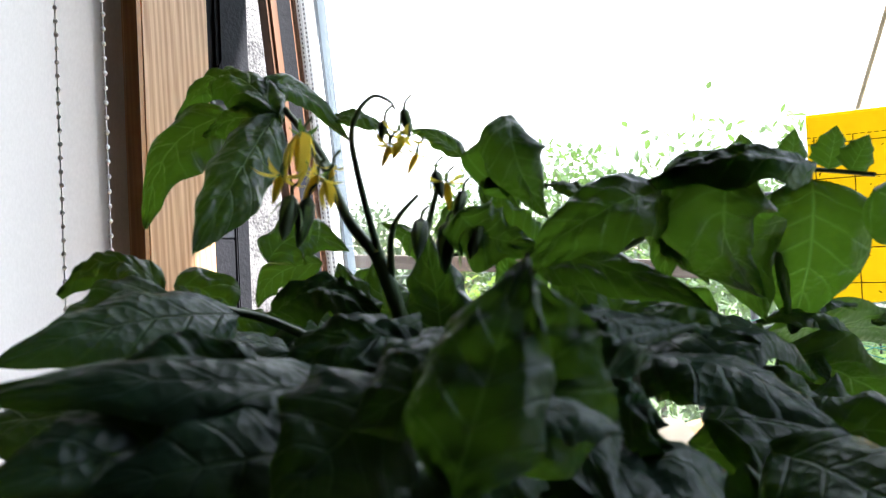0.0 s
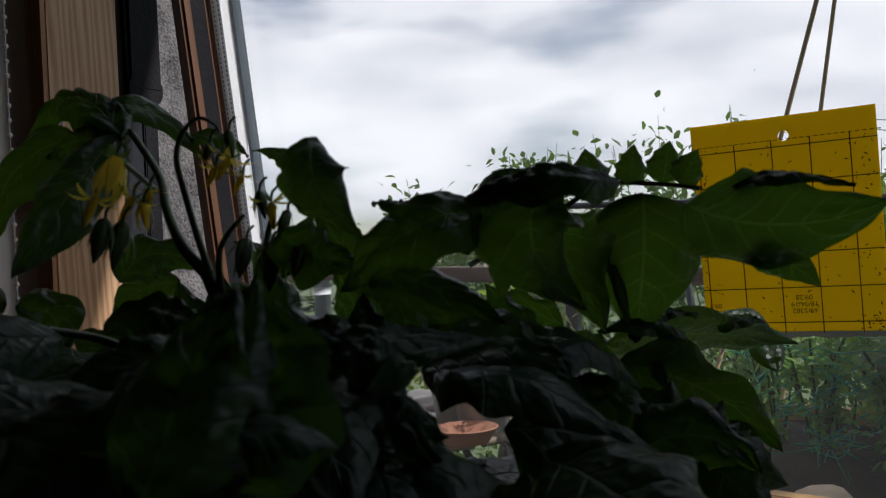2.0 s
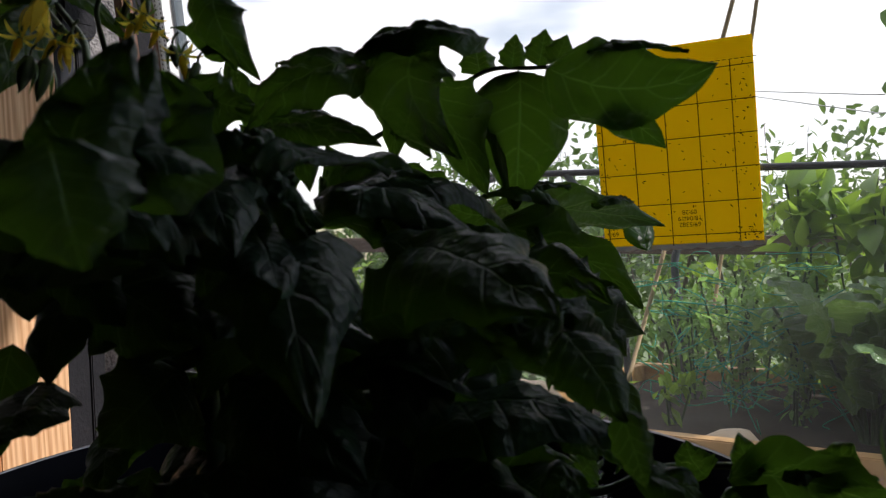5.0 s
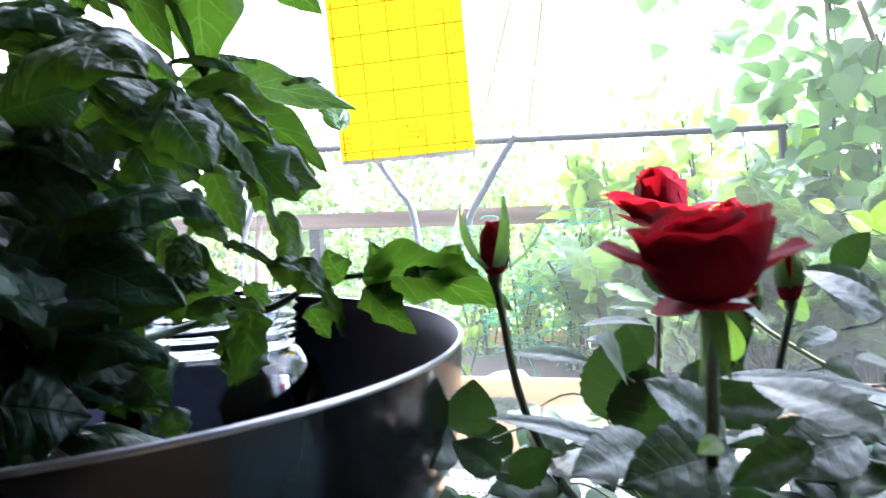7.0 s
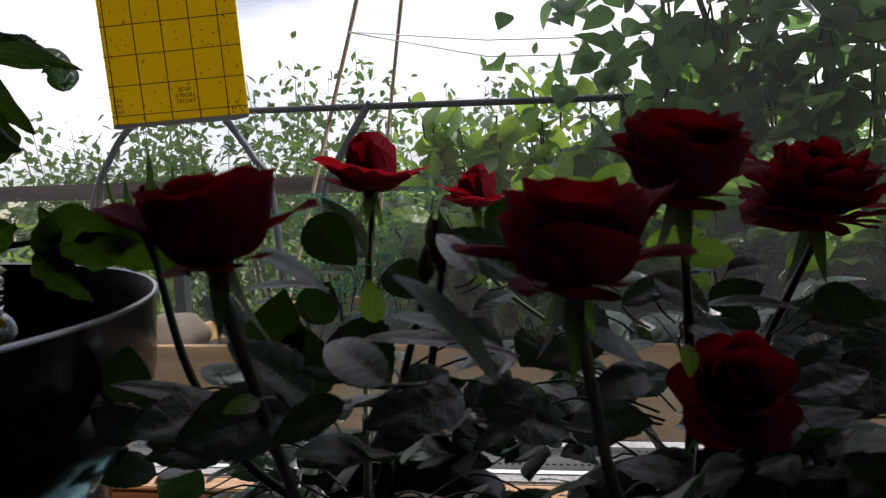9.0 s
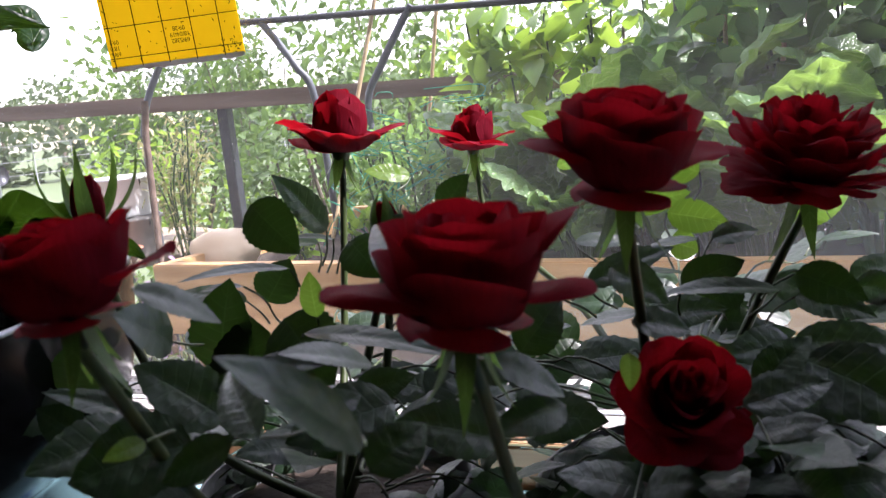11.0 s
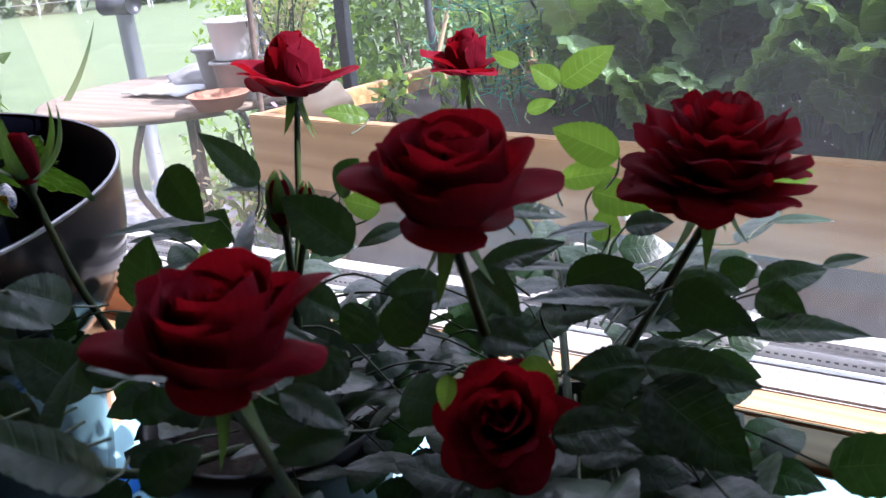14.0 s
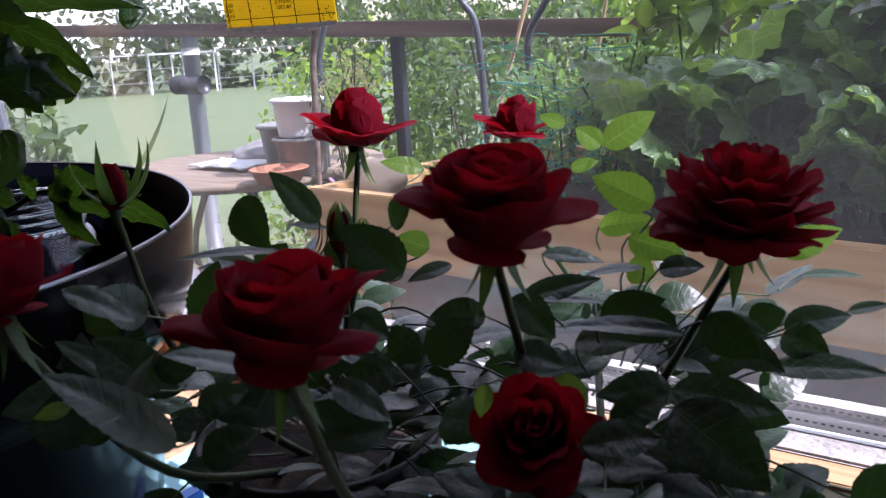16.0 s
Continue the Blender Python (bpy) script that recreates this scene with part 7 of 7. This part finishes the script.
def chard(u, v, n, ln, seed, lean=0.5):
    rr = random.Random(seed)
    o = inbed(u, v, -0.005)
    c = root("chard_plant", "leafy green chard growing in the raised bed", "chard", o, group="chard in the bed")
    for i in range(n):
        a = 2 * math.pi * i / n * 1.618 * 2 + rr.uniform(-.4, .4)
        out = rr.uniform(0.12, lean)
        d = Vector((math.cos(a) * out, math.sin(a) * out, 1)).normalized()
        L = ln * rr.uniform(0.6, 1.15)
        foot = o + Vector((0.012 * math.cos(a), 0.012 * math.sin(a), 0))
        mid = foot + d * L * rr.uniform(0.35, 0.6)
        tip = mid + (d + Vector((math.cos(a), math.sin(a), -0.35)) * rr.uniform(0.2, 0.9)).normalized() * L * 0.62
        stalk(c, [foot, foot.lerp(mid, 0.5) + Vector((0, 0, 0.01)), mid], 0.0042, 0.0022, STEM_T, "leaf_stalk", 4, 6)
        leaf(c, mid, tip, Vector((-math.cos(a) * 0.6, -math.sin(a) * 0.6 - 0.3, 0.8)), L * rr.uniform(0.40, 0.54), CHARD, "chard", droop=rr.uniform(0.1, 0.5), crumple=0.10, fold=0.15, curl=0.3, nu=11, nv=20)
    return c


for i, (u, v, n, ln) in enumerate(((0.55, 0.24, 16, 0.19), (0.66, 0.16, 16, 0.17), (0.62, 0.36, 18, 0.23), (0.76, 0.30, 18, 0.22), (0.78, 0.13, 15, 0.16), (0.90, 0.20, 18, 0.19), (0.88, 0.38, 18, 0.25), (1.02, 0.30, 18, 0.22), (0.52, 0.42, 14, 0.22), (1.12, 0.16, 16, 0.18), (1.2, 0.36, 18, 0.23), (1.34, 0.22, 20, 0.24), (0.72, 0.22, 22, 0.21), (0.84, 0.28, 24, 0.25), (0.97, 0.22, 24, 0.23), (1.1, 0.27, 24, 0.26), (1.24, 0.2, 24, 0.24), (0.60, 0.28, 20, 0.21), (0.93, 0.12, 20, 0.18), (1.06, 0.13, 20, 0.18), (0.70, 0.10, 16, 0.14))):
    chard(u, v, n, ln * 1.12, 40 + i)


def leafy_plant(place, height, spread, n, ln, w, mat, seed, name, label, cat, stems=5, mat2=None):
    rr = random.Random(seed)
    o = Vector(place)
    r = root(name, label, cat, o)
    b = Bunch(seed)
    b.fine = ln > 0.05
    for s in range(stems):
        a, q = rr.uniform(0, 6.28), rr.uniform(0.2, 1)
        top = Vector((math.cos(a) * spread * q, math.sin(a) * spread * q * 0.8, height * rr.uniform(0.75, 1.0)))
        mid = top * 0.5 + Vector((rr.uniform(-.02, .02), rr.uniform(-.02, .02), 0.03))
        tube("stem", curve_pts([(0.01 * math.cos(a), 0.01 * math.sin(a), 0), mid, top], 5), 0.0022, STEM_T, r, 5)
        for i in range(n // stems):
            f = rr.random() ** 0.7
            p = Vector((0, 0, 0)).lerp(mid, f * 2) if f < 0.5 else mid.lerp(top, f * 2 - 1)
            p = p + Vector((rr.gauss(0, 0.2), rr.gauss(0, 0.2), rr.gauss(0, 0.12))) * spread
            b.any(p, ln, w)
    b.done("foliage", mat, r)
    return r


for i, (u, v, h, sp, n) in enumerate(((0.22, 0.40, 0.22, 0.07, 260), (0.32, 0.34, 0.24, 0.08, 320), (0.40, 0.42, 0.26, 0.08, 320), (0.30, 0.50, 0.24, 0.09, 300), (0.44, 0.28, 0.20, 0.06, 240), (0.15, 0.50, 0.16, 0.06, 200))):
    leafy_plant(inbed(u, v, -0.005), h, sp, n, 0.022, 0.011, F_PEA, 60 + i, "pea_plant", "feathery green pea plant behind netting in the bed", "pea plant")
for i, (u, v, h) in enumerate(((0.14, 0.22, 0.07), (0.20, 0.14, 0.06), (0.27, 0.20, 0.08))):
    leafy_plant(inbed(u, v, -0.005), h, 0.03, 26, 0.032, 0.018, F_LIT, 80 + i, "seedling", "young yellow-green seedling in the bed", "seedling", 3)
for i, (u, v, h) in enumerate(((0.36, 0.56, 0.42), (0.48, 0.57, 0.43), (0.60, 0.56, 0.45), (0.72, 0.57, 0.42), (0.84, 0.56, 0.45))):
    leafy_plant(inbed(u, v, -0.005), h, 0.07, 90, 0.07, 0.038, F_LIT, 90 + i, "broad_bean", "tall sunlit bean plant with yellow-green leaves", "bean plant", 4)
# climbing beans on poles
for i, (u, v, h, n) in enumerate(((0.85, 0.40, 0.85, 230), (1.00, 0.42, 1.0, 290), (1.15, 0.40, 1.0, 300), (1.32, 0.40, 1.0, 300), (1.5, 0.38, 0.9, 260), (0.92, 0.34, 0.5, 170), (1.08, 0.34, 0.5, 170), (1.24, 0.34, 0.52, 170))):
    rr = random.Random(120 + i)
    o = inbed(u, v, -0.005)
    r = root("climbing_bean", "climbing bean with broad green leaves on a tall cane", "bean plant", o, group="climbing beans")
    tube("cane", [(0, 0, 0), (rr.uniform(-.04, .04), 0.02, h)], 0.004, CANE, r, 6)
    b = Bunch(120 + i)
    b.fine = True
    for k in range(n):
        zf = 0.04 + 0.96 * rr.random() ** 0.8
        p = Vector((rr.gauss(0, 0.065 + 0.05 * zf), rr.gauss(0, 0.05), h * zf))
        b.any(p, 0.050, 0.042, -0.6)
    for k in range(3):
        a = rr.uniform(0, 6)
        pts = [Vector((0.012 * math.cos(a + q), 0.012 * math.sin(a + q), h * q / 12)) for q in range(13)]
        tube("vine", pts, 0.0018, STEM_T, r, 5)
    # stray shoot towards the light
    sh = [Vector((0, 0, h * 0.7)), Vector((-0.09, -0.02, h * 0.76)), Vector((-0.19, -0.03, h * 0.77)), Vector((-0.27, -0.02, h * 0.74))]
    if i in (0, 2):
        tube("shoot", curve_pts(sh, 5), 0.0016, STEM_T, r, 5)
        for q in curve_pts(sh, 4)[2:]:
            b.any(q, 0.055, 0.045, -0.5)
            b.any(q + Vector((0, 0, -0.015)), 0.05, 0.04, -0.8)
    b.done("foliage", F_BEAN, r)

# netting frame over the bed: black pipe on bent grey hoops, canes, string
frm = root("net_frame", "black pipe on bent grey hoops over the bed", "net frame", (0, 1.80, GZ + 0.75))
tube("pipe", [(-0.655, 0, 0.512), (-0.377, 0, 0.494), (0.263, 0, 0.452), (1.5, 0, 0.385)], 0.0065, BLACKPIPE, frm, 10, "black plastic pipe")
for pts in (((-0.63, 0, 0.505), (-0.68, 0, 0.490), (-0.735, 0, 0.43), (-0.79, 0, 0.33), (-0.80, 0, 0.16), (-0.80, 0, -0.75)),
            ((-0.14, 0, 0.487), (-0.165, 0, 0.455), (-0.21, 0, 0.39), (-0.250, 0, 0.321), (-0.246, 0, 0.219), (-0.24, 0, 0.03)),
            ((-0.465, 0, 0.497), (-0.43, 0.0, 0.45), (-0.398, 0, 0.401), (-0.37, 0.01, 0.33), (-0.36, 0.02, 0.03)),
            ((0.338, 0, 0.45), (0.338, 0, 0.303), (0.343, 0, 0.12), (0.344, 0, 0.03))):
    tube("hoop", curve_pts(pts, 6), 0.0075, POLE if pts[0][0] < 0 else BLACKPIPE, frm, 9)
for name, a, b_, r_ in (("bamboo_cane", (0.013, 1.80, 1.19), (-0.374, 1.80, 0.03), 0.0042), ("bamboo_cane", (-0.077, 2.19, 1.36), (-0.478, 2.19, GZ), 0.0045), ("bamboo_cane", (0.46, 1.7, 0.62), (0.62, 1.75, 0.04), 0.005)):
    tube(name, [a, Vector(a).lerp(Vector(b_), 0.5) + Vector((0.004, 0, 0)), b_], r_, CANE, None, 7, "thin weathered bamboo cane standing in the garden", category="cane", group="canes")
for dz in (0.0, -0.03):
    tube("string", [(-0.176, 1.796, 0.625), (0.1, 1.79, 0.575 + dz), (0.35, 1.78, 0.55 + dz), (1.2, 1.7, 0.56 + dz)], 0.0011, WHITEPL, None, 5, "thin pale string tied to the cane", category="string")
# tangle of green net
nb_v, nb_f = [], []
nr = random.Random(9)
for k in range(60):
    c = inbed(nr.uniform(0.2, 0.5), nr.uniform(0.2, 0.36), nr.uniform(0.02, 0.26))
    pts = [c + Vector((nr.gauss(0, .03), nr.gauss(0, .01), nr.gauss(0, .02))) for _ in range(4)]
    v_, f_ = tube_data(curve_pts(pts, 4), 0.0008, 4, False)
    nb_f += [tuple(i + len(nb_v) for i in f) for f in f_]
    nb_v += v_
link("plant_net", nb_v, nb_f, NETM, None, "tangled green plastic plant netting over the peas", category="net", kind="stuff")

# wooden rail with posts beyond the bed
fence = root("wooden_rail", "weathered brown handrail on slim dark posts", "rail", (0, 2.02, 0))
rl = part("handrail", slab(-3.4, 2.6, -0.03, 0.03, -0.019, 0.019, 0.003), RAIL_WOOD, fence)
rl.matrix_local = pose(0, 0, 0.3285, 0, 2.6, 0)
for px in (-0.735, 0.55, 1.8, -3.3):
    part("post", slab(px - 0.014, px + 0.014, -0.014, 0.014, GZ, 0.31 - px * 0.045, 0.002), BLACKPIPE, fence)
tube("slim_post", [(-0.575, 1.52, GZ), (-0.571, 1.52, 0.066), (-0.558, 1.52, 0.30), (-0.552, 1.525, 0.36)], 0.0062, RAIL_WOOD, None, 8, "slim dark brown post at the corner of the bed", category="post")

# garden table with pots
gt = root("garden_table", "round weathered wooden garden table on bent metal legs", "table", (-1.06, 1.79, GZ))
TZ = 0.05 - GZ
vs, fs = lathe([(0.0005, TZ - 0.02), (0.33, TZ - 0.02), (0.345, TZ - 0.012), (0.345, TZ - 0.003), (0.338, TZ), (0.0005, TZ)], 48)
link("tabletop", vs, fs, TABLE_WOOD, gt)
for k in range(4):
    a = radians(45 + 90 * k)
    ca, sa = math.cos(a), math.sin(a)
    tube("leg", curve_pts([(0.10 * ca, 0.10 * sa, TZ - 0.02), (0.16 * ca, 0.16 * sa, TZ - 0.22), (0.10 * ca, 0.10 * sa, TZ - 0.42), (0.24 * ca, 0.24 * sa, 0.0)], 6), 0.009, GREYMETAL, gt, 8)
TT = 0.0505


def tub(place, r, h, mat, name, label, rimw=0.006, turn=0):
    o = root(name, label, "bucket", place, (0, 0, turn))
    vs, fs = lathe([(0.001, 0), (r * 0.82, 0), (r * 0.84, 0.004), (r * 0.98, h * 0.9), (r + rimw, h * 0.91), (r + rimw, h * 0.97), (r, h), (r * 0.95, h * 0.985), (r * 0.8, 0.012), (0.001, 0.012)], 32)
    link("tub_body", vs, fs, mat, o)
    pts = [(r * 1.02 * math.cos(w), r * 1.02 * math.sin(w) * 0.2 - r * 0.3, h * 0.92 - abs(math.sin(w)) * h * 0.35) for w in [math.pi * i / 10 for i in range(11)]]
    tube("handle", pts, 0.0018, GREYMETAL, o, 5)
    return o


tub((-0.90, 1.80, TT), 0.085, 0.105, GREYPL, "grey_bucket", "grey plastic bucket on the garden table")
tub((-0.795, 1.715, TT), 0.062, 0.085, GREYPL, "grey_bucket", "grey plastic tub on the garden table")
tub((-0.80, 1.715, TT + 0.086), 0.056, 0.085, WHITEPL, "white_bucket", "white plastic paint bucket stacked on a tub")
vs, fs = lathe([(0.001, 0), (0.045, 0), (0.062, 0.028), (0.066, 0.03), (0.062, 0.032), (0.044, 0.006), (0.001, 0.006)], 28)
sc = link("clay_saucer", vs, fs, CLAY, None, "shallow terracotta saucer on the garden table", category="saucer")
sc.location = (-0.76, 1.60, TT)
bm = bmesh.new()
bmesh.ops.create_icosphere(bm, subdivisions=4, radius=1)
for v in bm.verts:
    n_ = noise.noise(v.co * 2.4) * 0.16 + noise.noise(v.co * 6) * 0.05
    v.co = Vector((v.co.x * 0.11, v.co.y * 0.08, max(-0.0, v.co.z + 0.35) * 0.036)) * (1 + n_)
bag = part("plastic_bag", bm, GREYPL, None, "crumpled grey plastic bag lying on the garden table", True, category="bag")
bag.location = (-1.06, 1.86, TT)
bm = bmesh.new()
bmesh.ops.create_grid(bm, x_segments=16, y_segments=10, size=1)
for v in bm.verts:
    v.co = Vector((v.co.x * 0.10, v.co.y * 0.06, 0.008 + 0.008 * noise.noise(v.co * 3)))
film = part("plastic_film", bm, WHITEPL, None, "sheet of pale plastic film on the garden table", True, category="film")
film.modifiers.new("thick", "SOLIDIFY").thickness = 0.004
film.location = (-1.05, 1.73, TT + 0.004)

# pole with a clamp
mast = root("metal_pole", "grey steel pole with a round clamp", "pole", (-1.915, 2.35, GZ))
tube("tube", [(0, 0, 0), (0.0, 0, 1.16)], 0.030, plain("galvanised", (0.30, 0.33, 0.37), (0.42, 0.45, 0.49), 0.45, 0.5, 30, 0.1), mast, 16)
tube("clamp", [(-0.075, -0.02, 0.97), (0.075, -0.02, 0.97)], 0.034, GREYMETAL, mast, 12)
tube("label_band", [(0, 0, 1.075), (0, 0, 1.10)], 0.0315, WHITEPL, mast, 16, "pale paper band")

# flowers under the table and beside the bed
for i, (p, m_, h, lab) in enumerate((((-0.62, 1.45, GZ), F_CREAM, 0.72, "cream flowers"), ((-0.72, 1.30, GZ), F_FLOWER, 0.60, "lilac flowers"), ((-0.98, 1.32, GZ), F_LIT, 0.55, "green leaves"), ((-0.60, 1.62, GZ), F_FLOWER, 0.80, "lilac flowers"), ((-1.2, 1.42, GZ), F_LIT, 0.5, "green leaves"))):
    r = leafy_plant(p, h, 0.13, 420, 0.035, 0.016, F_HEDGE, 200 + i, "flowering_shrub", "low shrub with %s beside the raised bed" % lab, "shrub", 6)
    b = Bunch(230 + i)
    for k in range(160):
        b.any((b.r.gauss(0, 0.11), b.r.gauss(0, 0.09), h * b.r.uniform(0.6, 1.02)), 0.016, 0.014)
    b.done("blossom", m_, r)
for i, (p, h, sp) in enumerate((((-2.15, 1.70, GZ), 1.12, 0.16), ((-2.5, 2.0, GZ), 1.15, 0.2), ((-1.62, 1.58, GZ), 0.95, 0.15), ((-1.80, 1.42, GZ), 0.98, 0.16))):
    leafy_plant(p, h, sp, 420, 0.06, 0.035, F_HEDGE, 240 + i, "potato_plant", "bushy dark green potted vegetable plant", "plant", 7)
leafv = root("strap_leaf_plant", "plant with a long thin strap leaf", "plant", (-1.33, 1.50, GZ))
leaf(leafv, (-1.33, 1.50, -0.06), (-1.20, 1.679, 0.235), (0.3, -1, 0.4), 0.018, F_STRAP, "rose", droop=-0.25)
leaf(leafv, (-1.33, 1.50, -0.06), (-1.46, 1.56, 0.10), (0.3, -1, 0.4), 0.018, F_STRAP, "rose", droop=0.25)
stalk(leafv, [(-1.33, 1.50, GZ), (-1.33, 1.50, -0.05)], 0.008, 0.006, STEM_T)

# shrubs and hedge beyond the rail
hb = random.Random(31)
for i in range(13):
    x = -1.62 + i * 0.42
    h = 1.02 + 0.28 * hb.random() + (0.14 if i > 1 else 0) + (0.25 if i > 6 else 0)
    o = Vector((x, 3.0 + hb.uniform(-0.3, 0.5), GZ))
    r = root("hedge_shrub", "dense green garden shrub behind the rail", "shrub", o, group="hedge")
    for k in range(4):
        a = hb.uniform(0, 6.28)
        tube("limb", curve_pts([(0, 0, 0), (0.1 * math.cos(a), 0.1 * math.sin(a), h * 0.4), (0.24 * math.cos(a), 0.2 * math.sin(a), h * 0.85)], 4), [0.016 - 0.0014 * q for q in range(9)], BARK, r, 6)
    b = Bunch(300 + i)
    for k in range(1500):
        a, q = hb.uniform(0, 6.28), hb.random() ** 0.5
        zf = hb.random()
        rad = 0.42 * (0.55 + 0.6 * math.sin(math.pi * min(1, zf * 0.9 + 0.1)))
        b.any((rad * q * math.cos(a), rad * q * math.sin(a) * 0.8, h * (0.05 + 0.95 * zf) + 0.06 * hb.gauss(0, 1)), 0.045, 0.026)
    b.done("foliage", F_HEDGE if i % 3 else F_LIT, r)
# tall thin weeds and saplings
for i, (x, y, h) in enumerate(((-1.95, 3.6, 1.75), (-1.6, 3.5, 1.62), (-2.2, 3.5, 1.6), (-1.25, 3.7, 1.85), (-0.9, 3.6, 1.75), (-0.5, 3.8, 1.6))):
    rr = random.Random(400 + i)
    r = root("sapling", "thin leafy sapling rising above the hedge", "sapling", (x, y, GZ))
    b = Bunch(400 + i)
    for k in range(7):
        a, q = rr.uniform(0, 6.28), rr.uniform(0.05, 0.3)
        top = Vector((q * math.cos(a), q * math.sin(a), h * rr.uniform(0.8, 1)))
        way = curve_pts([(0, 0, 0), top * 0.5 + Vector((0.02, 0, 0)), top], 8)
        tube("stem", way, [0.006 - 0.0003 * m for m in range(len(way))], BARK, r, 5)
        for m in range(170):
            f = 0.35 + 0.65 * rr.random()
            p = way[min(len(way) - 1, int(f * (len(way) - 1)))]
            b.any(p + Vector((rr.gauss(0, .06), rr.gauss(0, .06), rr.gauss(0, .06))), 0.05, 0.026)
    b.done("foliage", F_HEDGE, r)

dry = leafy_plant((-0.68, 1.74, 0.02), 0.31, 0.10, 620, 0.022, 0.005, F_DRY, 260, "dry_shrub", "feathery straw-coloured shrub in a dark pot", "shrub", 12)
vs, fs = lathe([(0.001, 0), (0.05, 0), (0.068, 0.10), (0.072, 0.10), (0.072, 0.11), (0.066, 0.11), (0.062, 0.09), (0.001, 0.09)], 28)
link("pot", [(x, y, z - 0.09) for x, y, z in vs], fs, BLACKPIPE, dry, "dark plastic plant pot")
part("stool_top", slab(-0.76, -0.60, 1.66, 1.82, -0.09, -0.0705, 0.003), TABLE_WOOD, root("plant_stand", "low wooden plant stand under a pot", "stand", (0, 0, 0)))
for sx in (-0.745, -0.635):
    for sy in (1.675, 1.785):
        part("leg", slab(sx, sx + 0.02, sy, sy + 0.02, GZ, -0.0902), TABLE_WOOD, bpy.data.objects["plant_stand"])
# dense far hedge closing the lawn
fh = Bunch(88)
for k in range(5200):
    ang, D = radians(fh.r.uniform(-80, 40)), fh.r.uniform(27, 29)
    fh.any((D * math.sin(ang), D * math.cos(ang), GZ + 2.0 * fh.r.random() ** 1.3 + 0.25 * math.sin(ang * 40)), 0.42, 0.28)
fh.done("far_hedge", F_FAR, None, "dense dark hedge beyond the lawn", category="hedge", kind="stuff")
# far trees, fence and goal frames over the lawn
ft = random.Random(77)
for i in range(34):
    ang = radians(-72 + i * 3.6 + ft.uniform(-1, 1))
    D = ft.uniform(30, 44)
    x, y = D * math.sin(ang) * 1.0, D * math.cos(ang)
    h = ft.uniform(2.3, 3.6) * (D / 36) * (1.35 if abs(ang + 0.75) < 0.22 else 1.0)
    r = root("far_tree", "distant dark green tree beyond the lawn", "tree", (x, y, GZ - 0.02), group="far trees")
    tube("trunk", [(0, 0, 0), (0.1, 0, h * 0.35), (0.05, 0.1, h * 0.6)], [0.16, 0.12, 0.05], BARK, r, 7)
    b = Bunch(500 + i)
    lob = [(ft.gauss(0, h * 0.26), ft.gauss(0, h * 0.2), h * ft.uniform(0.3, 0.82), h * ft.uniform(0.14, 0.26)) for _ in range(11)]
    for k in range(620):
        cx, cy, cz, cr = lob[k % len(lob)]
        d = Vector((ft.gauss(0, 1), ft.gauss(0, 1), ft.gauss(0, 1))).normalized() * cr * ft.random() ** 0.4
        b.any((cx + d.x, cy + d.y, max(0.3, cz + d.z)), 0.30, 0.2)
    b.done("crown", F_FAR, r)
ff = root("far_fence", "pale grey wire fence at the far edge of the lawn", "fence", (0, 0, GZ))
FENCE = plain("pale_fence", (0.20, 0.21, 0.21), (0.30, 0.31, 0.31), 0.8, scale=3, bump=0)
for i in range(26):
    ang = radians(-74 + i * 2.2)
    x, y = 24 * math.sin(ang), 24 * math.cos(ang)
    tube("post", [(x, y, -0.02), (x, y, 1.15)], 0.016, FENCE, ff, 6)
for zz in (0.35, 0.7, 1.1):
    tube("wire", [(24 * math.sin(radians(-74 + i * 2.2)), 24 * math.cos(radians(-74 + i * 2.2)), zz) for i in range(26)], 0.009, FENCE, ff, 5)
for x, y in ((-21.5, 16.5), (-19.0, 16.0)):
    g = root("goal_frame", "white metal goal frame on the lawn", "goal", (x, y, GZ - 0.02), (0, 0, 40), group="goal frames")
    for pts in (((-0.9, 0, 0), (-0.9, 0, 1.1)), ((0.9, 0, 0), (0.9, 0, 1.1)), ((-0.9, 0, 1.1), (0.9, 0, 1.1))):
        tube("bar", pts, 0.024, WHITEPL, g, 8)
